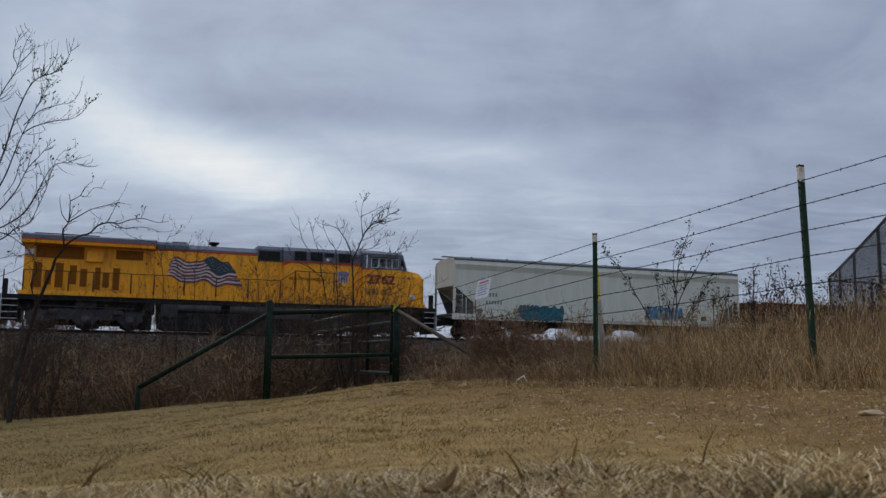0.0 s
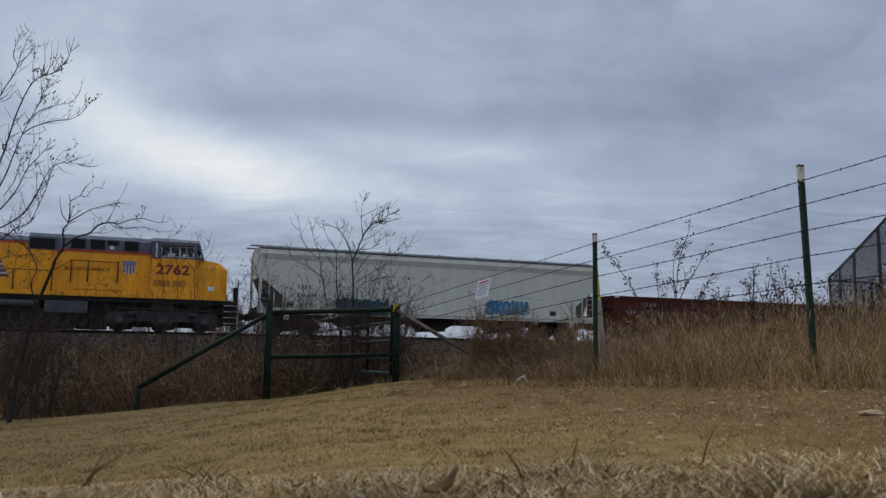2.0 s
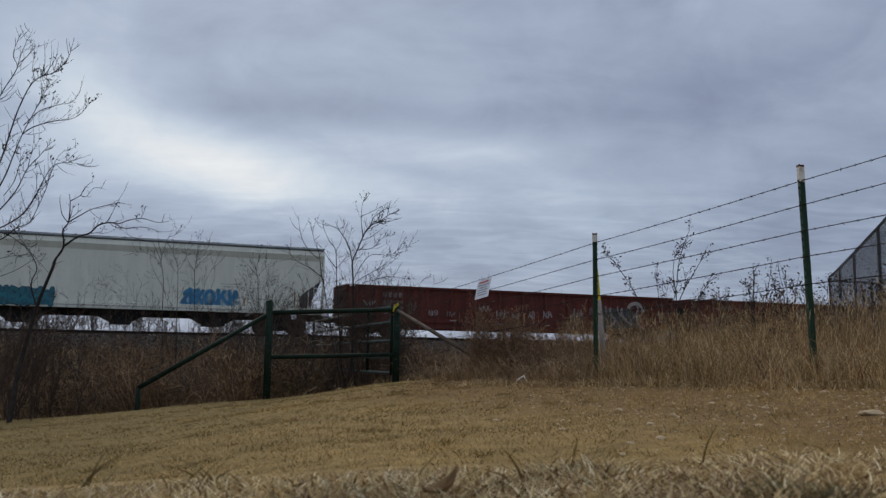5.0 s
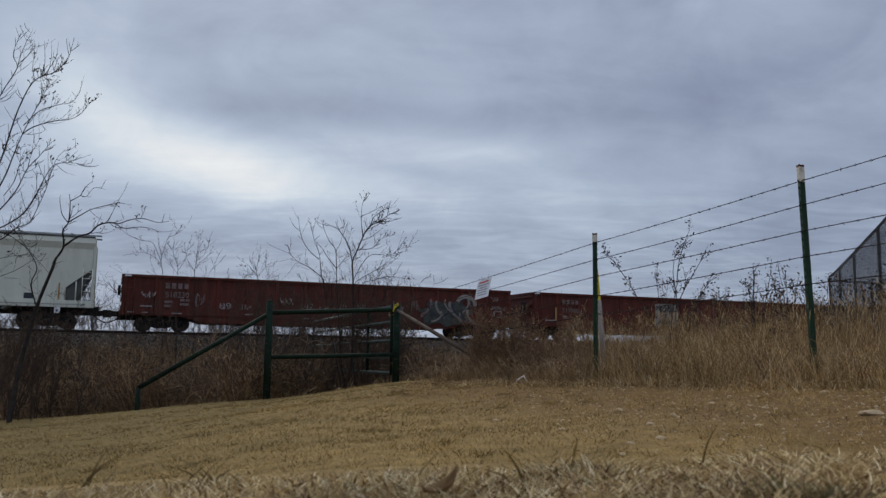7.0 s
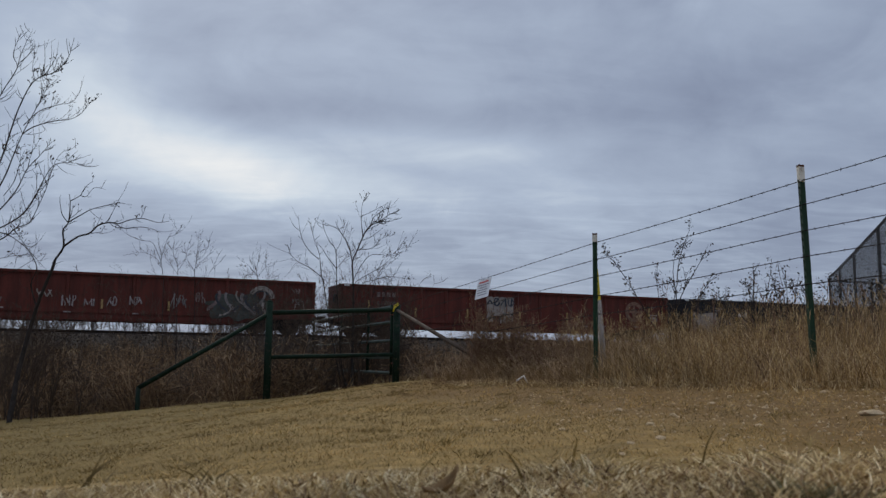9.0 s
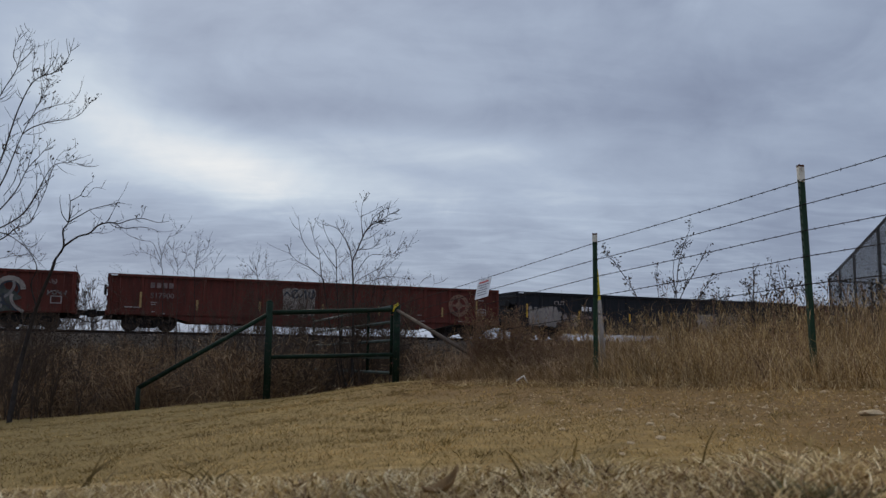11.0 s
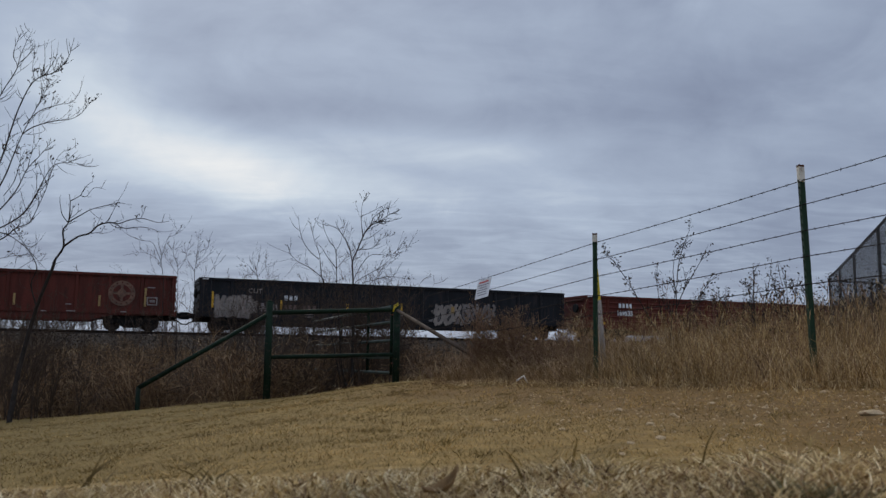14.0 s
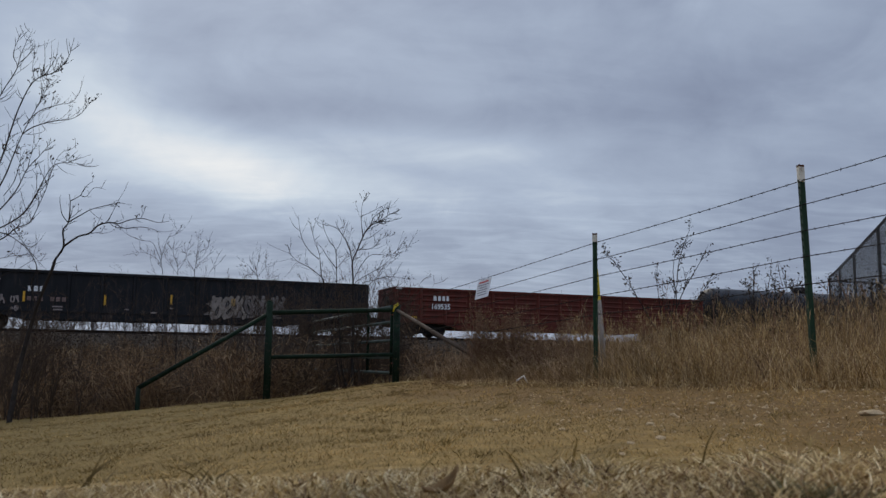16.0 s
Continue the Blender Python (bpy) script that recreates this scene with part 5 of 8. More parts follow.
        part(nm, ribbon(B(), line, thick, y, 0.014 + 0.0011 * abs(cx - 15)), M[col], piece)
    bm = B()
    for xa, xb, za, zb in ((19.85, 20.35, 1.20, 1.25), (19.85, 20.35, 1.52, 1.57), (19.85, 19.90, 1.25, 1.52), (20.30, 20.35, 1.25, 1.52)):
        box(bm, xa, xb, y - 0.006, y, za, zb)
    part("data_panel", bm, M["stencil"], g1, "white-edged data panel")
    g2 = gondola(65.66, 20.78, 2.76, "brown", "brown gondola car with yellow reflector strips and a pale round emblem", "plain")
    bars(g2, "letter_bar", 1.90, 2.12, y, M["chalk"], [(0.20, 0.20, 0.20, 0.20)], 0.26)
    letters("car_number", "517900", 0.36, M["chalk"], g2, (1.90, y - 0.004, 1.63), "faded white car number", 1.05, 0.006)
    for x, za, zb in ((1.42, 1.13, 1.90), (4.1, 1.08, 1.60), (7.2, 1.14, 1.62), (10.5, 1.14, 1.60), (13.6, 1.09, 1.62), (17.28, 1.14, 1.66), (19.36, 1.19, 2.09)):
        mark(g2, "reflector", "strap", x, x + 0.10, za, zb, y - 0.002)
    for x, z, w in ((1.94, 1.38, 0.3), (1.96, 1.28, 0.22), (2.0, 0.92, 0.16), (2.5, 0.84, 0.14), (0.75, 1.12, 0.7), (14.8, 0.82, 0.25), (15.85, 1.17, 0.25), (18.3, 0.88, 0.3), (19.5, 2.10, 0.35), (15.9, 0.85, 0.4)):
        bars(g2, "text_bar", x, z, y, M["stencil"], [(w,)], 0.05)
    for k, cx in enumerate((8.64, 9.06, 9.48, 9.92)):
        low = (0.95, 1.30, 0.88, 1.0)[k]
        letter = part("graffiti", box(B(), cx - 0.20, cx + 0.20, y - 0.004 - 0.0004 * k, y, low, 2.16 + 0.08 * (k % 2)), M["pale"], g2, "pale blocky sprayed letter")
        part("letter_top", blob(B(), cx, 2.16, 0.23, 0.22, y, 0.006 + 0.0006 * k, random.Random(50 + k), 4, 0.06, 24), M["pale"], letter)
        graffiti(letter, "outline", cx - 0.21, cx + 0.21, 1.80, 2.38, y - 0.006, None, "ink", 80 + k, 1, 0.10)
    graffiti(g2, "graffiti_tag", 8.5, 10.1, 0.85, 1.50, y - 0.012, None, "dull_green", 54, 3, 0.13)
    # round emblem: a pale ring and cross, drawn plain
    e = part("round_emblem", lathe(B(), [(-0.004, 0.62), (0.002, 0.62)], (18.32, y, 1.80), 36), M["faded_emblem"], g2, "faded round emblem with a cross")
    part("emblem_ring", lathe(B(), [(-0.008, 0.41), (-0.002, 0.41)], (18.32, y, 1.80), 32), M["brown"], e)
    bm = box(B(), 18.32 - 0.39, 18.32 + 0.39, y - 0.012, y - 0.002, 1.74, 1.86)
    box(bm, 18.26, 18.38, y - 0.0125, y - 0.002, 1.41, 2.19)
    lathe(bm, [(-0.013, 0.20), (-0.002, 0.20)], (18.32, y, 1.80), 20)
    part("emblem_cross", bm, M["faded_emblem"], e)
    bm = B()
    for k in range(14):
        a = 2 * math.pi * (k + 0.5) / 14
        tube(bm, (18.32 + 0.515 * math.cos(a), y - 0.008, 1.80 + 0.515 * math.sin(a)), (18.32 + 0.515 * math.cos(a), y - 0.003, 1.80 + 0.515 * math.sin(a)), 0.035, sides=6)
    tagged(part("emblem_letters", bm, M["brown"], e), kind="stuff")
    bm = B()
    for xa, xb, za, zb in ((19.48, 19.98, 1.25, 1.31), (19.48, 19.98, 1.60, 1.66), (19.48, 19.54, 1.31, 1.60), (19.92, 19.98, 1.31, 1.60)):
        box(bm, xa, xb, y - 0.006, y, za, zb)
    panel = part("data_panel", bm, M["stencil"], g2, "white-edged data panel")
    part("panel_ink", box(B(), 19.6, 19.86, y - 0.005, y, 1.40, 1.52), M["stencil"], panel)
    g3 = gondola(87.67, 20.77, 2.76, "black", "worn black gondola car with grey graffiti and orange reflectors", "plain")
    part("graffiti_ground", blob(B(), 1.75, 1.30, 0.98, 0.48, y - 0.002, 0.002, random.Random(12), 6, 0.10, 60), M["pale"], g3)
    graffiti(g3, "graffiti", 0.70, 2.85, 0.76, 1.93, y - 0.008, "pale", "silver_spray", 41, 4, 0.07)
    letters("chalk_letters", "CUT", 0.34, M["stencil"], g3, (2.35, y - 0.03, 2.05), "pale hand-painted letters", 1.05, 0.004)
    bars(g3, "letter_bar", 4.22, 1.75, y - 0.02, M["white"], [(0.17, 0.17, 0.17)], 0.24)
    bars(g3, "letter_bar", 4.2, 1.30, y - 0.02, M["chalk"], [(0.18, 0.18, 0.18)], 0.2)
    bars(g3, "letter_bar", 5.2, 1.30, y - 0.02, M["chalk"], [(0.18, 0.18, 0.18)], 0.2)
    for x, za, zb in ((0.55, 1.25, 2.06), (4.02, 1.25, 1.74), (7.55, 1.20, 1.68), (10.6, 1.33, 1.80), (14.0, 1.3, 1.7)):
        mark(g3, "reflector", "reflector", x, x + 0.10, za, zb, y - 0.002)
    part("graffiti_ground", blob(B(), 14.3, 1.22, 1.75, 0.42, y - 0.002, 0.002, random.Random(14), 7, 0.16, 60), M["silver_spray"], g3)
    graffiti(g3, "graffiti", 12.5, 14.3, 0.62, 1.92, y - 0.008, "pale", "black", 43, 3, 0.07)
    graffiti(g3, "graffiti", 14.2, 16.3, 0.85, 1.95, y - 0.024, "silver_spray", "black", 46, 4, 0.07)
    mark(g3, "paint_patch", "strap", 13.55, 13.75, 1.35, 1.72, y - 0.05)
    graffiti(g3, "graffiti_tag", 2.95, 3.28, 1.08, 1.60, y - 0.02, None, "stencil", 44, 2, 0.08)
    graffiti(g3, "graffiti_tag", 3.52, 3.90, 1.15, 1.55, y - 0.02, None, "stencil", 45, 2, 0.08)
    graffiti(g3, "graffiti_tag", 3.52, 3.86, 0.78, 1.08, y - 0.02, None, "stencil", 47, 2, 0.07)
    for x, z, w in ((5.3, 1.02, 0.45), (5.35, 0.88, 0.40), (8.5, 0.98, 0.2), (9.7, 0.86, 0.3), (10.6, 1.1, 0.15)):
        bars(g3, "text_bar", x, z, y, M["stencil"], [(w,)], 0.07)
    g4 = gondola(109.96, 20.55, 2.714, "rustred", "rust-red gondola car with horizontally ribbed sides and white stencils", "ribbed")
    bars(g4, "letter_bar", 2.25, 2.03, y, M["white"], [(0.18, 0.16, 0.16, 0.14)], 0.26)
    letters("car_number", "169535", 0.42, M["white"], g4, (2.10, y - 0.004, 1.56), "white stencilled car number", 0.92, 0.01)
    mark(g4, "sill_patch", "reflector", 0.9, 1.3, 1.0, 1.12, y)
    tank_car(131.65)
    # another unit of the same kind is coupled ahead, seen only by its steps
    ahead = copy_thing(lead, lead.matrix_basis)
    CARS.append((ahead, -22.75))
    tagged(ahead, "second yellow diesel locomotive coupled at the end of the first")
    for o in ahead.children_recursive:
        if o.name.startswith("wheelset"):
            WHEELS.append((o, o.matrix_basis.translation.x, o.matrix_basis.translation.z))


def tank_car(s0):
    K = car("tank_car", s0, "black rounded tank car with a domed end", "tank car")
    Lk, r, zc = 16.5, 1.36, 2.30
    bm = B()
    prof = [(0.0, 0.05), (0.04, 0.45), (0.14, 0.85), (0.30, 1.13), (0.50, 1.29), (0.75, r), (Lk - 0.75, r), (Lk - 0.5, 1.29), (Lk - 0.3, 1.13), (Lk - 0.14, 0.85), (Lk - 0.04, 0.45), (Lk, 0.05)]
    rings = [[bm.verts.new((d, q * math.cos(a), zc + q * math.sin(a))) for a in (2 * math.pi * i / 40 for i in range(40))] for d, q in prof]
    for u, v in zip(rings, rings[1:]):
        for i in range(40):
            bm.faces.new((u[i], u[(i + 1) % 40], v[(i + 1) % 40], v[i])).smooth = True
    bm.faces.new(rings[0][::-1]), bm.faces.new(rings[-1])
    part("tank", bm, M["tank"], K)
    for x in (4.2, 8.25, 12.3):
        part("tank_band", tube(B(), (x - 0.06, 0, zc), (x + 0.06, 0, zc), r + 0.012, sides=40), M["tank"], K)
    bm = tube(B(), (8.25, 0, zc + r - 0.1), (8.25, 0, zc + r + 0.35), 0.5, sides=20)
    part("dome_housing", bm, M["tank"], K)
    part("centre_sill", box(B(), -0.5, Lk + 0.5, -0.3, 0.3, 0.6, 1.0), M["frame"], K)
    for x in (1.6, Lk - 1.6):
        part("saddle", prism(B(), [(-1.3, 0.95), (1.3, 0.95), (1.15, 1.7), (0, 1.1), (-1.15, 1.7)], "x", x - 0.3, x + 0.3), M["frame"], K)
        freight_truck(K, x, 0.95)
    coupler(K, -0.5, -1), coupler(K, Lk + 0.5, 1)
    return K


build_train()


# ---------------------------------------------------------------- fence, gate and sign
def sagging(p0, p1, sag, n=8):
    p0, p1 = Vector(p0), Vector(p1)
    return [p0.lerp(p1, i / n) - Vector((0, 0, sag * 4 * (i / n) * (1 - i / n))) for i in range(n + 1)]


def t_post(parent, base, top, cap, label=""):
    """A studded steel T-post with a painted top."""
    base, top = Vector(base), Vector(top)
    h = (top - base).length
    lean = (top - base).to_track_quat("Z", "Y").to_matrix().to_4x4()
    m = Matrix.Translation(base) @ lean

    def tee(z0, z1, grow=0.0):
        bm = prism(B(), [(-0.021 - grow, -0.006 - grow), (0.021 + grow, -0.006 - grow), (0.021 + grow, 0.0 + grow), (0.005 + grow, 0.003 + grow), (0.004 + grow, 0.038 + grow), (-0.004 - grow, 0.038 + grow), (-0.005 - grow, 0.003 + grow), (-0.021 - grow, 0.0 + grow)], "z", z0, z1)
        return bm
    bm = tee(-0.3, h)
    for i in range(int((h - 0.15) / 0.055)):
        box(bm, -0.006, 0.006, -0.013, -0.006, 0.1 + i * 0.055, 0.118 + i * 0.055)
    post = part("post", bm, M["green_post"], parent, label)
    post.matrix_basis = m
    c = part("post_top", tee(h - cap, h + 0.002, 0.0015), M["post_top"], post, "white-painted post top with rust")
    part("rusty_tip", tee(h - 0.012, h + 0.004, 0.0022), M["rust"], post, "rusted cut end of the post")
    return post


def barbed_wire(parent, points):
    bm = B()
    rng = random.Random(int(points[0].z * 1000))
    for a, b in zip(points, points[1:]):
        tube(bm, a, b, 0.0034, sides=5, caps=False)
    run = 0.0
    for a, b in zip(points, points[1:]):
        d = (b - a).normalized()
        run_len = (b - a).length
        t = (0.125 - run) % 0.125
        while t < run_len:
            p = a + d * t
            side = Vector((rng.uniform(-1, 1), rng.uniform(-1, 1), rng.uniform(-1, 1))).cross(d).normalized()
            tube(bm, p - side * 0.012, p + side * 0.012, 0.0020, sides=3)
            other = side.cross(d)
            tube(bm, p - d * 0.007 - other * 0.011, p + d * 0.007 + other * 0.011, 0.0020, sides=3)
            t += 0.125
        run = (run + run_len) % 0.125
    part("barbed_wire", bm, M["wire"], parent)


CORNER = Vector((-0.80, 14.8, 0))


def build_fence():
    F = new("wire_fence")
    F.matrix_basis = pose(0, 0, 0)
    tagged(F, "barbed wire farm fence on green steel T-posts", "fence")
    ends = [((4.02, 2.75), 1.72, 4.0, 2.75), ((2.675, 6.1), 1.655, 2.631, 6.1), ((1.588, 8.65), 1.492, 1.593, 8.65)]
    for (x, y), top, tx, ty in ends:
        t_post(F, (x, y, on_ground(x, y)), (tx, ty, top), 0.125 if y < 7 else 0.085, "green steel T-post with studs")
    heights = ((1.71, 1.54, 1.27, 1.08, 0.87), (1.535, 1.355, 1.162, 0.972, 0.768), (1.400, 1.222, 1.045, 0.842, 0.652), (1.06, 0.88, 0.70, 0.52, 0.34))
    at = [(4.0, 2.75), (2.64, 6.1), (1.592, 8.65), (-0.80, 14.8)]
    for k in range(5):
        pts = []
        for i in range(3):
            z0, z1 = heights[i][k], heights[i + 1][k]
            seg = sagging((*at[i], z0), (*at[i + 1], z1), 0.004 + 0.003 * ((k * 7 + i) % 3))
            pts += seg if not pts else seg[1:]
        pts = [p + Vector((0, 0, 0)) for p in pts]
        barbed_wire(F, pts)
    for i in (1, 2):
        bm = B()
        for k in range(5):
            z = heights[i][k]
            tube(bm, (at[i][0] - 0.024, at[i][1] - 0.016, z - 0.012), (at[i][0] + 0.024, at[i][1] - 0.016, z + 0.012), 0.003, sides=4)
        part("wire_clip", bm, M["wire"], F)


def build_marker_post():
    P = new("marker_post")
    x, y = 1.83, 9.45
    P.matrix_basis = pose(x, y, on_ground(x, y) - 0.1, 0, -4.2, 0)
    tagged(P, "weathered grey wooden stake with a yellow marker on top", "marker post")
    part("stake", tube(B(), (0, 0, 0), (0, 0, 0.98), 0.034, 0.030, 12), M["old_wood"], P)
    part("marker", prism(B(), [(-0.024, -0.010), (0.024, -0.010), (0.026, 0.010), (-0.026, 0.010)], "z", 0.95, 1.33, 0.006), M["yellow_tape"], P, "flat yellow marker")


def build_brace():
    G = new("fence_brace")
    tagged(G, "dark green welded pipe fence corner with two rails and a brace", "fence brace")
    pipe = M["green_pipe"]
    L0 = Vector((-2.94, 14.3, on_ground(-2.94, 14.3)))
    C0 = Vector((CORNER.x, CORNER.y, on_ground(CORNER.x, CORNER.y)))
    S0 = Vector((-4.85, 13.6, on_ground(-4.85, 13.6)))
    for p, top, r, nm in ((L0, 1.07, 0.062, "post"), (C0, 1.06, 0.062, "post"), (S0, -0.36, 0.038, "anchor_post")):
        bm = tube(B(), (p.x, p.y, p.z - 0.3), (p.x, p.y, top), r, sides=14)
        tube(bm, (p.x, p.y, top), (p.x, p.y, top + 0.03), r * 0.9, r * 0.3, 14)
        part(nm, bm, pipe, G)
    part("top_rail", tube(B(), (L0.x, L0.y, 0.885), (C0.x, C0.y, 0.985), 0.040, sides=12), pipe, G)
    part("lower_rail", tube(B(), (L0.x, L0.y, 0.135), (C0.x, C0.y, 0.20), 0.036, sides=12), pipe, G)
    part("brace_pipe", tube(B(), (L0.x, L0.y, 0.87), (S0.x, S0.y, -0.37), 0.038, sides=12), pipe, G)
    part("grey_brace", tube(B(), (C0.x, C0.y, 0.98), (0.42, 11.82, 0.215), 0.029, 0.032, 12), M["old_pipe"], G, "weathered grey diagonal brace pole")
    z0 = on_ground(0.44, 11.78)
    part("anchor_stump", tube(B(), (0.44, 11.78, z0 - 0.1), (0.43, 11.79, 0.25), 0.050, 0.044, 10), M["old_pipe"], G)
    bm = B()
    for k in range(3):
        tube(bm, (C0.x - 0.06, C0.y - 0.065, 1.0 + 0.025 * k), (C0.x + 0.03, C0.y - 0.07, 1.06 + 0.02 * k), 0.006, sides=5)
    tube(bm, (C0.x - 0.03, C0.y - 0.08, 1.05), (C0.x - 0.06, C0.y - 0.09, 0.94), 0.010, sides=5)
    part("tie_strap", bm, M["yellow_tape"], G, "yellow plastic tie strap")


def build_gate():
    g = new("field_gate")
    tagged(g, "green tubular steel field gate swung open behind the corner post", "gate")
    d = Vector((-0.357, 0.934, 0))
    h = Vector((CORNER.x - 0.09, CORNER.y + 0.06, 0))
    length = 6.4
    zs = (-0.12, 0.15, 0.445, 0.77, 1.04)
    for k, z in enumerate(zs):
        part("gate_rail", tube(B(), h + Vector((0, 0, z)), h + d * length + Vector((0, 0, z - 0.07)), 0.027, sides=10), M["gate_rail"], g)
    for u, nm in ((0.0, "hinge_stile"), (1.5, "gate_stile"), (3.6, "gate_stile"), (length, "end_stile")):
        part(nm, tube(B(), h + d * u + Vector((0, 0, zs[0] - 0.03)), h + d * u + Vector((0, 0, zs[-1] + 0.03)), 0.028, sides=10), M["green_pipe"], g)
    bm = B()
    for z in (0.05, 0.9):
        tube(bm, h + Vector((-0.02, 0.0, z)), (CORNER.x, CORNER.y, z), 0.018, sides=8)
    part("hinge", bm, M["rust"], g)


def build_sign():
    S = new("warning_sign")
    ax = Vector((0.48, -0.872, 0.10)).normalized()
    az = Vector((0.26, 0.05, 0.96))
    az = (az - ax * az.dot(ax)).normalized()
    ay = az.cross(ax)
    S.matrix_basis = pose(0.545, 11.28, 1.105) @ Matrix((ax, ay, az)).transposed().to_4x4()
    tagged(S, "small white warning sign with red heading hung on the wires", "sign")
    w, hh = 0.34, 0.27
    part("panel", box(B(), -w / 2, w / 2, -0.003, 0.003, -hh / 2, hh / 2, 0.002), M["sign"], S)
    part("heading_bar", box(B(), -w * 0.34, w * 0.34, -0.006, -0.0032, hh * 0.31, hh * 0.39), M["sign_red"], S, "red heading bar")
    rng = random.Random(2)
    for i in range(5):
        z = hh * (0.20 - 0.13 * i)
        part("print_line", box(B(), -w * rng.uniform(0.28, 0.4), w * rng.uniform(0.25, 0.4), -0.006, -0.0032, z - 0.005, z + 0.004), M["sign_ink"], S)
    bm = B()
    for sx in (-0.09, 0.09):
        tube(bm, (sx, 0, hh / 2 - 0.01), (sx, 0, hh / 2 + 0.05), 0.002, sides=4)
    part("hanger_wire", bm, M["wire"], S)


def build_backstop():
    K = new("chain_link_fence")
    tagged(K, "tall chain-link field fence with black pipe frame", "fence")
    pts = [Vector((13.42, 29.0)), Vector((12.50, 26.3)), Vector((11.05, 22.4)), Vector((9.30, 17.75)), Vector((7.65, 13.4))]
    top = 3.0
    for p in pts:
        part("fence_post", tube(B(), (p.x, p.y, on_ground(p.x, p.y) - 0.2), (p.x, p.y, top), 0.034, sides=10), M["mesh_post"], K)
    for a, b in zip(pts, pts[1:]):
        part("top_rail", tube(B(), (a.x, a.y, top), (b.x, b.y, top), 0.028, sides=8), M["mesh_post"], K)
    corner = pts[0]
    for u in (1.6, 3.4):
        part("fence_post", tube(B(), (corner.x + u, corner.y + 0.2 * u, on_ground(corner.x + u, corner.y) - 0.2), (corner.x + u, corner.y + 0.2 * u, 2.85), 0.034, sides=10), M["mesh_post"], K)
    part("return_rail", tube(B(), (corner.x, corner.y, 2.85), (corner.x + 3.4, corner.y + 0.68, 2.80), 0.03, sides=8), M["mesh_post"], K)
    a, b = pts[0], pts[-1]
    run = (b - a).length
    d = (b - a) / run
    nrm = Vector((-d.y, d.x))
    V, Fc = [], []
    low, cell, wd = 0.75, 0.05, 0.0135
    hgt = top - low
    for sgn in (-1, 1):
        for i in range(int((run + hgt) / cell)):
            u0 = i * cell - (hgt if sgn > 0 else 0)
            z0, z1, ua, ub = low, top, u0, u0 + sgn * hgt
            lo_t, hi_t = 0.0, 1.0
            for bound, side in ((0.0, 1), (run, -1)):
                f0, f1 = side * (ua - bound), side * (ub - bound)
                if f0 < 0 and f1 < 0:
                    lo_t = 2
                elif f0 < 0:
                    lo_t = max(lo_t, f0 / (f0 - f1))
                elif f1 < 0:
                    hi_t = min(hi_t, f0 / (f0 - f1))
            if lo_t >= hi_t:
                continue
            k = len(V)
            for t in (lo_t, hi_t):
                u, z = ua + (ub - ua) * t, z0 + (z1 - z0) * t
                p = a + d * u + nrm * 0.03 * sgn * 0.1
                V.append((p.x, p.y, z - wd)), V.append((p.x, p.y, z + wd))
            Fc.append((k, k + 2, k + 3, k + 1))
    w = raw_mesh("chain_link", np.array(V), np.array(Fc), M["mesh_post"])
    w.parent = K
    tagged(w, "woven black wire mesh", kind="stuff")


build_fence()
build_marker_post()
build_brace()
build_gate()
build_sign()
build_backstop()


# ---------------------------------------------------------------- grass, brush and trees
def blades(name, x, y, height, width, lean, material, segs=3, seed=1, z=None, droop=0.5, fan=None):
    """Many tapered, bending blades, each with its foot on the ground."""
    rng = np.random.default_rng(seed)
    n = len(x)
    z = ground_z(x, y) - 0.01 if z is None else z
    foot = np.stack([x, y, z], 1)
    face = rng.uniform(0, np.pi, n)
    side = np.stack([np.cos(face), np.sin(face) * 0.5, np.zeros(n)], 1)
    la = rng.uniform(0, 2 * np.pi, n) if fan is None else fan + rng.normal(0, 1.3, n)
    ld = np.stack([np.cos(la), np.sin(la), np.zeros(n)], 1)
    lean = lean * rng.uniform(0.2, 1.0, n) * height
    rows = []
    for i in range(segs + 1):
        t = i / segs
        mid = foot + ld * (lean * t ** 1.8)[:, None]
        mid[:, 2] += height * (t - droop * 0.35 * t ** 3 * (lean / np.maximum(height, 1e-4)))
        half = (width * 0.5 * (1 - t) ** 0.6)[:, None]
        if i < segs:
            rows += [mid - side * half, mid + side * half]
        else:
            rows.append(mid)
    k = 2 * segs + 1
    V = np.stack(rows, 1).reshape(-1, 3)
    base = np.arange(n)[:, None] * k
    tris = []
    for i in range(segs - 1):
        a = 2 * i
        tris += [base + np.array([[a, a + 1, a + 3]]), base + np.array([[a, a + 3, a + 2]])]
    a = 2 * (segs - 1)
    tris.append(base + np.array([[a, a + 1, a + 2]]))
    return raw_mesh(name, V, np.concatenate(tris), material)


STRAW = blade_material("straw_grass", [(0.0, (0.25, 0.158, 0.055)), (0.35, (0.37, 0.226, 0.075)), (0.7, (0.49, 0.31, 0.112)), (0.95, (0.61, 0.42, 0.18)), (1.0, (0.17, 0.15, 0.05))])
PALE = blade_material("pale_dry_tufts", [(0.0, (0.16, 0.105, 0.042)), (0.35, (0.41, 0.29, 0.125)), (0.75, (0.67, 0.51, 0.265)), (0.95, (0.84, 0.70, 0.44)), (1.0, (0.18, 0.16, 0.07))])
OLIVE = blade_material("olive_winter_grass", [(0.0, (0.088, 0.059, 0.018)), (0.5, (0.172, 0.114, 0.034)), (0.85, (0.26, 0.174, 0.056)), (1.0, (0.43, 0.30, 0.115))])
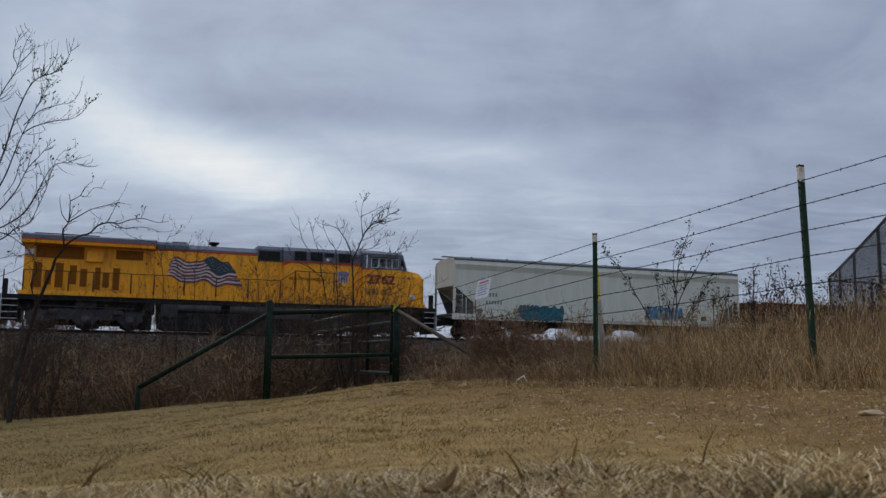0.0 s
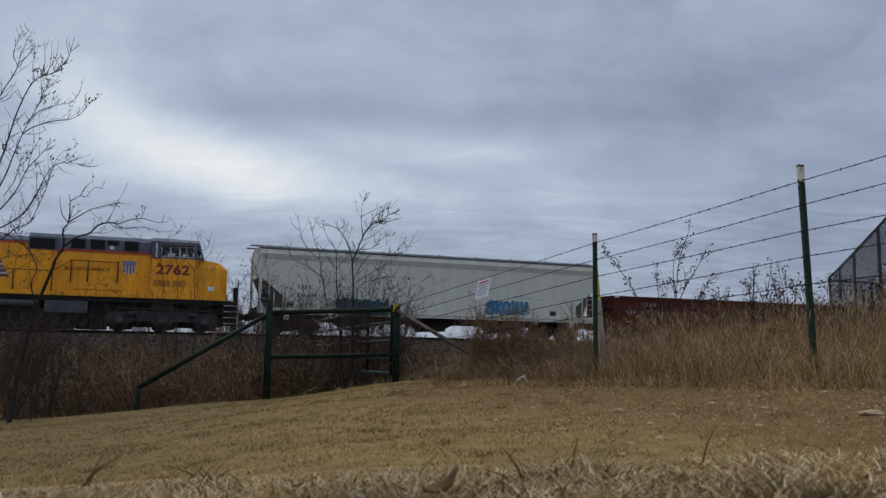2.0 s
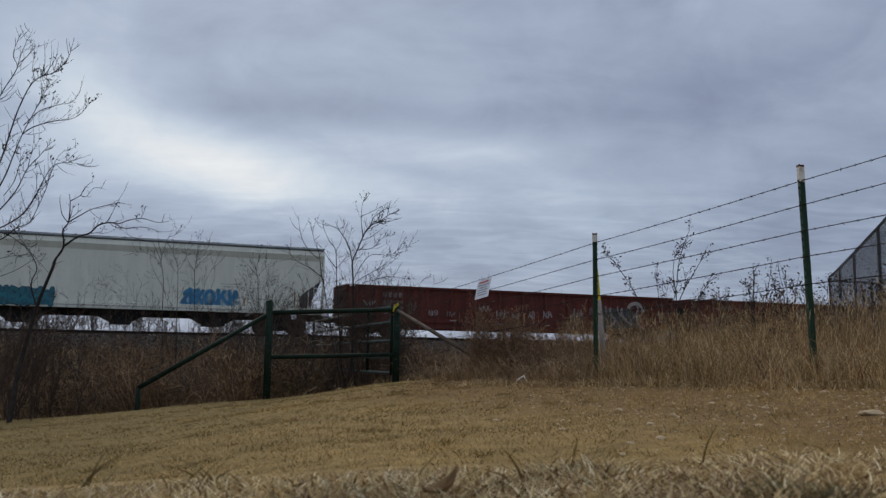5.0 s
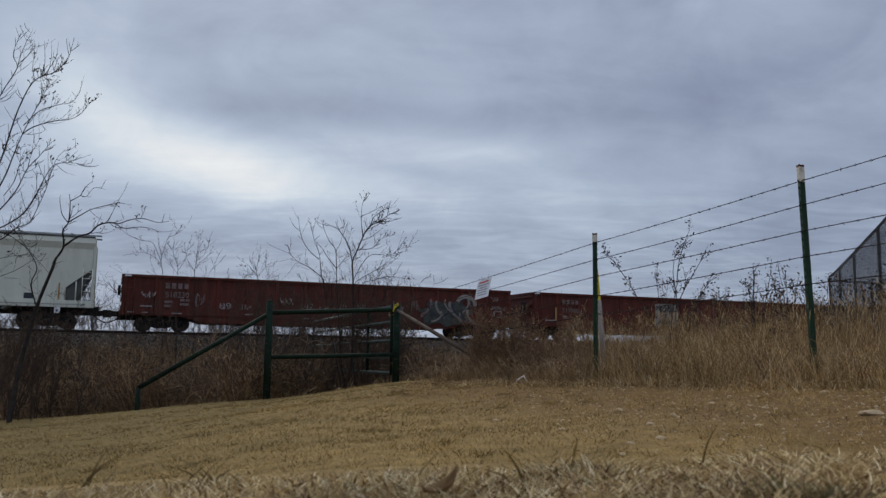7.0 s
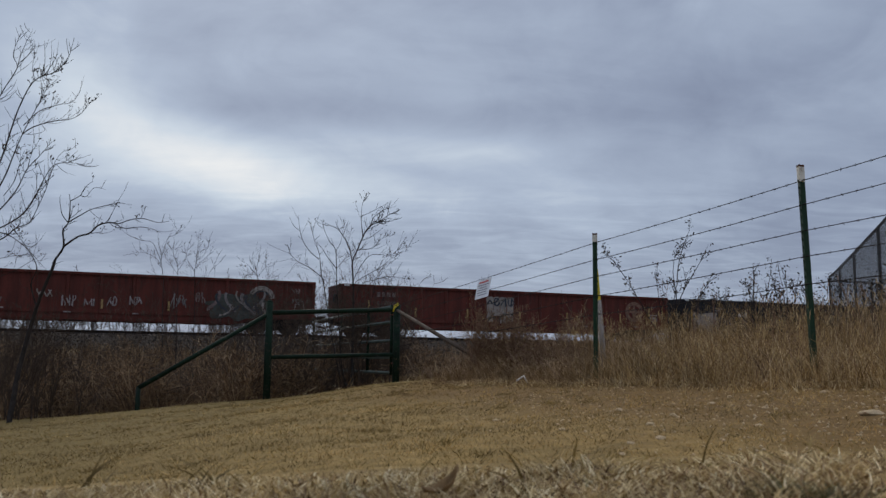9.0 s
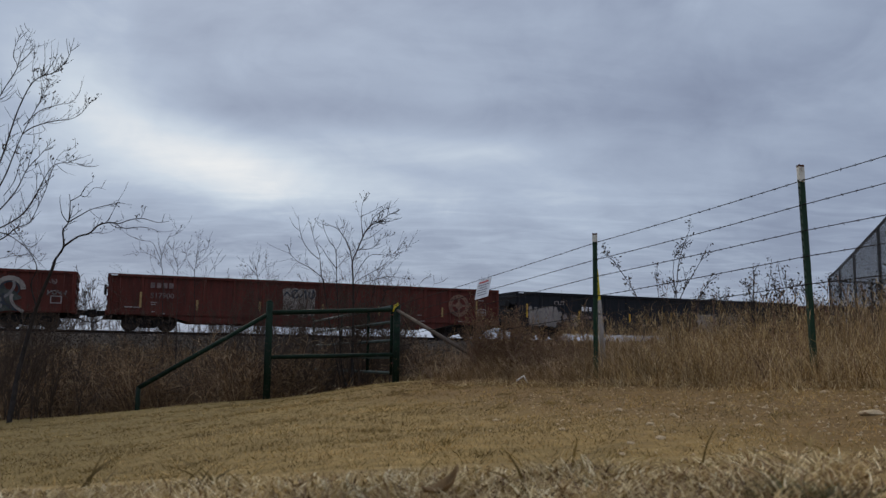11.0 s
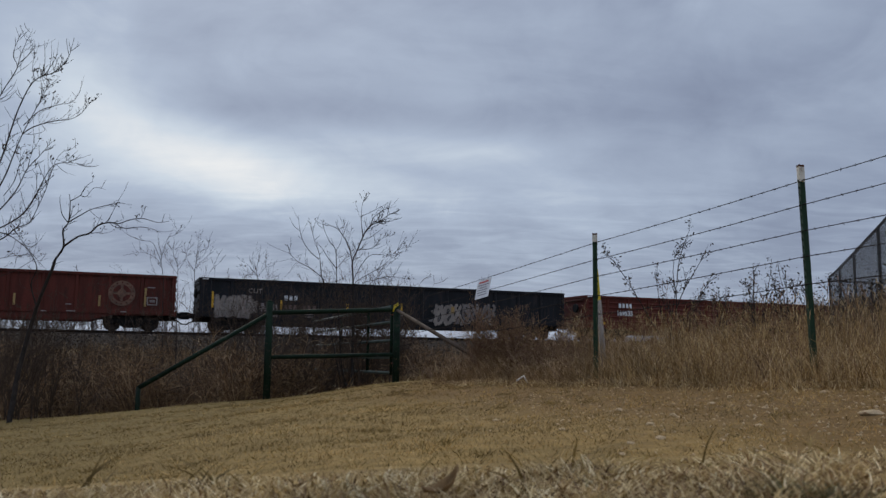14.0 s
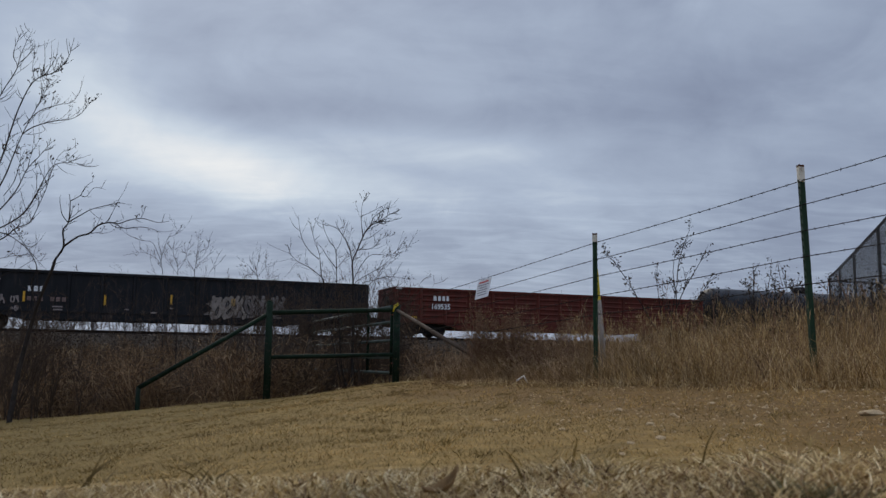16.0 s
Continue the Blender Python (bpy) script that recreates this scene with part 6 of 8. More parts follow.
GREEN = blade_material("dull_green_weed", [(0.0, (0.040, 0.038, 0.015)), (0.6, (0.088, 0.082, 0.032)), (1.0, (0.26, 0.20, 0.09))])
GOLD = blade_material("tall_dry_grass", [(0.0, (0.09, 0.050, 0.020)), (0.4, (0.31, 0.190, 0.073)), (0.75, (0.55, 0.375, 0.160)), (1.0, (0.83, 0.65, 0.38))])
BROWN = blade_material("brown_weeds", [(0.0, (0.075, 0.040, 0.019)), (0.45, (0.20, 0.116, 0.053)), (0.85, (0.37, 0.24, 0.115)), (1.0, (0.56, 0.41, 0.22))])
BANK = blade_material("bank_dead_grass", [(0.0, (0.035, 0.018, 0.009)), (0.5, (0.105, 0.058, 0.026)), (0.85, (0.22, 0.128, 0.055)), (1.0, (0.40, 0.27, 0.135))])
RUSTY = blade_material("rusty_bank_grass", [(0.0, (0.07, 0.031, 0.011)), (0.5, (0.19, 0.098, 0.036)), (0.9, (0.32, 0.19, 0.078)), (1.0, (0.46, 0.32, 0.16))])
TWIG = blade_material("brush_twigs", [(0.0, (0.022, 0.012, 0.006)), (0.45, (0.098, 0.052, 0.024)), (0.8, (0.235, 0.135, 0.060)), (1.0, (0.42, 0.29, 0.16))], through_light=0.0)
DRYBRUSH = blade_material("tan_brush_twigs", [(0.0, (0.045, 0.025, 0.012)), (0.45, (0.15, 0.084, 0.041)), (0.8, (0.31, 0.19, 0.098)), (1.0, (0.50, 0.36, 0.22))], through_light=0.0)
LEAF = blade_material("dead_leaves", [(0.0, (0.020, 0.018, 0.016)), (0.6, (0.050, 0.038, 0.028)), (1.0, (0.095, 0.068, 0.042))])
FARTWIG = blade_material("far_tree_twigs", [(0.0, (0.09, 0.08, 0.078)), (1.0, (0.17, 0.155, 0.15))], through_light=0.0)


def in_view(rng, n, y0, y1, power=1.0, widen=0.60):
    y = y0 + (y1 - y0) * rng.random(n) ** power
    return (rng.random(n) * 2 - 1) * widen * (y + 0.3), y


def build_grass():
    rng = np.random.default_rng(11)
    # mown field
    x, y = in_view(rng, 400000, 1.0, 15.2, 1.2)
    bare = smooth(1.5, 3.3, x + 0.30 * y + 0.5 * np.sin(x * 2.1 + y)) * (1 - smooth(9.5, 12.5, y))
    keep = rng.random(len(x)) < 1 - 0.75 * bare
    x, y = x[keep], y[keep]
    # most of it drawn together into small tufts
    seat_x, seat_y = in_view(rng, 26000, 1.0, 15.2, 1.2)
    pick = rng.integers(0, len(seat_x), len(x))
    tufted = rng.random(len(x)) < 0.62 * (1 - 0.6 * bare[keep])
    spread = 0.020 + 0.0022 * y
    x = np.where(tufted, seat_x[pick] + rng.normal(0, 1, len(x)) * spread, x)
    y = np.where(tufted, seat_y[pick] + rng.normal(0, 1, len(x)) * spread, y)
    n = len(x)
    size = np.random.default_rng(19).lognormal(-0.08, 0.45, len(seat_x))
    clump = (0.62 + 0.25 * patchy(x, y, 1.3, 1) + 0.7 * patchy(x, y, 7.0, 2)) * np.where(tufted, size[pick], 0.75)
    hh = rng.uniform(0.008, 0.026, n) * np.clip(clump, 0.3, 2.4) * (0.36 + 0.64 * smooth(1.3, 4.5, y))
    ww = rng.uniform(0.002, 0.004, n) + 0.0006 * y
    tone = np.random.default_rng(20).normal(0, 0.22, len(seat_x))
    green = rng.random(n) < np.clip(0.58 - 0.12 * x + np.where(tufted, tone[pick], 0) + 0.55 * (patchy(x * 0.55, y, 1.3, 9) - 0.5), 0.10, 0.92)
    for nm, sel, mat, sd, lab in (("mown_grass", ~green, STRAW, 12, "short dry straw-coloured mown grass"), ("olive_grass", green, OLIVE, 22, "short olive-brown winter grass in the field")):
        tagged(blades(nm, x[sel], y[sel], hh[sel], ww[sel], 1.7, mat, 1, sd, z=ground_z(x[sel], y[sel]) - 0.006), lab, "grass", kind="stuff")
    # the unmown tufts right in front of the lens
    x, y = in_view(rng, 15000, 0.68, 1.02, 1.0, 0.66)
    x, y = np.concatenate([x, rng.normal(0.24, 0.16, 2600)]), np.concatenate([y, rng.uniform(0.72, 0.95, 2600)])
    n = len(x)
    lumpy = patchy(x, y, 9.0, 3)
    tuft = np.clip(0.30 + 1.5 * lumpy, 0.45, 1.9) * (0.70 + 0.40 * smooth(-0.15, 0.4, x)) * (1 - 0.75 * smooth(0.84, 1.02, y))
    dull = rng.random(n) < 0.10 + 0.42 * (1 - lumpy)
    hh, ww = rng.uniform(0.008, 0.026, n) * tuft, rng.uniform(0.0018, 0.0042, n)
    for nm, sel, mat, sd, lab in (("grass_tufts", ~dull, PALE, 13, "pale dry grass tufts"), ("dull_tufts", dull, BROWN, 113, "dull brown grass among the pale tufts")):
        tagged(blades(nm, x[sel], y[sel], hh[sel], ww[sel], 2.2, mat, 3, sd, z=ground_z(x[sel], y[sel]) - 0.002), lab, "grass", kind="stuff")
    x, y = in_view(rng, 26, 0.82, 1.15, 1.0, 0.6)
    for cx, cy, count in ((-0.40, 0.98, 6), (-0.255, 0.95, 8), (-0.23, 0.90, 4), (0.13, 0.93, 9), (0.17, 0.88, 9), (0.08, 0.86, 5), (0.36, 0.86, 7)):
        x, y = np.concatenate([x, rng.normal(cx, 0.020, count)]), np.concatenate([y, rng.normal(cy, 0.02, count)])
    n = len(x)
    ob = blades("coarse_blades", x, y, rng.uniform(0.030, 0.062, n), rng.uniform(0.003, 0.0065, n), 2.4, OLIVE, 5, 14)
    tagged(ob, "coarse brown dead grass blades", "grass", kind="stuff")
    n = 60
    x, y = rng.normal(0.505, 0.012, n), rng.normal(0.92, 0.02, n)
    ob = blades("straw_tuft", x, y, rng.uniform(0.012, 0.042, n), rng.uniform(0.002, 0.004, n), 0.7, PALE, 4, 114)
    tagged(ob, "upright pale straw tuft close to the lens", "grass", kind="stuff")
    n = 420
    x, y = rng.normal(0.306, 0.019, n), rng.normal(0.735, 0.016, n)
    ob = blades("green_tuft", x, y, rng.uniform(0.012, 0.032, n), rng.uniform(0.0018, 0.0036, n), 2.0, GREEN, 3, 116)
    tagged(ob, "dull green winter weed among the pale tufts", "grass", kind="stuff")
    n = 9000
    x, y = in_view(rng, n, 2.2, 14.0, 1.1)
    ob = blades("loose_straw", x, y, rng.uniform(0.012, 0.035, n), rng.uniform(0.002, 0.004, n) + 0.0004 * y, 3.6, PALE, 2, 117, droop=1.2)
    tagged(ob, "loose pale straw lying on the mown field", "straw", kind="stuff")
    # dark weedy tufts standing in the mown part
    cx, cy = rng.uniform(-4.5, 4.5, 46), rng.uniform(3.0, 13.5, 46)
    cx, cy = np.concatenate([cx, [-0.42, 0.6, -1.9]]), np.concatenate([cy, [4.6, 8.2, 6.5]])
    pick = rng.integers(0, len(cx), 3600)
    x, y = cx[pick] + rng.normal(0, 0.05, 3600), cy[pick] + rng.normal(0, 0.05, 3600)
    ob = blades("weedy_tufts", x, y, rng.uniform(0.02, 0.055, 3600), rng.uniform(0.003, 0.006, 3600), 1.6, OLIVE, 3, 115)
    tagged(ob, "low dull tufts scattered over the mown field", "grass", kind="stuff")
    # tall grass along the fence, in clumps
    clumps = 800
    cy = cy_tall = 4.3 + 7.7 * rng.random(clumps) ** 0.9
    coff = -0.30 + 3.6 * rng.random(clumps) ** 1.45
    ch = rng.uniform(0.55, 1.15, clumps)
    share = rng.lognormal(0, 0.8, clumps)
    pick = rng.choice(clumps, 56000, p=share / share.sum())
    n = len(pick)
    dy, dx = rng.normal(0, 0.085, n), rng.normal(0, 0.085, n)
    fan = np.arctan2(dy, dx)
    y, off = cy[pick] + dy, coff[pick] + dx
    x = 2.64 - 0.40 * (y - 6.1) + off
    h = (0.16 + 0.52 * rng.random(n)) * ch[pick] * (0.60 + 0.40 * smooth(-0.4, 0.5, off) + 0.22 * smooth(0.5, 1.8, off)) * np.where(rng.random(n) < 0.05, 1.3, 1.0)
    golden = (cy[pick] < 8.5 + rng.normal(0, 0.6, n)) & (rng.random(n) > 0.75 * smooth(0.5, 1.6, off))
    h = h * (0.84 + 0.16 * smooth(5.2, 7.4, y))
    h = np.where(golden | (y < 8.0), h, h * (0.80 + 0.30 * np.exp(-((y - 11.2) / 0.7) ** 2)))
    bowed = golden & (rng.random(n) < 0.38)
    for nm, sel, lean, sd, lab in (("tall_grass", golden & ~bowed, 0.75, 15, "tall golden dry grass growing along the wire fence"), ("bowed_grass", bowed, 2.1, 215, "tall golden dry grass bowed over by wind")):
        a = blades(nm, x[sel], y[sel], h[sel], rng.uniform(0.0022, 0.0050, sel.sum()), lean, GOLD, 5, sd, fan=fan[sel], droop=0.8)
        tagged(a, lab, "grass", kind="stuff")
    b = blades("tall_weeds", x[~golden], y[~golden], h[~golden], rng.uniform(0.0025, 0.005, (~golden).sum()), 1.6, BROWN, 4, 16, fan=fan[~golden])
    tagged(b, "tangled brown dead weeds under the fence", "weeds", kind="stuff")
    # bent and broken stalks crossing through it
    n = 3600
    y = 4.4 + 8.4 * rng.random(n)
    x = 2.64 - 0.40 * (y - 6.1) - 0.25 + 3.0 * rng.random(n) ** 1.5
    s = blades("bent_stalks", x, y, rng.uniform(0.25, 0.72, n), rng.uniform(0.003, 0.006, n), 2.6, DRYBRUSH, 4, 25, droop=1.0)
    tagged(s, "bent dead stalks tangled through the tall grass", "grass", kind="stuff")
    # pale upright stalks with feathery heads
    n = 900
    pick = rng.choice(clumps, n, p=share / share.sum())
    y = cy_tall[pick] + rng.normal(0, 0.10, n)
    x = 2.64 - 0.40 * (y - 6.1) + np.maximum(coff[pick], -0.1) + rng.normal(0, 0.12, n)
    ok = y < 9.2
    x, y = x[ok], y[ok]
    n = len(x)
    tall = rng.uniform(0.40, 0.74, n)
    ob = blades("straw_stalks", x, y, tall, rng.uniform(0.0030, 0.0045, n), 0.22, GOLD, 3, 26)
    tagged(ob, "pale upright grass stalks above the tall grass", "grass", kind="stuff")
    per = 16
    up = rng.uniform(0.72, 1.0, (n, per))
    px, py = (np.repeat(v, per) + rng.normal(0, 0.012, n * per) for v in (x, y))
    ob = blades("feathery_heads", px, py, rng.uniform(0.03, 0.085, n * per), rng.uniform(0.0015, 0.0032, n * per), 1.2, GOLD, 2, 28, z=(np.repeat(ground_z(x, y), per) + (tall[:, None] * up).ravel() - 0.03))
    tagged(ob, "feathery pale seed heads on the grass stalks", "grass", kind="stuff")
    # straw lying flat at the foot of it
    n = 5000
    y = 4.6 + 7.8 * rng.random(n)
    x = 2.64 - 0.40 * (y - 6.1) - 0.36 + rng.normal(0, 0.14, n)
    c = blades("matted_straw", x, y, rng.uniform(0.05, 0.16, n), rng.uniform(0.004, 0.008, n), 2.6, GOLD, 3, 18, droop=1.0)
    tagged(c, "matted straw at the foot of the tall grass", "grass", kind="stuff")
    # rough grass behind the field's edge and on the bank
    n = 150000
    y = 14.6 + 26 * rng.random(n) ** 1.05
    x = (rng.random(n) * 2 - 1) * 0.60 * y
    lat = (x - TRACK.x) * ACROSS.x + (y - TRACK.y) * ACROSS.y
    keep = (lat < -2.9) & (y - (14.9 + 0.2 * np.minimum(x, 0.5)) > 0.2 + 0.5 * rng.random(n))
    x, y, lat = x[keep], y[keep], lat[keep]
    n = len(x)
    hh = rng.uniform(0.15, 0.45, n) * np.clip(0.4 + 1.1 * patchy(x, y, 0.8, 5), 0.3, 1.6)
    hh = hh * np.where((x > -2.3) & (x < -0.5) & (y < 18.0), 0.55, 1.0)
    pale = rng.random(n) < np.clip(-0.22 + 0.6 * patchy(x, y, 0.6, 7) + 0.6 * smooth(-3.5, 0.0, x) + 0.2 * smooth(-12, -6, lat), 0.04, 0.8)
    rusty = ~pale & (patchy(x, y, 0.42, 23) > 0.44)
    for nm, sel, mat, sd, lab in (("bank_grass", ~pale & ~rusty, BANK, 17, "brown winter grass on the railway bank"), ("rusty_grass", rusty, RUSTY, 27, "rust-coloured dead grass on the railway bank"), ("bank_straw", pale, GOLD, 19, "pale straw on the railway bank")):
        c = blades(nm, x[sel], y[sel], hh[sel] * (1.25 if mat is RUSTY else 1.0), rng.uniform(0.007, 0.015, sel.sum()), 2.4, mat, 3, sd, droop=0.9)
        tagged(c, lab, "grass", kind="stuff")


def patchy(x, y, f, seed):
    """Smooth uneven patches between 0 and 1, with no direction of their own."""
    g = np.random.default_rng(seed).random((64, 64))
    out, weight = 0.0, 0.0
    for k, amp in ((1.0, 1.0), (2.3, 0.5), (5.1, 0.25)):
        u, v = (x * 0.83 + y * 0.55) * f * k + 11.3 * k, (y * 0.83 - x * 0.55) * f * k + 5.7 * k
        i, j = np.floor(u).astype(int), np.floor(v).astype(int)
        a, b = u - i, v - j
        a, b = a * a * (3 - 2 * a), b * b * (3 - 2 * b)
        i0, i1, j0, j1 = i % 64, (i + 1) % 64, j % 64, (j + 1) % 64
        out = out + amp * ((g[i0, j0] * (1 - a) + g[i1, j0] * a) * (1 - b) + (g[i0, j1] * (1 - a) + g[i1, j1] * a) * b)
        weight += amp
    return np.clip((out / weight - 0.5) * 1.7 + 0.5, 0, 1)


class Wood:
    """Collects tapering branches as rings of corners."""

    def __init__(self, sides=5, least=0.0012):
        self.least = least
        self.V, self.F, self.n, self.sides, self.tips = [], [], 0, sides, []

    def limb(self, pts, r0, r1):
        k = self.sides
        pts = np.asarray(pts, float)
        d = np.gradient(pts, axis=0)
        d /= np.linalg.norm(d, axis=1)[:, None] + 1e-9
        ref = np.array([0.31, 0.87, 0.38])
        a = np.cross(d, ref)
        a /= np.linalg.norm(a, axis=1)[:, None] + 1e-9
        b = np.cross(d, a)
        ang = np.arange(k) * 2 * np.pi / k
        r = np.linspace(r0, r1, len(pts))[:, None, None]
        ring = pts[:, None, :] + r * (a[:, None, :] * np.cos(ang)[None, :, None] + b[:, None, :] * np.sin(ang)[None, :, None])
        self.V.append(ring.reshape(-1, 3))
        i = np.arange(len(pts) - 1)[:, None] * k + np.arange(k)[None, :]
        j = np.arange(len(pts) - 1)[:, None] * k + (np.arange(k)[None, :] + 1) % k
        self.F.append((np.stack([i, j, j + k, i + k], 2) + self.n).reshape(-1, 4))
        self.n += len(pts) * k

    def grow(self, rng, p0, p1, r0, level, kids=5, bend=0.10, spread=0.75, up=0.25, r_end=0.35, shrink=0.45):
        p0, p1 = np.asarray(p0, float), np.asarray(p1, float)
        n = 7
        L = np.linalg.norm(p1 - p0)
        t = np.linspace(0, 1, n)[:, None]
        wig = rng.normal(0, 1, 3) * bend * L
        wig2 = rng.normal(0, 1, 3) * bend * 0.5 * L
        pts = p0 + (p1 - p0) * t + wig * (t * (1 - t)) * 1.6 + wig2 * np.sin(t * 2 * np.pi) * 0.35
        self.limb(pts, max(r0, self.least), max(r0 * r_end, self.least * 0.75))
        self.tips.append(pts[-1])
        if level <= 0:
            return
        for _ in range(kids):
            u = rng.uniform(0.22, 1.0)
            i = min(int(u * (n - 1)), n - 2)
            q = pts[i] + (pts[i + 1] - pts[i]) * (u * (n - 1) - i)
            d = (pts[i + 1] - pts[i]) / (np.linalg.norm(pts[i + 1] - pts[i]) + 1e-9)
            v = d + rng.normal(0, 1, 3) * spread * np.array([1, 0.8, 0.8]) + np.array([0, 0, up])
            v /= np.linalg.norm(v)
            l = L * shrink * rng.uniform(0.55, 1.25) * (1.15 - 0.55 * u)
            self.grow(rng, q, q + v * l, r0 * (1 - 0.55 * u) * 0.62, level - 1, max(2, kids - 1), bend * 1.15, spread, up, r_end, shrink)

    def mesh(self, name, material):
        return raw_mesh(name, np.concatenate(self.V), np.concatenate(self.F), material, True)


def leaves(name, centres, size, rng, material, per=2, stray=0.05):
    c = np.repeat(np.asarray(centres), per, 0)
    c = c + rng.normal(0, stray, c.shape)
    n = len(c)
    u = rng.normal(0, 1, (n, 3))
    u /= np.linalg.norm(u, axis=1)[:, None]
    w = np.cross(u, rng.normal(0, 1, (n, 3)))
    w /= np.linalg.norm(w, axis=1)[:, None]
    s = (size * rng.uniform(0.6, 1.3, n))[:, None]
    fold = np.cross(u, w) * s * 0.18
    V = np.stack([c - u * s, c - w * s * 0.42 + fold, c + u * s, c + w * s * 0.42 + fold], 1).reshape(-1, 3)
    b = np.arange(n)[:, None] * 4
    F = np.concatenate([b + np.array([[0, 1, 2]]), b + np.array([[0, 2, 3]])])
    return raw_mesh(name, V, F, material)


def tree(name, label, base, limbs, trunk_to, r, seed, level=3, kids=5, leaf=0, leaf_size=0.03, bark="bark", spread=0.6, up=0.25, shrink=0.45, category="tree", stray=0.04, least=0.003, foliage=None):
    """A bare tree: a trunk, and limbs from given heights of the trunk to given ends, with finer wood on them."""
    rng = np.random.default_rng(seed)
    T = new(name)
    T.matrix_basis = pose(*base)
    tagged(T, label, category)
    trunk = Wood(8)
    b = np.zeros(3)
    trunk.grow(rng, b - np.array([0, 0, 0.25]), np.array(trunk_to), r, 0, bend=0.05, r_end=0.6)
    t = trunk.mesh("trunk", M[bark])
    t.parent = T
    crown = Wood(4, least)
    for start, end, rr in limbs:
        crown.grow(rng, np.array(start), np.array(end), rr, level, kids, 0.07, spread, up, 0.3, shrink)
    c = crown.mesh("crown", M[bark])
    c.parent = T
    if leaf:
        pick = rng.choice(len(crown.tips), min(leaf, len(crown.tips)), replace=False)
        l = leaves("leaf", [crown.tips[i] for i in pick], leaf_size, rng, foliage or LEAF, 2, stray)
        l.parent = T
        tagged(l, kind="stuff")
    return T


def flowing(pts, per=5):
    """A smooth line through the given points."""
    p = np.asarray(pts, float)
    q = np.concatenate([[2 * p[0] - p[1]], p, [2 * p[-1] - p[-2]]])
    out = []
    for i in range(1, len(q) - 2):
        for t in np.arange(per) / per:
            out.append(0.5 * (2 * q[i] + (q[i + 1] - q[i - 1]) * t + (2 * q[i - 1] - 5 * q[i] + 4 * q[i + 1] - q[i + 2]) * t * t + (3 * q[i] - q[i - 1] - 3 * q[i + 1] + q[i + 2]) * t ** 3))
    return np.array(out + [p[-1]])


def twig(wood, rng, start, way, length, r, rise, more):
    """A thin shoot that bends upward, with shorter ones on it."""
    kink = rng.normal(0, 0.16, 3)
    pts, p, d = [start], start.copy(), way / np.linalg.norm(way)
    for i in range(5):
        d = d + np.array([0, 0, rise]) * 0.2 + kink * 0.12 + rng.normal(0, 0.07, 3)
        d /= np.linalg.norm(d)
        p = p + d * length / 5
        pts.append(p)
    wood.limb(pts, max(r, wood.least), wood.least * 0.7)
    wood.tips.append(p)
    for _ in range(more):
        i = rng.integers(1, 5)
        side = rng.normal(0, 1, 3)
        v = (pts[i + 1] - pts[i]) / (length / 5) + side / np.linalg.norm(side) * 0.75
        twig(wood, rng, pts[i], v, length * rng.uniform(0.25, 0.5), r * 0.7, rise, 0)


def limbed_tree(name, label, base, trunk, limbs, seed, twigs=7.0, length=0.26, rise=0.7, more=1, least=0.0028, leaf=0, leaf_size=0.022, clusters=0, category="tree", depth=0.10):
    """A bare tree whose main wood follows given lines (aside, height above the datum); shoots grow from it at random."""
    rng = np.random.default_rng(seed)
    T = new(name)
    T.matrix_basis = pose(*base)
    tagged(T, label, category)

    def run(line):
        return np.array([(x, depth * math.sin(2.3 * x + 1.7 * z + seed), z - base[2]) for x, z in flowing(line)])
    stem = Wood(8)
    stem.limb(run(trunk[2]), trunk[0], trunk[1])
    t = stem.mesh("trunk", M["bark"])
    t.parent = T
    crown = Wood(5, least)
    for r, line in limbs:
        pts = run(line)
        crown.limb(pts, r, max(least * 0.8, r * 0.22))
        crown.tips.append(pts[-1])
        total = np.linalg.norm(np.diff(pts, axis=0), axis=1).sum()
        for _ in range(rng.poisson(total * twigs)):
            u = rng.uniform(0.18, 1.0)
            i = min(int(u * (len(pts) - 1)), len(pts) - 2)
            d = pts[i + 1] - pts[i]
            d /= np.linalg.norm(d) + 1e-9
            side = rng.normal(0, 1, 3) * np.array([1, 0.7, 0.8])
            side /= np.linalg.norm(side)
            twig(crown, rng, pts[i], d * 0.75 + side * 0.75, length * rng.lognormal(-0.25, 0.45), max(least, r * 0.32), rise, rng.integers(0, more + 1))
    c = crown.mesh("crown", M["bark"])
    c.parent = T
    if leaf:
        tips = np.array(crown.tips)
        if clusters:
            heart = tips[rng.choice(len(tips), clusters, replace=False)]
            near = np.min(np.linalg.norm(tips[:, None] - heart[None], axis=2), axis=1)
            chance = np.exp(-(near / 0.14) ** 2) + 0.03
            pick = rng.choice(len(tips), min(leaf, len(tips)), replace=False, p=chance / chance.sum())
        else:
            pick = rng.choice(len(tips), min(leaf, len(tips)), replace=False)
        l = leaves("leaf", tips[pick], leaf_size, rng, LEAF, 2, 0.02)
        l.parent = T
        tagged(l, kind="stuff")
    return T


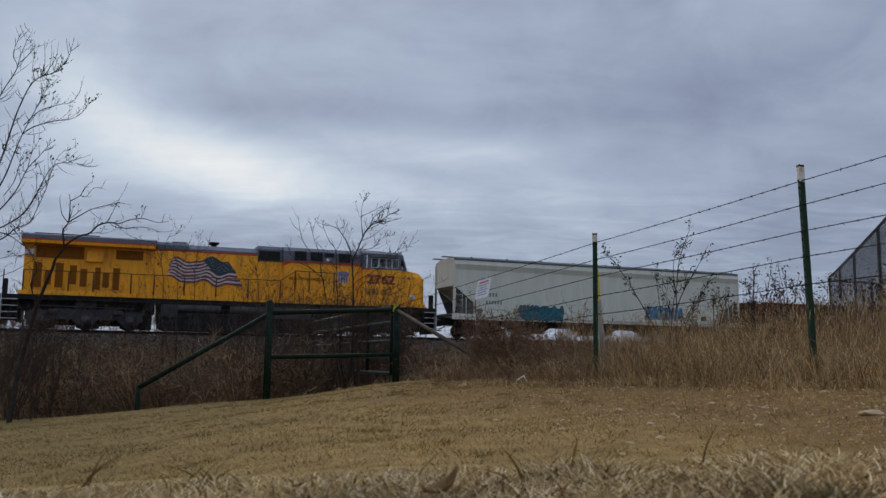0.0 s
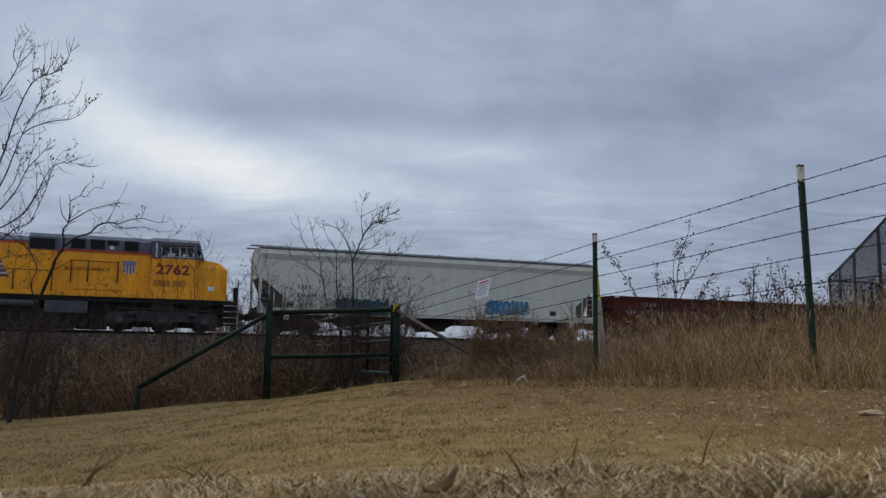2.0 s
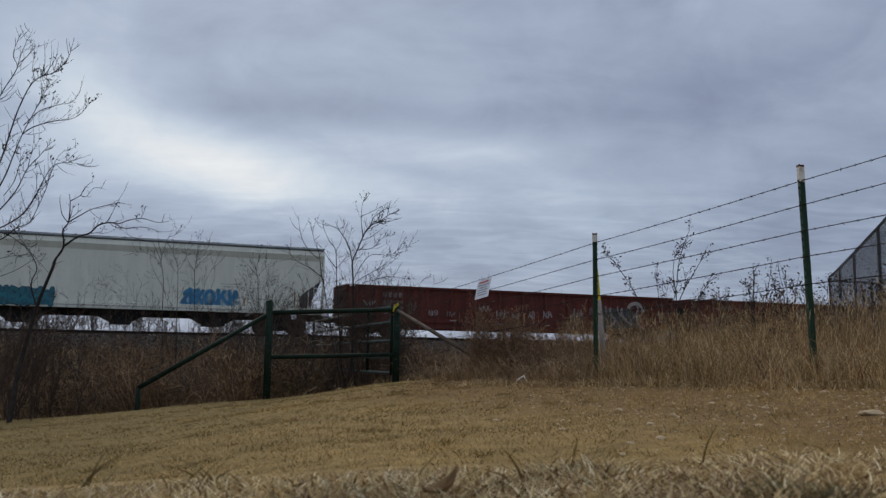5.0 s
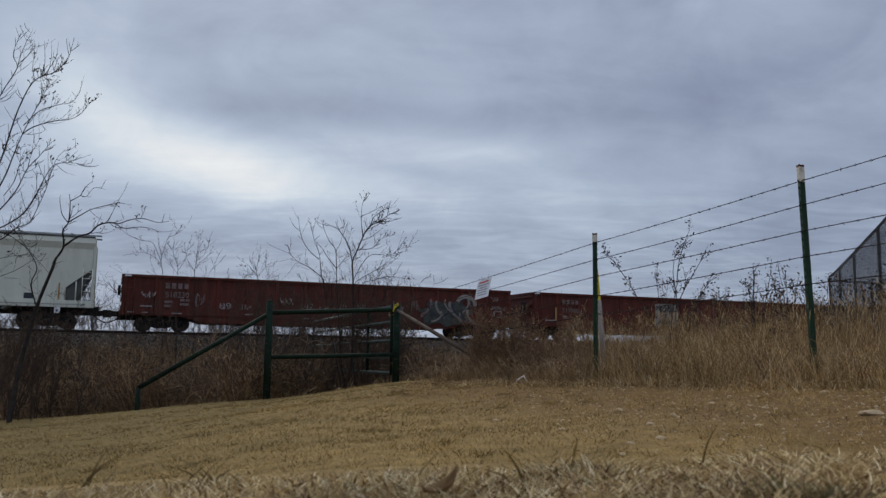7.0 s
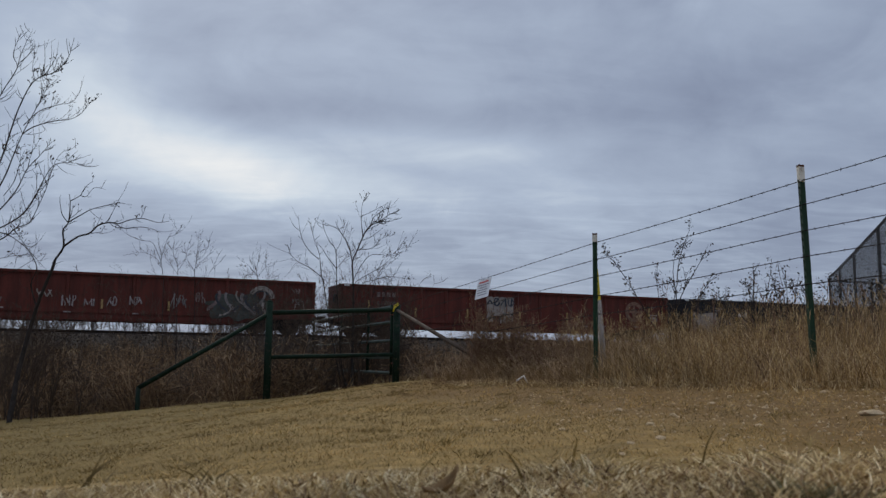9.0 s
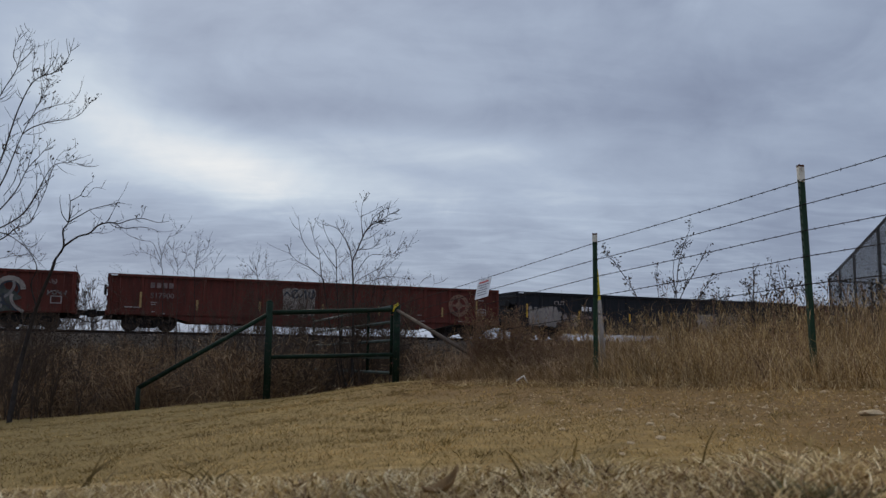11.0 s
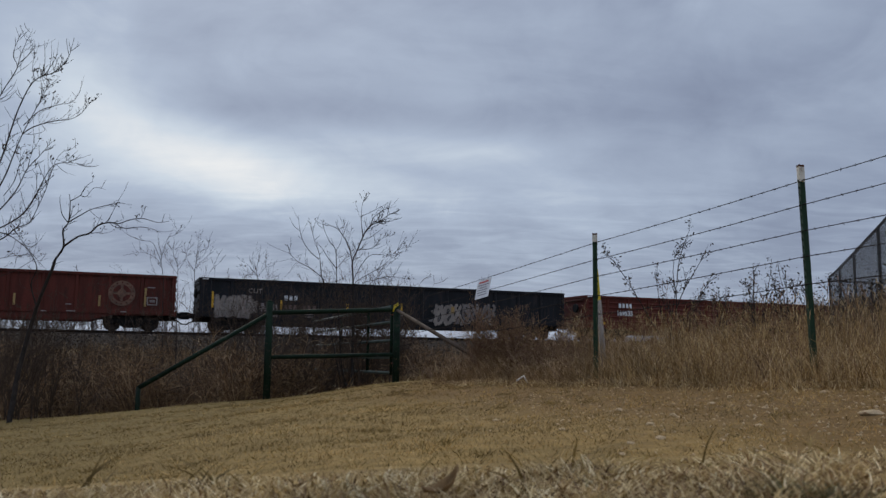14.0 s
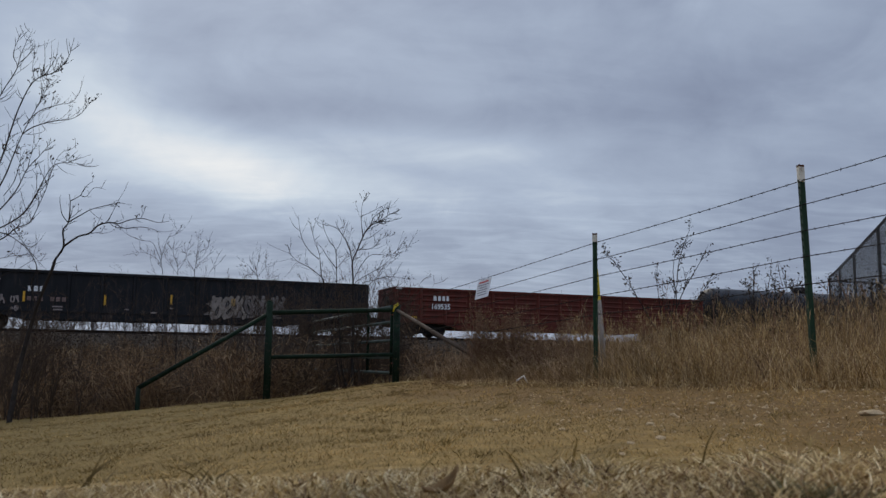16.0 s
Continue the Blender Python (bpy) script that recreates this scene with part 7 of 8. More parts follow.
def build_trees():
    # bare tree at the field's low side; its limbs reach in from the trunk
    upper = [(0.016, ((0.03, 1.2), (0.59, 1.99), (0.98, 2.76), (1.12, 3.11), (1.25, 3.47), (1.4, 3.82), (1.62, 3.96), (1.76, 4.17), (1.82, 4.49))),
             (0.006, ((1.4, 3.82), (1.35, 4.02), (1.35, 4.24))), (0.006, ((1.46, 3.86), (1.49, 4.09), (1.44, 4.42))), (0.006, ((1.52, 3.92), (1.59, 4.1), (1.63, 4.24))),
             (0.013, ((0.03, 1.9), (0.53, 2.68), (0.87, 3.42), (1.0, 3.66), (1.16, 3.98), (1.09, 4.18), (1.14, 4.5))), (0.007, ((1.16, 3.98), (1.2, 4.26), (1.28, 4.58))), (0.006, ((1.19, 4.07), (1.29, 4.21), (1.31, 4.38))),
             (0.015, ((0.02, 1.1), (0.6, 1.84), (1.0, 2.47), (1.15, 2.77), (1.3, 3.08), (1.44, 3.37), (1.54, 3.64), (1.59, 3.84)))]
    middle = [(0.010, ((1.3, 3.08), (1.45, 3.17), (1.72, 3.26), (1.91, 3.3), (2.04, 3.41), (2.11, 3.63))), (0.008, ((1.31, 3.19), (1.51, 3.39), (1.73, 3.49), (1.9, 3.55), (1.98, 3.73))),
              (0.015, ((0.02, 1.0), (0.61, 1.69), (1.03, 2.14), (1.21, 2.35), (1.37, 2.61), (1.55, 2.78), (1.71, 2.97))), (0.006, ((1.38, 2.63), (1.44, 2.83), (1.56, 3.03))), (0.006, ((1.02, 2.27), (1.18, 2.47), (1.28, 2.75), (1.34, 2.86)))]
    lower = [(0.014, ((0.01, 0.9), (0.62, 1.62), (1.05, 1.86), (1.31, 2.03), (1.48, 2.24), (1.61, 2.46), (1.75, 2.65), (1.94, 2.69), (2.13, 2.67))), (0.007, ((1.49, 2.22), (1.55, 2.36), (1.69, 2.48), (1.78, 2.73), (1.89, 2.87))),
             (0.014, ((0.01, 0.8), (0.63, 1.45), (1.06, 1.7), (1.2, 1.83), (1.39, 1.9), (1.49, 2.05), (1.65, 2.35), (1.72, 2.59))), (0.007, ((1.21, 1.83), (1.27, 1.91), (1.23, 2.06))),
             (0.010, ((0.6, 1.84), (1.06, 1.76), (1.29, 1.63), (1.46, 1.48), (1.69, 1.24))), (0.006, ((0.9, 1.36), (1.08, 1.43), (1.27, 1.47), (1.43, 1.48))), (0.006, ((0.9, 1.1), (1.23, 1.25), (1.41, 1.37), (1.61, 1.49)))]
    g = on_ground(-6.92, 11.0)
    limbed_tree("bare_tree", "bare grey-brown tree with a few dead leaves", (-6.92, 11.0, g), (0.075, 0.035, ((0.0, g - 0.2), (0.0, g + 1.0), (0.02, 1.2), (0.03, 2.0))),
                [(r * 0.85, line) for r, line in upper + middle + lower], 21, twigs=9.5, length=0.22, more=2, leaf=95, leaf_size=0.026, clusters=9, least=0.0022)
    # leaning sapling beside it
    g = on_ground(-6.22, 12.6)
    forks = [(0.018, ((0.41, 1.56), (0.52, 1.76), (0.49, 2.01), (0.55, 2.14), (0.54, 2.42), (0.51, 2.58))), (0.008, ((0.53, 2.47), (0.66, 2.57), (0.74, 2.73), (0.83, 2.81))), (0.006, ((0.66, 2.57), (0.75, 2.56), (0.85, 2.7), (1.02, 2.68))),
             (0.010, ((0.55, 2.14), (0.72, 2.27), (0.85, 2.36), (1.06, 2.43), (1.23, 2.47), (1.44, 2.44))),
             (0.016, ((0.52, 1.76), (0.71, 1.92), (0.86, 1.98), (0.97, 2.11), (1.12, 2.16), (1.26, 2.15), (1.43, 2.21), (1.63, 2.23), (1.85, 2.17), (2.05, 2.18))),
             (0.008, ((1.21, 2.15), (1.34, 2.08), (1.6, 2.1), (1.81, 2.06), (1.93, 2.0))), (0.006, ((0.86, 1.98), (0.94, 1.99), (1.01, 1.99))), (0.008, ((0.54, 2.14), (0.45, 2.26), (0.39, 2.48), (0.39, 2.57))), (0.009, ((0.3, 1.3), (0.37, 1.42), (0.43, 1.5), (0.53, 1.54))),
             (0.012, ((0.11, 0.85), (0.02, 1.2), (0.12, 1.45), (-0.05, 1.75), (-0.3, 2.05)))]
    limbed_tree("sapling", "thin leaning bare sapling with arching side branch", (-6.22, 12.6, g), (0.040, 0.019, ((-0.12, g - 0.2), (-0.10, -0.5), (-0.09, -0.12), (-0.02, 0.38), (0.11, 0.85), (0.36, 1.4), (0.41, 1.56))),
                forks, 26, twigs=7.5, length=0.19, more=2, leaf=34, leaf_size=0.022, clusters=5, least=0.0024)
    # many-stemmed small tree behind the gate
    g = on_ground(-1.75, 16.2)
    right = [(0.022, ((0.03, 0.49), (0.01, 1.57), (-0.01, 1.95), (0.08, 2.18), (0.22, 2.5), (0.33, 2.66), (0.52, 2.77), (0.7, 2.91), (0.89, 3.01))), (0.009, ((0.19, 2.48), (0.16, 2.74), (0.16, 3.01), (0.2, 3.2))), (0.007, ((0.16, 2.86), (0.32, 2.93), (0.47, 3.02), (0.67, 3.15))), (0.007, ((0.34, 2.67), (0.4, 2.84), (0.6, 3.0), (0.83, 3.09))),
             (0.013, ((-0.01, 1.95), (-0.07, 2.23), (-0.2, 2.48), (-0.32, 2.62), (-0.51, 2.71), (-0.75, 2.86))), (0.007, ((-0.2, 2.48), (-0.15, 2.62), (-0.09, 2.77))), (0.007, ((-0.28, 2.59), (-0.17, 2.7), (-0.22, 2.84))), (0.009, ((0.1, 2.2), (0.39, 2.24), (0.54, 2.4), (0.71, 2.5)))]
    low_right = [(0.010, ((0.02, 1.5), (0.03, 1.66), (0.23, 1.99), (0.4, 2.11), (0.72, 2.1), (0.89, 2.21), (1.11, 2.28))), (0.009, ((0.01, 1.35), (0.05, 1.57), (0.33, 1.74), (0.61, 1.91), (0.83, 2.11), (0.97, 2.17))), (0.008, ((0.02, 1.1), (0.16, 1.52), (0.45, 1.63), (0.73, 1.69), (1.0, 1.65), (1.25, 1.64))),
                 (0.010, ((0.05, 0.2), (0.4, 0.8), (0.62, 1.3), (0.7, 1.6))), (0.009, ((0.3, 0.6), (0.55, 0.7), (0.9, 1.1))), (0.009, ((0.02, 0.9), (0.35, 1.2), (0.5, 1.75)))]
    left = [(0.013, ((-0.10, -0.4), (-0.19, 0.05), (-0.26, 0.92), (-0.3, 1.57), (-0.33, 2.17), (-0.44, 2.34), (-0.53, 2.51), (-0.62, 2.75))), (0.006, ((-0.33, 2.17), (-0.24, 2.34), (-0.21, 2.52))), (0.006, ((-0.31, 1.83), (-0.18, 1.99), (-0.09, 2.15))),
            (0.012, ((-0.2, -0.3), (-0.33, 0.27), (-0.46, 0.91), (-0.56, 1.51), (-0.62, 1.79), (-0.65, 2.11), (-0.74, 2.34), (-0.8, 2.56), (-0.83, 2.74))), (0.009, ((-0.66, 2.02), (-0.84, 2.17), (-0.99, 2.39), (-1.05, 2.61), (-1.08, 2.85))),
            (0.009, ((-0.56, 1.55), (-0.59, 1.66), (-0.87, 1.87), (-1.09, 1.98), (-1.23, 2.13), (-1.3, 2.31))), (0.008, ((-0.32, 1.85), (-0.49, 2.06), (-0.6, 2.23), (-0.72, 2.34)))]
    limbed_tree("small_tree", "bare many-stemmed small tree behind the gate", (-1.75, 16.2, g), (0.036, 0.024, ((0.05, g - 0.2), (0.05, g + 0.4), (0.03, 0.49))),
                [(r * 0.85, line) for r, line in right + low_right], 31, twigs=11.0, length=0.27, more=3, leaf=190, leaf_size=0.018, clusters=20, least=0.0025)
    limbed_tree("slender_tree", "bare slender stems with few upright shoots", (-1.75, 16.25, g), (0.022, 0.014, ((-0.02, g - 0.2), (-0.06, g + 0.3), (-0.10, -0.4))),
                left, 33, twigs=4.5, length=0.24, more=1, leaf=14, leaf_size=0.016, least=0.0030)
    # thin whips growing high above the ditch
    for x, y, whips, sd in ((-6.8, 20.5, [(0.013, ((0.04, 0.4), (-0.05, 1.87), (-0.15, 2.4), (-0.1, 2.71), (0.01, 2.99), (0.19, 3.06), (0.39, 3.32))), (0.008, ((-0.15, 2.4), (-0.38, 2.85), (-0.64, 2.92), (-0.99, 3.05), (-1.31, 3.32))), (0.007, ((-0.12, 2.25), (-0.18, 2.39), (-0.45, 2.57), (-0.69, 2.61), (-1.03, 2.52)))], 35),
                            (-6.3, 20.7, [(0.011, ((-0.18, 0.4), (-0.28, 2.03), (-0.31, 2.32), (-0.42, 2.6), (-0.42, 2.88))), (0.007, ((-0.3, 2.17), (-0.13, 2.46), (-0.06, 2.74))), (0.007, ((-0.28, 2.1), (-0.47, 2.31), (-0.62, 2.42)))], 36),
                            (-5.8, 20.7, [(0.012, ((-0.27, 0.4), (-0.37, 2.04), (-0.34, 2.32), (-0.29, 2.74), (-0.27, 3.1))), (0.007, ((-0.36, 2.25), (-0.14, 2.46), (0.21, 2.75))), (0.007, ((-0.35, 2.18), (-0.56, 2.46), (-0.64, 2.74))), (0.006, ((-0.34, 2.43), (-0.08, 2.63), (0.01, 2.96)))], 37),
                            (-4.6, 22.0, [(0.012, ((-0.22, 0.4), (-0.25, 2.02), (-0.29, 2.32), (-0.19, 2.95))), (0.007, ((-0.27, 2.17), (-0.52, 2.47), (-0.75, 2.61))), (0.007, ((-0.25, 2.17), (0.0, 2.47), (0.24, 2.56))), (0.006, ((-0.27, 2.32), (-0.42, 2.59), (-0.38, 2.84)))], 38)):
        g = on_ground(x, y)
        foot = whips[0][1][0]
        limbed_tree("whip_shrub", "bare shrub of thin upright whips below the railway", (x, y, g), (0.018, 0.013, ((foot[0] + 0.03, g - 0.2), (foot[0] + 0.02, g + 0.1), foot)), [(r * 0.75, line) for r, line in whips], sd, twigs=6.5, length=0.32, more=3, least=0.0028, leaf=20, leaf_size=0.02, category="shrub")
    # thin shrubs between the field and the track
    for k, (px, py, top, ww, sd) in enumerate(((-2.9, 15.8, 0.6, 0.6, 145), (-1.55, 15.9, 0.9, 0.5, 147), (-2.15, 16.9, 1.5, 0.6, 148), (-1.2, 16.7, 1.5, 0.6, 149), (-1.9, 17.3, 1.9, 0.7, 151), (-2.6, 16.4, 1.4, 0.6, 146), (-3.6, 16.8, 1.3, 0.7, 153), (-0.95, 16.4, 1.2, 0.5, 154), (-1.55, 16.5, 1.7, 0.6, 155), (-2.9, 17.0, 1.6, 0.6, 156), (-6.95, 19.8, 1.9, 0.7, 157), (-6.1, 20.0, 2.1, 0.7, 158), (-5.3, 20.4, 2.1, 0.7, 159), (-4.4, 20.0, 2.1, 0.7, 160), (-3.7, 18.6, 1.8, 0.6, 161), (-6.35, 13.4, 0.75, 0.45, 141), (-6.75, 14.2, 0.9, 0.5, 142), (-5.9, 13.9, 0.3, 0.45, 143), (-6.65, 13.1, 0.7, 0.5, 41), (-6.95, 13.6, 0.9, 0.5, 144), (-6.2, 12.9, 0.35, 0.4, 42), (-7.3, 14.0, 1.0, 0.5, 43), (-7.8, 19.0, 1.5, 0.5, 44), (-3.9, 19.0, 2.1, 0.6, 45), (-4.7, 19.0, 1.95, 0.6, 46), (-3.0, 16.9, 1.5, 0.6, 47), (-0.9, 17.4, 1.4, 0.5, 48), (-1.5, 16.9, 1.5, 0.6, 50), (-2.8, 17.6, 1.4, 0.6, 152))):
        hh = top - on_ground(px, py)
        g = on_ground(px, py)
        rng = random.Random(sd)
        limbs = [((0, 0, 0.1 * j), (rng.uniform(-ww, ww), rng.uniform(-0.3, 0.3), hh * rng.uniform(0.6, 1.0)), 0.009) for j in range(8)]
        tree("bare_shrub", "thin bare brown shrub below the railway bank", (px, py, g), limbs, (0.02, 0, 0.4), 0.012, sd, level=3, kids=4, spread=0.75, up=0.15, shrink=0.46, category="shrub", least=0.0026, bark="twig_bark", leaf=40, leaf_size=0.013)
    for px, py, top, ww, sd in ((-6.45, 13.0, 0.55, 0.5, 171), (-6.95, 13.9, 1.1, 0.6, 174), (-6.6, 14.4, 0.9, 0.6, 175), (-1.15, 17.6, 1.3, 0.6, 176), (-0.85, 16.9, 1.0, 0.5, 177), (-1.6, 18.6, 1.5, 0.7, 178), (-2.1, 19.8, 1.7, 0.7, 179), (-3.1, 18.4, 1.2, 0.7, 180)):
        g = on_ground(px, py)
        rng = random.Random(sd)
        limbs = [((0, 0, 0.06 * j), (rng.uniform(-ww, ww), rng.uniform(-0.3, 0.3), (top - g) * rng.uniform(0.35, 1.0)), 0.010) for j in range(9)]
        tree("thicket_shrub", "dense dark bare shrub in the ditch below the railway", (px, py, g), limbs, (0.02, 0, 0.3), 0.014, sd, level=3, kids=5, spread=0.85, up=0.1, shrink=0.45, category="shrub", least=0.0028, bark="twig_bark")
    # a big dark branching weed, then smaller pale ones, behind the wire fence
    g = on_ground(2.6, 9.6)
    tree("branching_weed", "tall dark branching dead weed with clustered seed leaves", (2.6, 9.6, g),
         [((0, 0, 0.1), (0.09, 0, 1.06 - g), 0.009), ((0.09, 0, 1.04 - g), (0.28, 0.1, 1.70 - g), 0.006), ((-0.02, 0, 0.3), (-0.46, 0.1, 1.11 - g), 0.008), ((-0.46, 0.1, 1.10 - g), (-0.72, 0.1, 1.44 - g), 0.005), ((0.06, 0, 0.6), (0.05, -0.2, 1.45 - g), 0.006), ((0.08, 0, 0.75), (0.43, -0.1, 1.50 - g), 0.006), ((0.02, 0, 0.2), (0.50, 0.1, 1.10 - g), 0.007), ((0, 0, 0.25), (-0.20, -0.2, 1.20 - g), 0.006), ((0.0, 0, 0.2), (0.35, -0.2, 0.95 - g), 0.006)],
         (0.0, 0, 0.3), 0.014, 251, level=2, kids=5, least=0.0026, leaf=560, leaf_size=0.0195, spread=0.36, up=0.25, shrink=0.26, category="weed", stray=0.03)
    for px, py, top, ww, sd in ((3.22, 8.7, 1.17, 0.22, 252), (2.95, 8.8, 1.0, 0.2, 253), (3.55, 8.6, 1.2, 0.25, 254), (3.8, 8.2, 1.0, 0.3, 255), (4.1, 8.0, 1.05, 0.3, 256), (4.9, 9.2, 1.1, 0.3, 257), (4.6, 8.7, 1.05, 0.3, 258), (5.3, 9.5, 1.1, 0.35, 259)):
        g = on_ground(px, py)
        rng = random.Random(sd)
        limbs = [((0, 0, 0.1), (rng.uniform(-ww, ww), rng.uniform(-0.2, 0.2), (top - g) * rng.uniform(0.75, 1.0)), 0.006) for j in range(5)]
        tree("leafy_weed", "tall dark dead weed with small clustered leaves", (px, py, g), limbs, (0.0, 0, 0.25), 0.010, sd, level=2, kids=5, least=0.0022, leaf=300, leaf_size=0.0155, spread=0.36, up=0.3, shrink=0.24, category="weed", stray=0.03)
    for k, (px, py, hh, ww, sd) in enumerate(((2.9, 9.9, 1.0, 0.40, 53), (3.25, 9.2, 0.75, 0.3, 54), (3.55, 8.8, 0.72, 0.3, 55), (3.25, 8.0, 0.85, 0.28, 56), (3.45, 7.9, 0.80, 0.25, 57), (4.1, 9.0, 0.6, 0.3, 58), (3.7, 7.3, 0.80, 0.3, 59), (1.0, 11.0, 0.75, 0.2, 60), (3.05, 8.4, 0.70, 0.35, 61), (3.9, 8.4, 0.65, 0.35, 62), (3.0, 7.6, 0.72, 0.3, 63), (4.3, 8.3, 0.62, 0.35, 64), (3.35, 8.9, 0.72, 0.35, 65), (2.95, 9.1, 0.85, 0.35, 66), (4.0, 7.4, 0.8, 0.3, 67), (3.6, 8.1, 0.68, 0.3, 68))):
        g = on_ground(px, py)
        rng = random.Random(sd)
        limbs = [((0, 0, 0.05), (rng.uniform(-ww, ww), rng.uniform(-0.2, 0.2), hh * rng.uniform(0.65, 1.0)), 0.006) for j in range(4)]
        tree("tall_weed", "tall dead weed stalk with small dark seed leaves", (px, py, g), limbs, (0.0, 0, 0.25), 0.010, sd, level=2, kids=5, least=0.0022, leaf=95, leaf_size=0.0155, spread=0.40, up=0.3, shrink=0.26, category="weed", stray=0.03, bark="dead_stem")


def build_dead_bushes():
    for px, py, top, ww, sd in ((0.45, 11.4, 0.80, 0.22, 211), (0.66, 11.4, 0.90, 0.25, 212), (0.88, 11.3, 0.85, 0.25, 213), (1.28, 11.0, 0.50, 0.3, 214), (1.58, 10.6, 0.52, 0.3, 215), (1.80, 10.2, 0.48, 0.3, 216), (0.80, 11.3, 0.84, 0.30, 111), (1.0, 11.0, 0.70, 0.30, 112), (0.55, 11.6, 0.60, 0.30, 113), (1.25, 10.3, 0.52, 0.35, 114), (1.0, 10.2, 0.42, 0.3, 115), (1.5, 9.9, 0.55, 0.35, 116), (0.95, 11.2, 0.80, 0.3, 117), (1.35, 10.6, 0.66, 0.32, 118), (0.65, 11.8, 0.72, 0.3, 119)):
        g = on_ground(px, py)
        rng = random.Random(sd)
        limbs = [((0, 0, 0.05), (rng.uniform(-ww, ww), rng.uniform(-ww, ww), (top - g) * rng.uniform(0.55, 1.0)), 0.005) for j in range(12)]
        tree("dead_bush", "dense reddish-brown dead bush beside the fence", (px, py, g), limbs, (0.0, 0, 0.2), 0.010, sd, level=2, kids=7, leaf=260, leaf_size=0.011, spread=0.5, up=0.25, shrink=0.34, category="bush", stray=0.03, least=0.0018, bark="dead_stem", foliage=BROWN)


def build_brush():
    """The thicket on the bank: three kinds of twiggy clump set down many times, as one growth."""
    rng = np.random.default_rng(71)
    kinds = []
    for k in range(4):
        w = Wood(3, 0.0036)
        for j in range(9):
            a = rng.uniform(0, 6.28)
            w.grow(rng, np.array([0.05 * math.cos(a), 0.05 * math.sin(a), -0.1]), np.array([0.65 * math.cos(a) * rng.uniform(0.3, 1), 0.65 * math.sin(a) * rng.uniform(0.3, 1), rng.uniform(0.45, 1.2)]), 0.009, 2, 6, 0.13, 0.9, 0.05, 0.35, 0.5)
        kinds.append((np.concatenate(w.V), np.concatenate(w.F)))
    n = 2100
    y = 15.2 + 22 * rng.random(n) ** 1.1
    x = (rng.random(n) * 2 - 1) * 0.60 * y
    lat = (x - TRACK.x) * ACROSS.x + (y - TRACK.y) * ACROSS.y
    edge = y - (14.9 + 0.2 * np.minimum(x, 0.5))
    keep = (lat < -3.6) & (edge > 0.5) & ~((x > -2.6) & (x < -0.5) & (y < 18.0)) & ~((x > -0.9) & (y < 20.0) & (rng.random(n) < 0.25)) & (rng.random(n) < np.where(patchy(x, y, 0.42, 23) > 0.44, 0.45, 1.0))
    x, y, lat = x[keep], y[keep], lat[keep]
    dry = rng.random(len(x)) < np.clip(-0.25 + 0.7 * patchy(x, y, 0.5, 13) + 0.6 * smooth(-4.0, 0.0, x), 0, 1)
    for nm, sel, mat, lab in (("brush", ~dry, TWIG, "tangled bare brown brush covering the railway bank"), ("dry_brush", dry, DRYBRUSH, "tan dead brush on the railway bank")):
        V, F, off = [], [], 0
        for px, py, l in zip(x[sel], y[sel], lat[sel]):
            v, f = kinds[rng.integers(4)]
            a, s = rng.uniform(0, 6.28), rng.uniform(0.5, 1.25) * (0.5 if l > -6 else 1.0) * (0.8 if px > -0.9 else 1.0)
            c, sn = math.cos(a), math.sin(a)
            q = np.stack([(v[:, 0] * c - v[:, 1] * sn) * s + px, (v[:, 0] * sn + v[:, 1] * c) * s + py, v[:, 2] * s * rng.uniform(0.8, 1.1) + on_ground(px, py)], 1)
            V.append(q), F.append(f + off)
            off += len(v)
        tagged(raw_mesh(nm, np.concatenate(V), np.concatenate(F), mat), lab, "brush", kind="stuff")


def build_canes():
    """Dead canes arching over one another on the bank."""
    rng = np.random.default_rng(73)
    n = 5200
    y = 15.3 + 21 * rng.random(n) ** 1.15
    x = (rng.random(n) * 2 - 1) * 0.60 * y
    lat = (x - TRACK.x) * ACROSS.x + (y - TRACK.y) * ACROSS.y
    keep = (lat < -3.8) & (y - (14.9 + 0.2 * np.minimum(x, 0.5)) > 0.4) & (x < 1.5) & ~((x > -2.3) & (x < -0.5) & (y < 18.5))
    for nm, mat, share, lab in (("canes", TWIG, 0.74, "dark dead canes arching over the railway bank"), ("tan_canes", DRYBRUSH, 1.0, "tan dead canes tangled on the railway bank")):
        w = Wood(3, 0.003)
        sel = keep & (rng.random(n) < share)
        keep = keep & ~sel
        for px, py in zip(x[sel], y[sel]):
            a, long, high = rng.uniform(0, 6.28), rng.uniform(0.25, 1.1), rng.uniform(0.15, 0.85) * (0.6 if py > 28 else 1.0)
            g = on_ground(px, py)
            t = np.linspace(0, 1, 8)
            bow = rng.uniform(0.5, 0.8)
            line = np.stack([px + math.cos(a) * long * t, py + math.sin(a) * long * t, g + high * (np.sin(np.pi * bow * t)) + rng.normal(0, 0.02, 8)], 1)
            w.limb(line, rng.uniform(0.004, 0.007), 0.003)
            for _ in range(3):
                i = rng.integers(2, 7)
                w.limb([line[i], line[i] + rng.normal(0, 0.10, 3), line[i] + rng.normal(0, 0.17, 3) + np.array([0, 0, 0.06])], 0.0035, 0.0022)
        tagged(w.mesh(nm, mat), lab, "brush", kind="stuff")


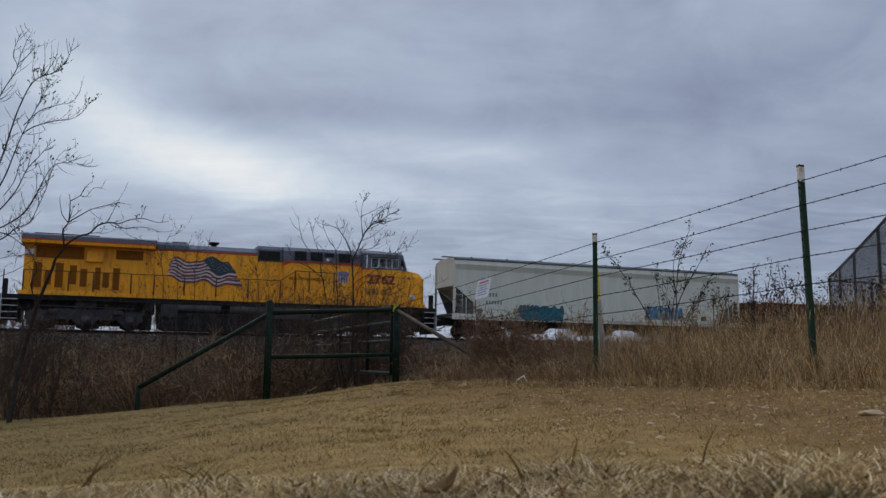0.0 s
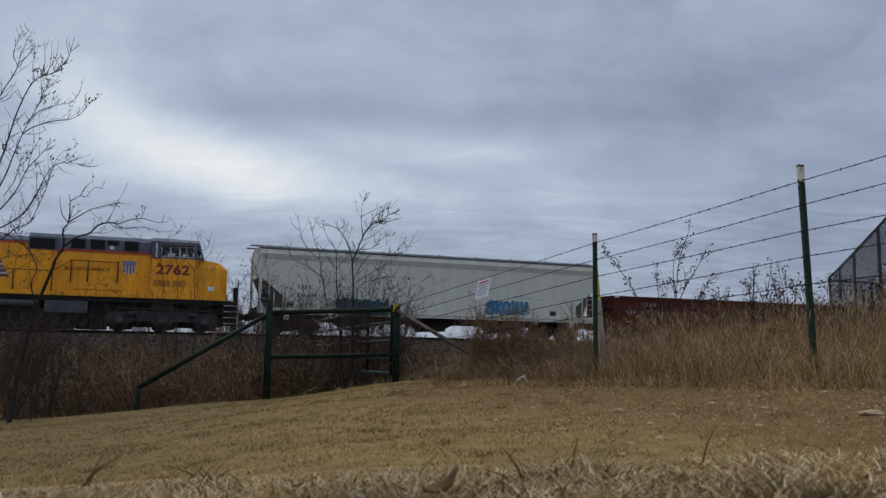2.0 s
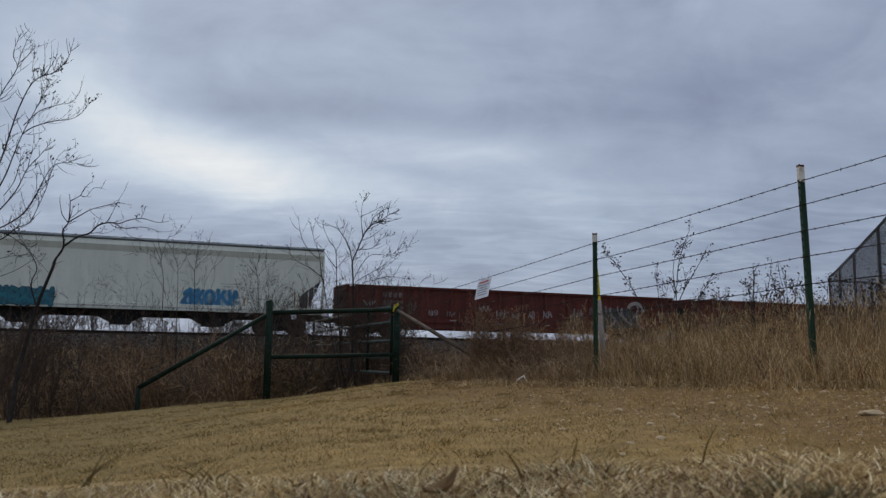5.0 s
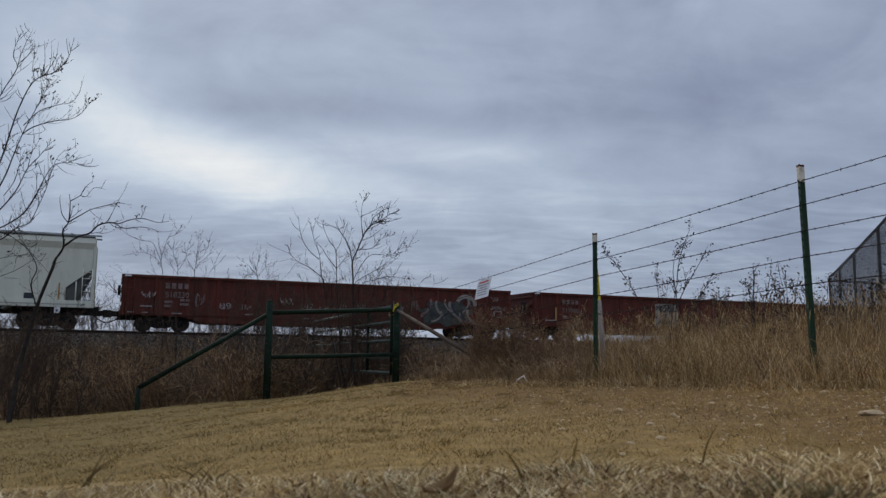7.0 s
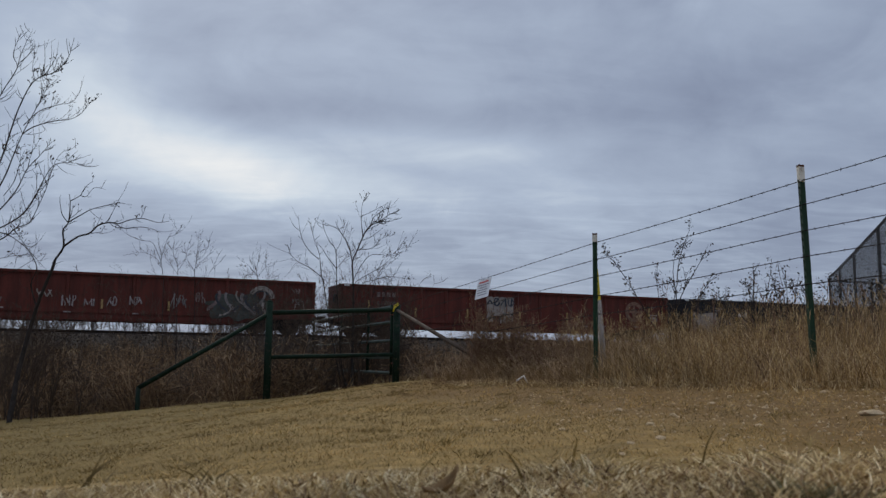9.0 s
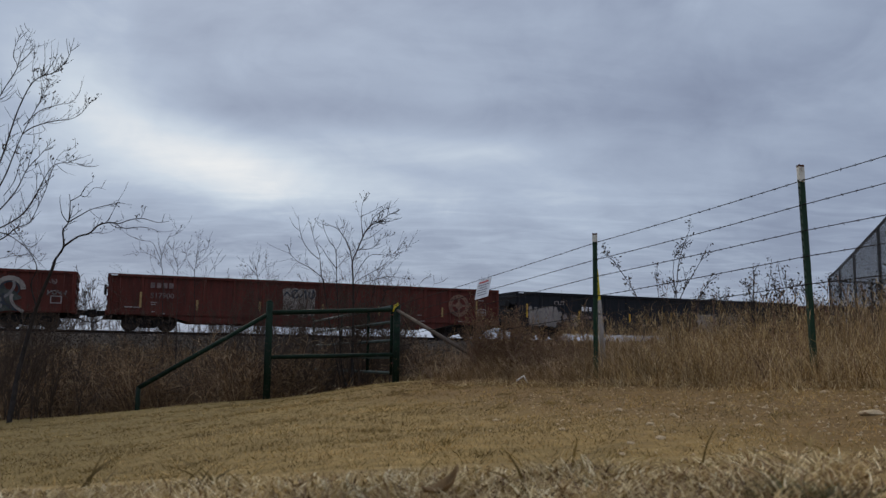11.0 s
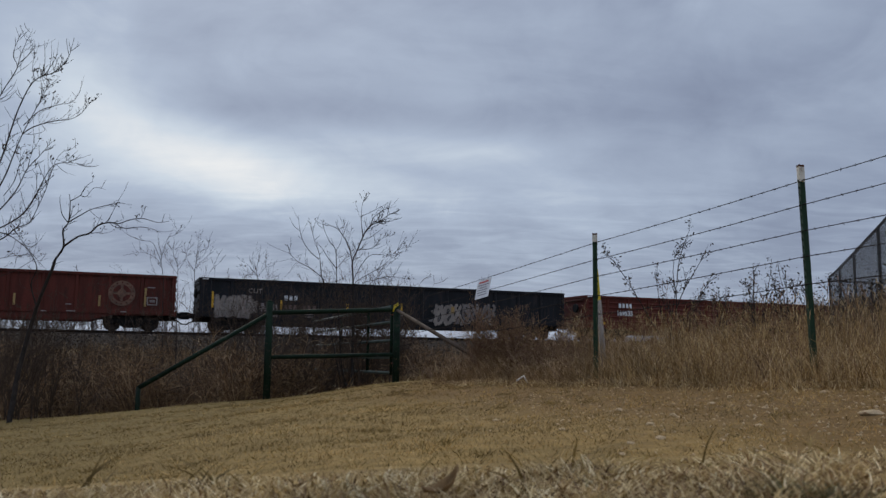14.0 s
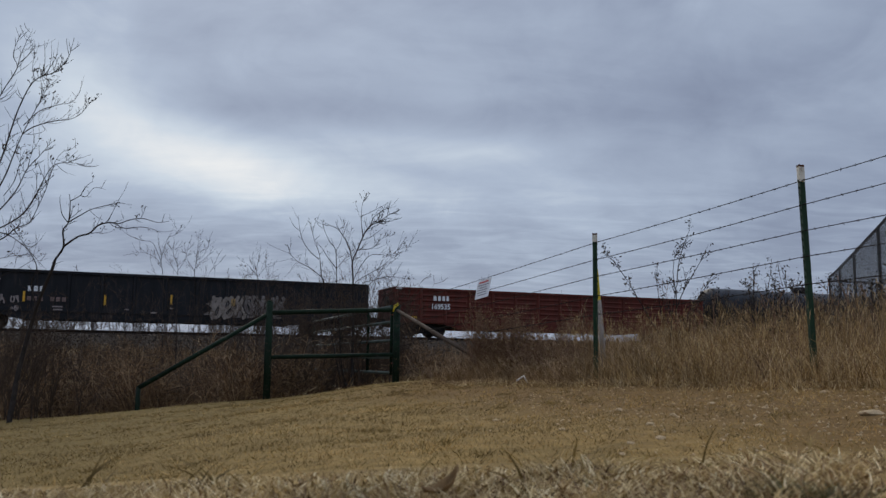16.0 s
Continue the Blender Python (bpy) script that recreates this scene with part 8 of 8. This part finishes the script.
def build_wands():
    """Thin upright wands with side twigs, standing out of the ditch."""
    rng = np.random.default_rng(77)
    w = Wood(3, 0.0028)
    n = 85
    y = rng.uniform(16.5, 22.5, n)
    x = -y * rng.uniform(0.10, 0.52, n)
    # and a thicker stand behind the gate
    x, y = np.concatenate([x, rng.uniform(-2.7, -0.75, 75)]), np.concatenate([y, rng.uniform(16.4, 18.8, 75)])
    for px, py in zip(x, y):
        g = on_ground(px, py)
        high = rng.uniform(0.35, 1.0) * (1.75 - g) + 0.2 * rng.random()
        t = np.linspace(0, 1, 9)
        side, back = rng.normal(0, 0.38), rng.normal(0, 0.15)
        line = np.stack([px + side * t ** 1.6 + np.cumsum(rng.normal(0, 0.035, 9)), py + back * t, g - 0.05 + high * t], 1)
        w.limb(line, rng.uniform(0.005, 0.009), 0.0028)
        for _ in range(rng.integers(5, 12)):
            i = rng.integers(3, 9)
            way = np.array([rng.normal(0, 0.5), rng.normal(0, 0.3), rng.uniform(0.25, 0.9)]) * rng.uniform(0.15, 0.42)
            tip = line[i] + way
            w.limb([line[i], line[i] + way * 0.5 + rng.normal(0, 0.015, 3), tip], 0.0042, 0.0024)
            for _ in range(2):
                q = line[i] + way * rng.uniform(0.4, 0.9)
                w.limb([q, q + rng.normal(0, 0.06, 3) + np.array([0, 0, 0.05])], 0.003, 0.002)
    tagged(w.mesh("upright_twigs", M["twig_bark"]), "thin upright bare twigs standing out of the ditch", "brush", kind="stuff")


def build_far_trees():
    """Bare woods beyond the railway, seen between the cars."""
    rng = np.random.default_rng(91)
    w = Wood(3, 0.022)
    for j in range(44):
        u = rng.uniform(0, 1)
        x, y = -46 + 34 * u + rng.normal(0, 1.5), 62 + 14 * u + rng.normal(0, 3)
        g = on_ground(x, y)
        h = rng.uniform(4.0, 6.2)
        for k in range(4):
            w.grow(rng, (x, y, g - 0.3), (x + rng.normal(0, 1.0), y + rng.normal(0, 0.8), g + h * rng.uniform(0.7, 1.0)), 0.05, 2, 6, 0.08, 0.55, 0.25, 0.3, 0.42)
    ob = w.mesh("far_woods", FARTWIG)
    tagged(ob, "pale bare winter trees beyond the railway", "trees", kind="stuff")


def build_stones():
    rng = random.Random(81)
    bm = B()
    bmesh.ops.create_icosphere(bm, subdivisions=2, radius=1)
    for v in bm.verts:
        d = noise.noise(v.co * 1.3) * 0.35
        v.co *= 1 + d
        v.co.z *= 0.55
    me = mesh_of("stone", bm)
    me.materials.append(M["stone"])
    first = new("stone", me)
    spots = [(2.0, 3.95, 0.044), (0.62, 4.4, 0.020), (1.05, 4.3, 0.022), (1.28, 4.7, 0.024), (0.95, 3.7, 0.024), (0.80, 3.6, 0.018), (1.65, 5.2, 0.028), (1.9, 5.6, 0.022), (1.45, 3.9, 0.02), (0.35, 5.5, 0.022), (1.15, 5.5, 0.026), (2.3, 5.1, 0.03), (0.7, 3.3, 0.016), (1.75, 4.6, 0.018)]
    for i, (x, y, r) in enumerate(spots):
        ob = first if i == 0 else new("stone", me)
        f = 1.5 if i == 0 else 1.0
        ob.matrix_basis = pose(x, y, on_ground(x, y) + r * 0.12, 0, 0, rng.uniform(0, 360) if i else 10) @ Matrix.Diagonal((r * f, r * 0.9, r * rng.uniform(0.7, 1.0) * (0.85 if i == 0 else 1), 1))
        tagged(ob, "pale flat limestone slab lying in the dirt" if i == 0 else "small pale limestone lump on the bare dirt", "stone", "stones in the dirt")
    # gravel too small to count
    g = np.random.default_rng(82)
    n = 3000
    y = 2.6 + 5.5 * g.random(n)
    x = 0.1 + (0.56 * y - 0.1) * g.random(n)
    keep = x + 0.3 * y > 1.5 + 1.3 * g.random(n)
    x, y = x[keep], y[keep]
    s = 0.0025 + 0.0095 * g.random(len(x)) ** 2.2
    oct_v = np.array([(1, 0, 0), (-1, 0, 0), (0, 1, 0), (0, -1, 0), (0, 0, 0.7), (0, 0, -0.7)])
    oct_f = np.array([(0, 2, 4), (2, 1, 4), (1, 3, 4), (3, 0, 4), (2, 0, 5), (1, 2, 5), (3, 1, 5), (0, 3, 5)])
    c = np.stack([x, y, ground_z(x, y) + 0.002], 1)
    V = (c[:, None, :] + oct_v[None] * (s[:, None, None] * g.uniform(0.6, 1.4, (len(x), 6, 1)))).reshape(-1, 3)
    F = (np.arange(len(x))[:, None, None] * 6 + oct_f[None]).reshape(-1, 3)
    tagged(raw_mesh("gravel", V, F, M["stone"]), "pale gravel scattered on bare dirt", "gravel", kind="stuff")


def build_dead_leaf():
    """A curled brown leaf lying among the tufts by the lens."""
    n, m = 9, 5
    V = []
    for i in range(n):
        t = i / (n - 1)
        half = 0.0065 * math.sin(math.pi * min(1, 0.08 + 0.92 * t)) ** 0.7
        for j in range(m):
            u = j / (m - 1) * 2 - 1
            V.append((0.036 * (t - 0.5), half * u, 0.006 * abs(u) ** 1.5 + 0.010 * (t - 0.45) ** 2 * 4 + 0.0012 * math.sin(9 * t + 3 * u)))
    F = [(i * m + j, (i + 1) * m + j, (i + 1) * m + j + 1, i * m + j + 1) for i in range(n - 1) for j in range(m - 1)]
    ob = raw_mesh("dead_leaf", V, F, paint("brown_dead_leaf", (0.20, 0.118, 0.052), 0.8, vary=0.3, scale=60, spec=0.15), True)
    thick = ob.modifiers.new("thickness", "SOLIDIFY")
    thick.thickness = 0.0006
    x, y = 0.004, 0.745
    ob.matrix_basis = pose(x, y, on_ground(x, y) + 0.016, 12, -24, 20)
    tagged(ob, "curled brown dead leaf lying on pale grass", "leaf")


def build_scrap():
    ob = new("scrap", mesh_of("scrap", tube(tube(B(), (-0.035, 0, 0.035), (0.05, 0.01, 0.095), 0.010, 0.008, 6), (0.05, 0.01, 0.085), (0.085, -0.02, 0.01), 0.006, 0.004, 6)))
    ob.data.materials.append(M["post_top"])
    x, y = 0.86, 9.35
    ob.matrix_basis = pose(x, y, on_ground(x, y) + 0.02)
    tagged(ob, "bent off-white plastic scrap caught in dead weeds", "litter")


build_scrap()
build_dead_leaf()
build_grass()
build_trees()
build_dead_bushes()
build_brush()
build_canes()
build_wands()
build_far_trees()
build_stones()


def motions():
    """The train rolls from the picture's right to its left and gathers a little speed."""
    def gone(t):
        return 5.3735 * t + 0.02138 * t * t
    d = Vector((ALONG.x, ALONG.y, GRADE))
    for c, s0 in CARS:
        turn = c.matrix_basis.to_3x3().to_4x4()
        walk(c, [(t, Matrix.Translation(Vector((TRACK.x, TRACK.y, RAIL_Z)) + d * (s0 - gone(t))) @ turn) for t in (0.5 * i for i in range(33))])
    for w, x, r in WHEELS:
        walk(w, [(i / 10, pose(x, 0, r, 0, -math.degrees(gone(i / 10) / r), 0)) for i in range(161)])


motions()
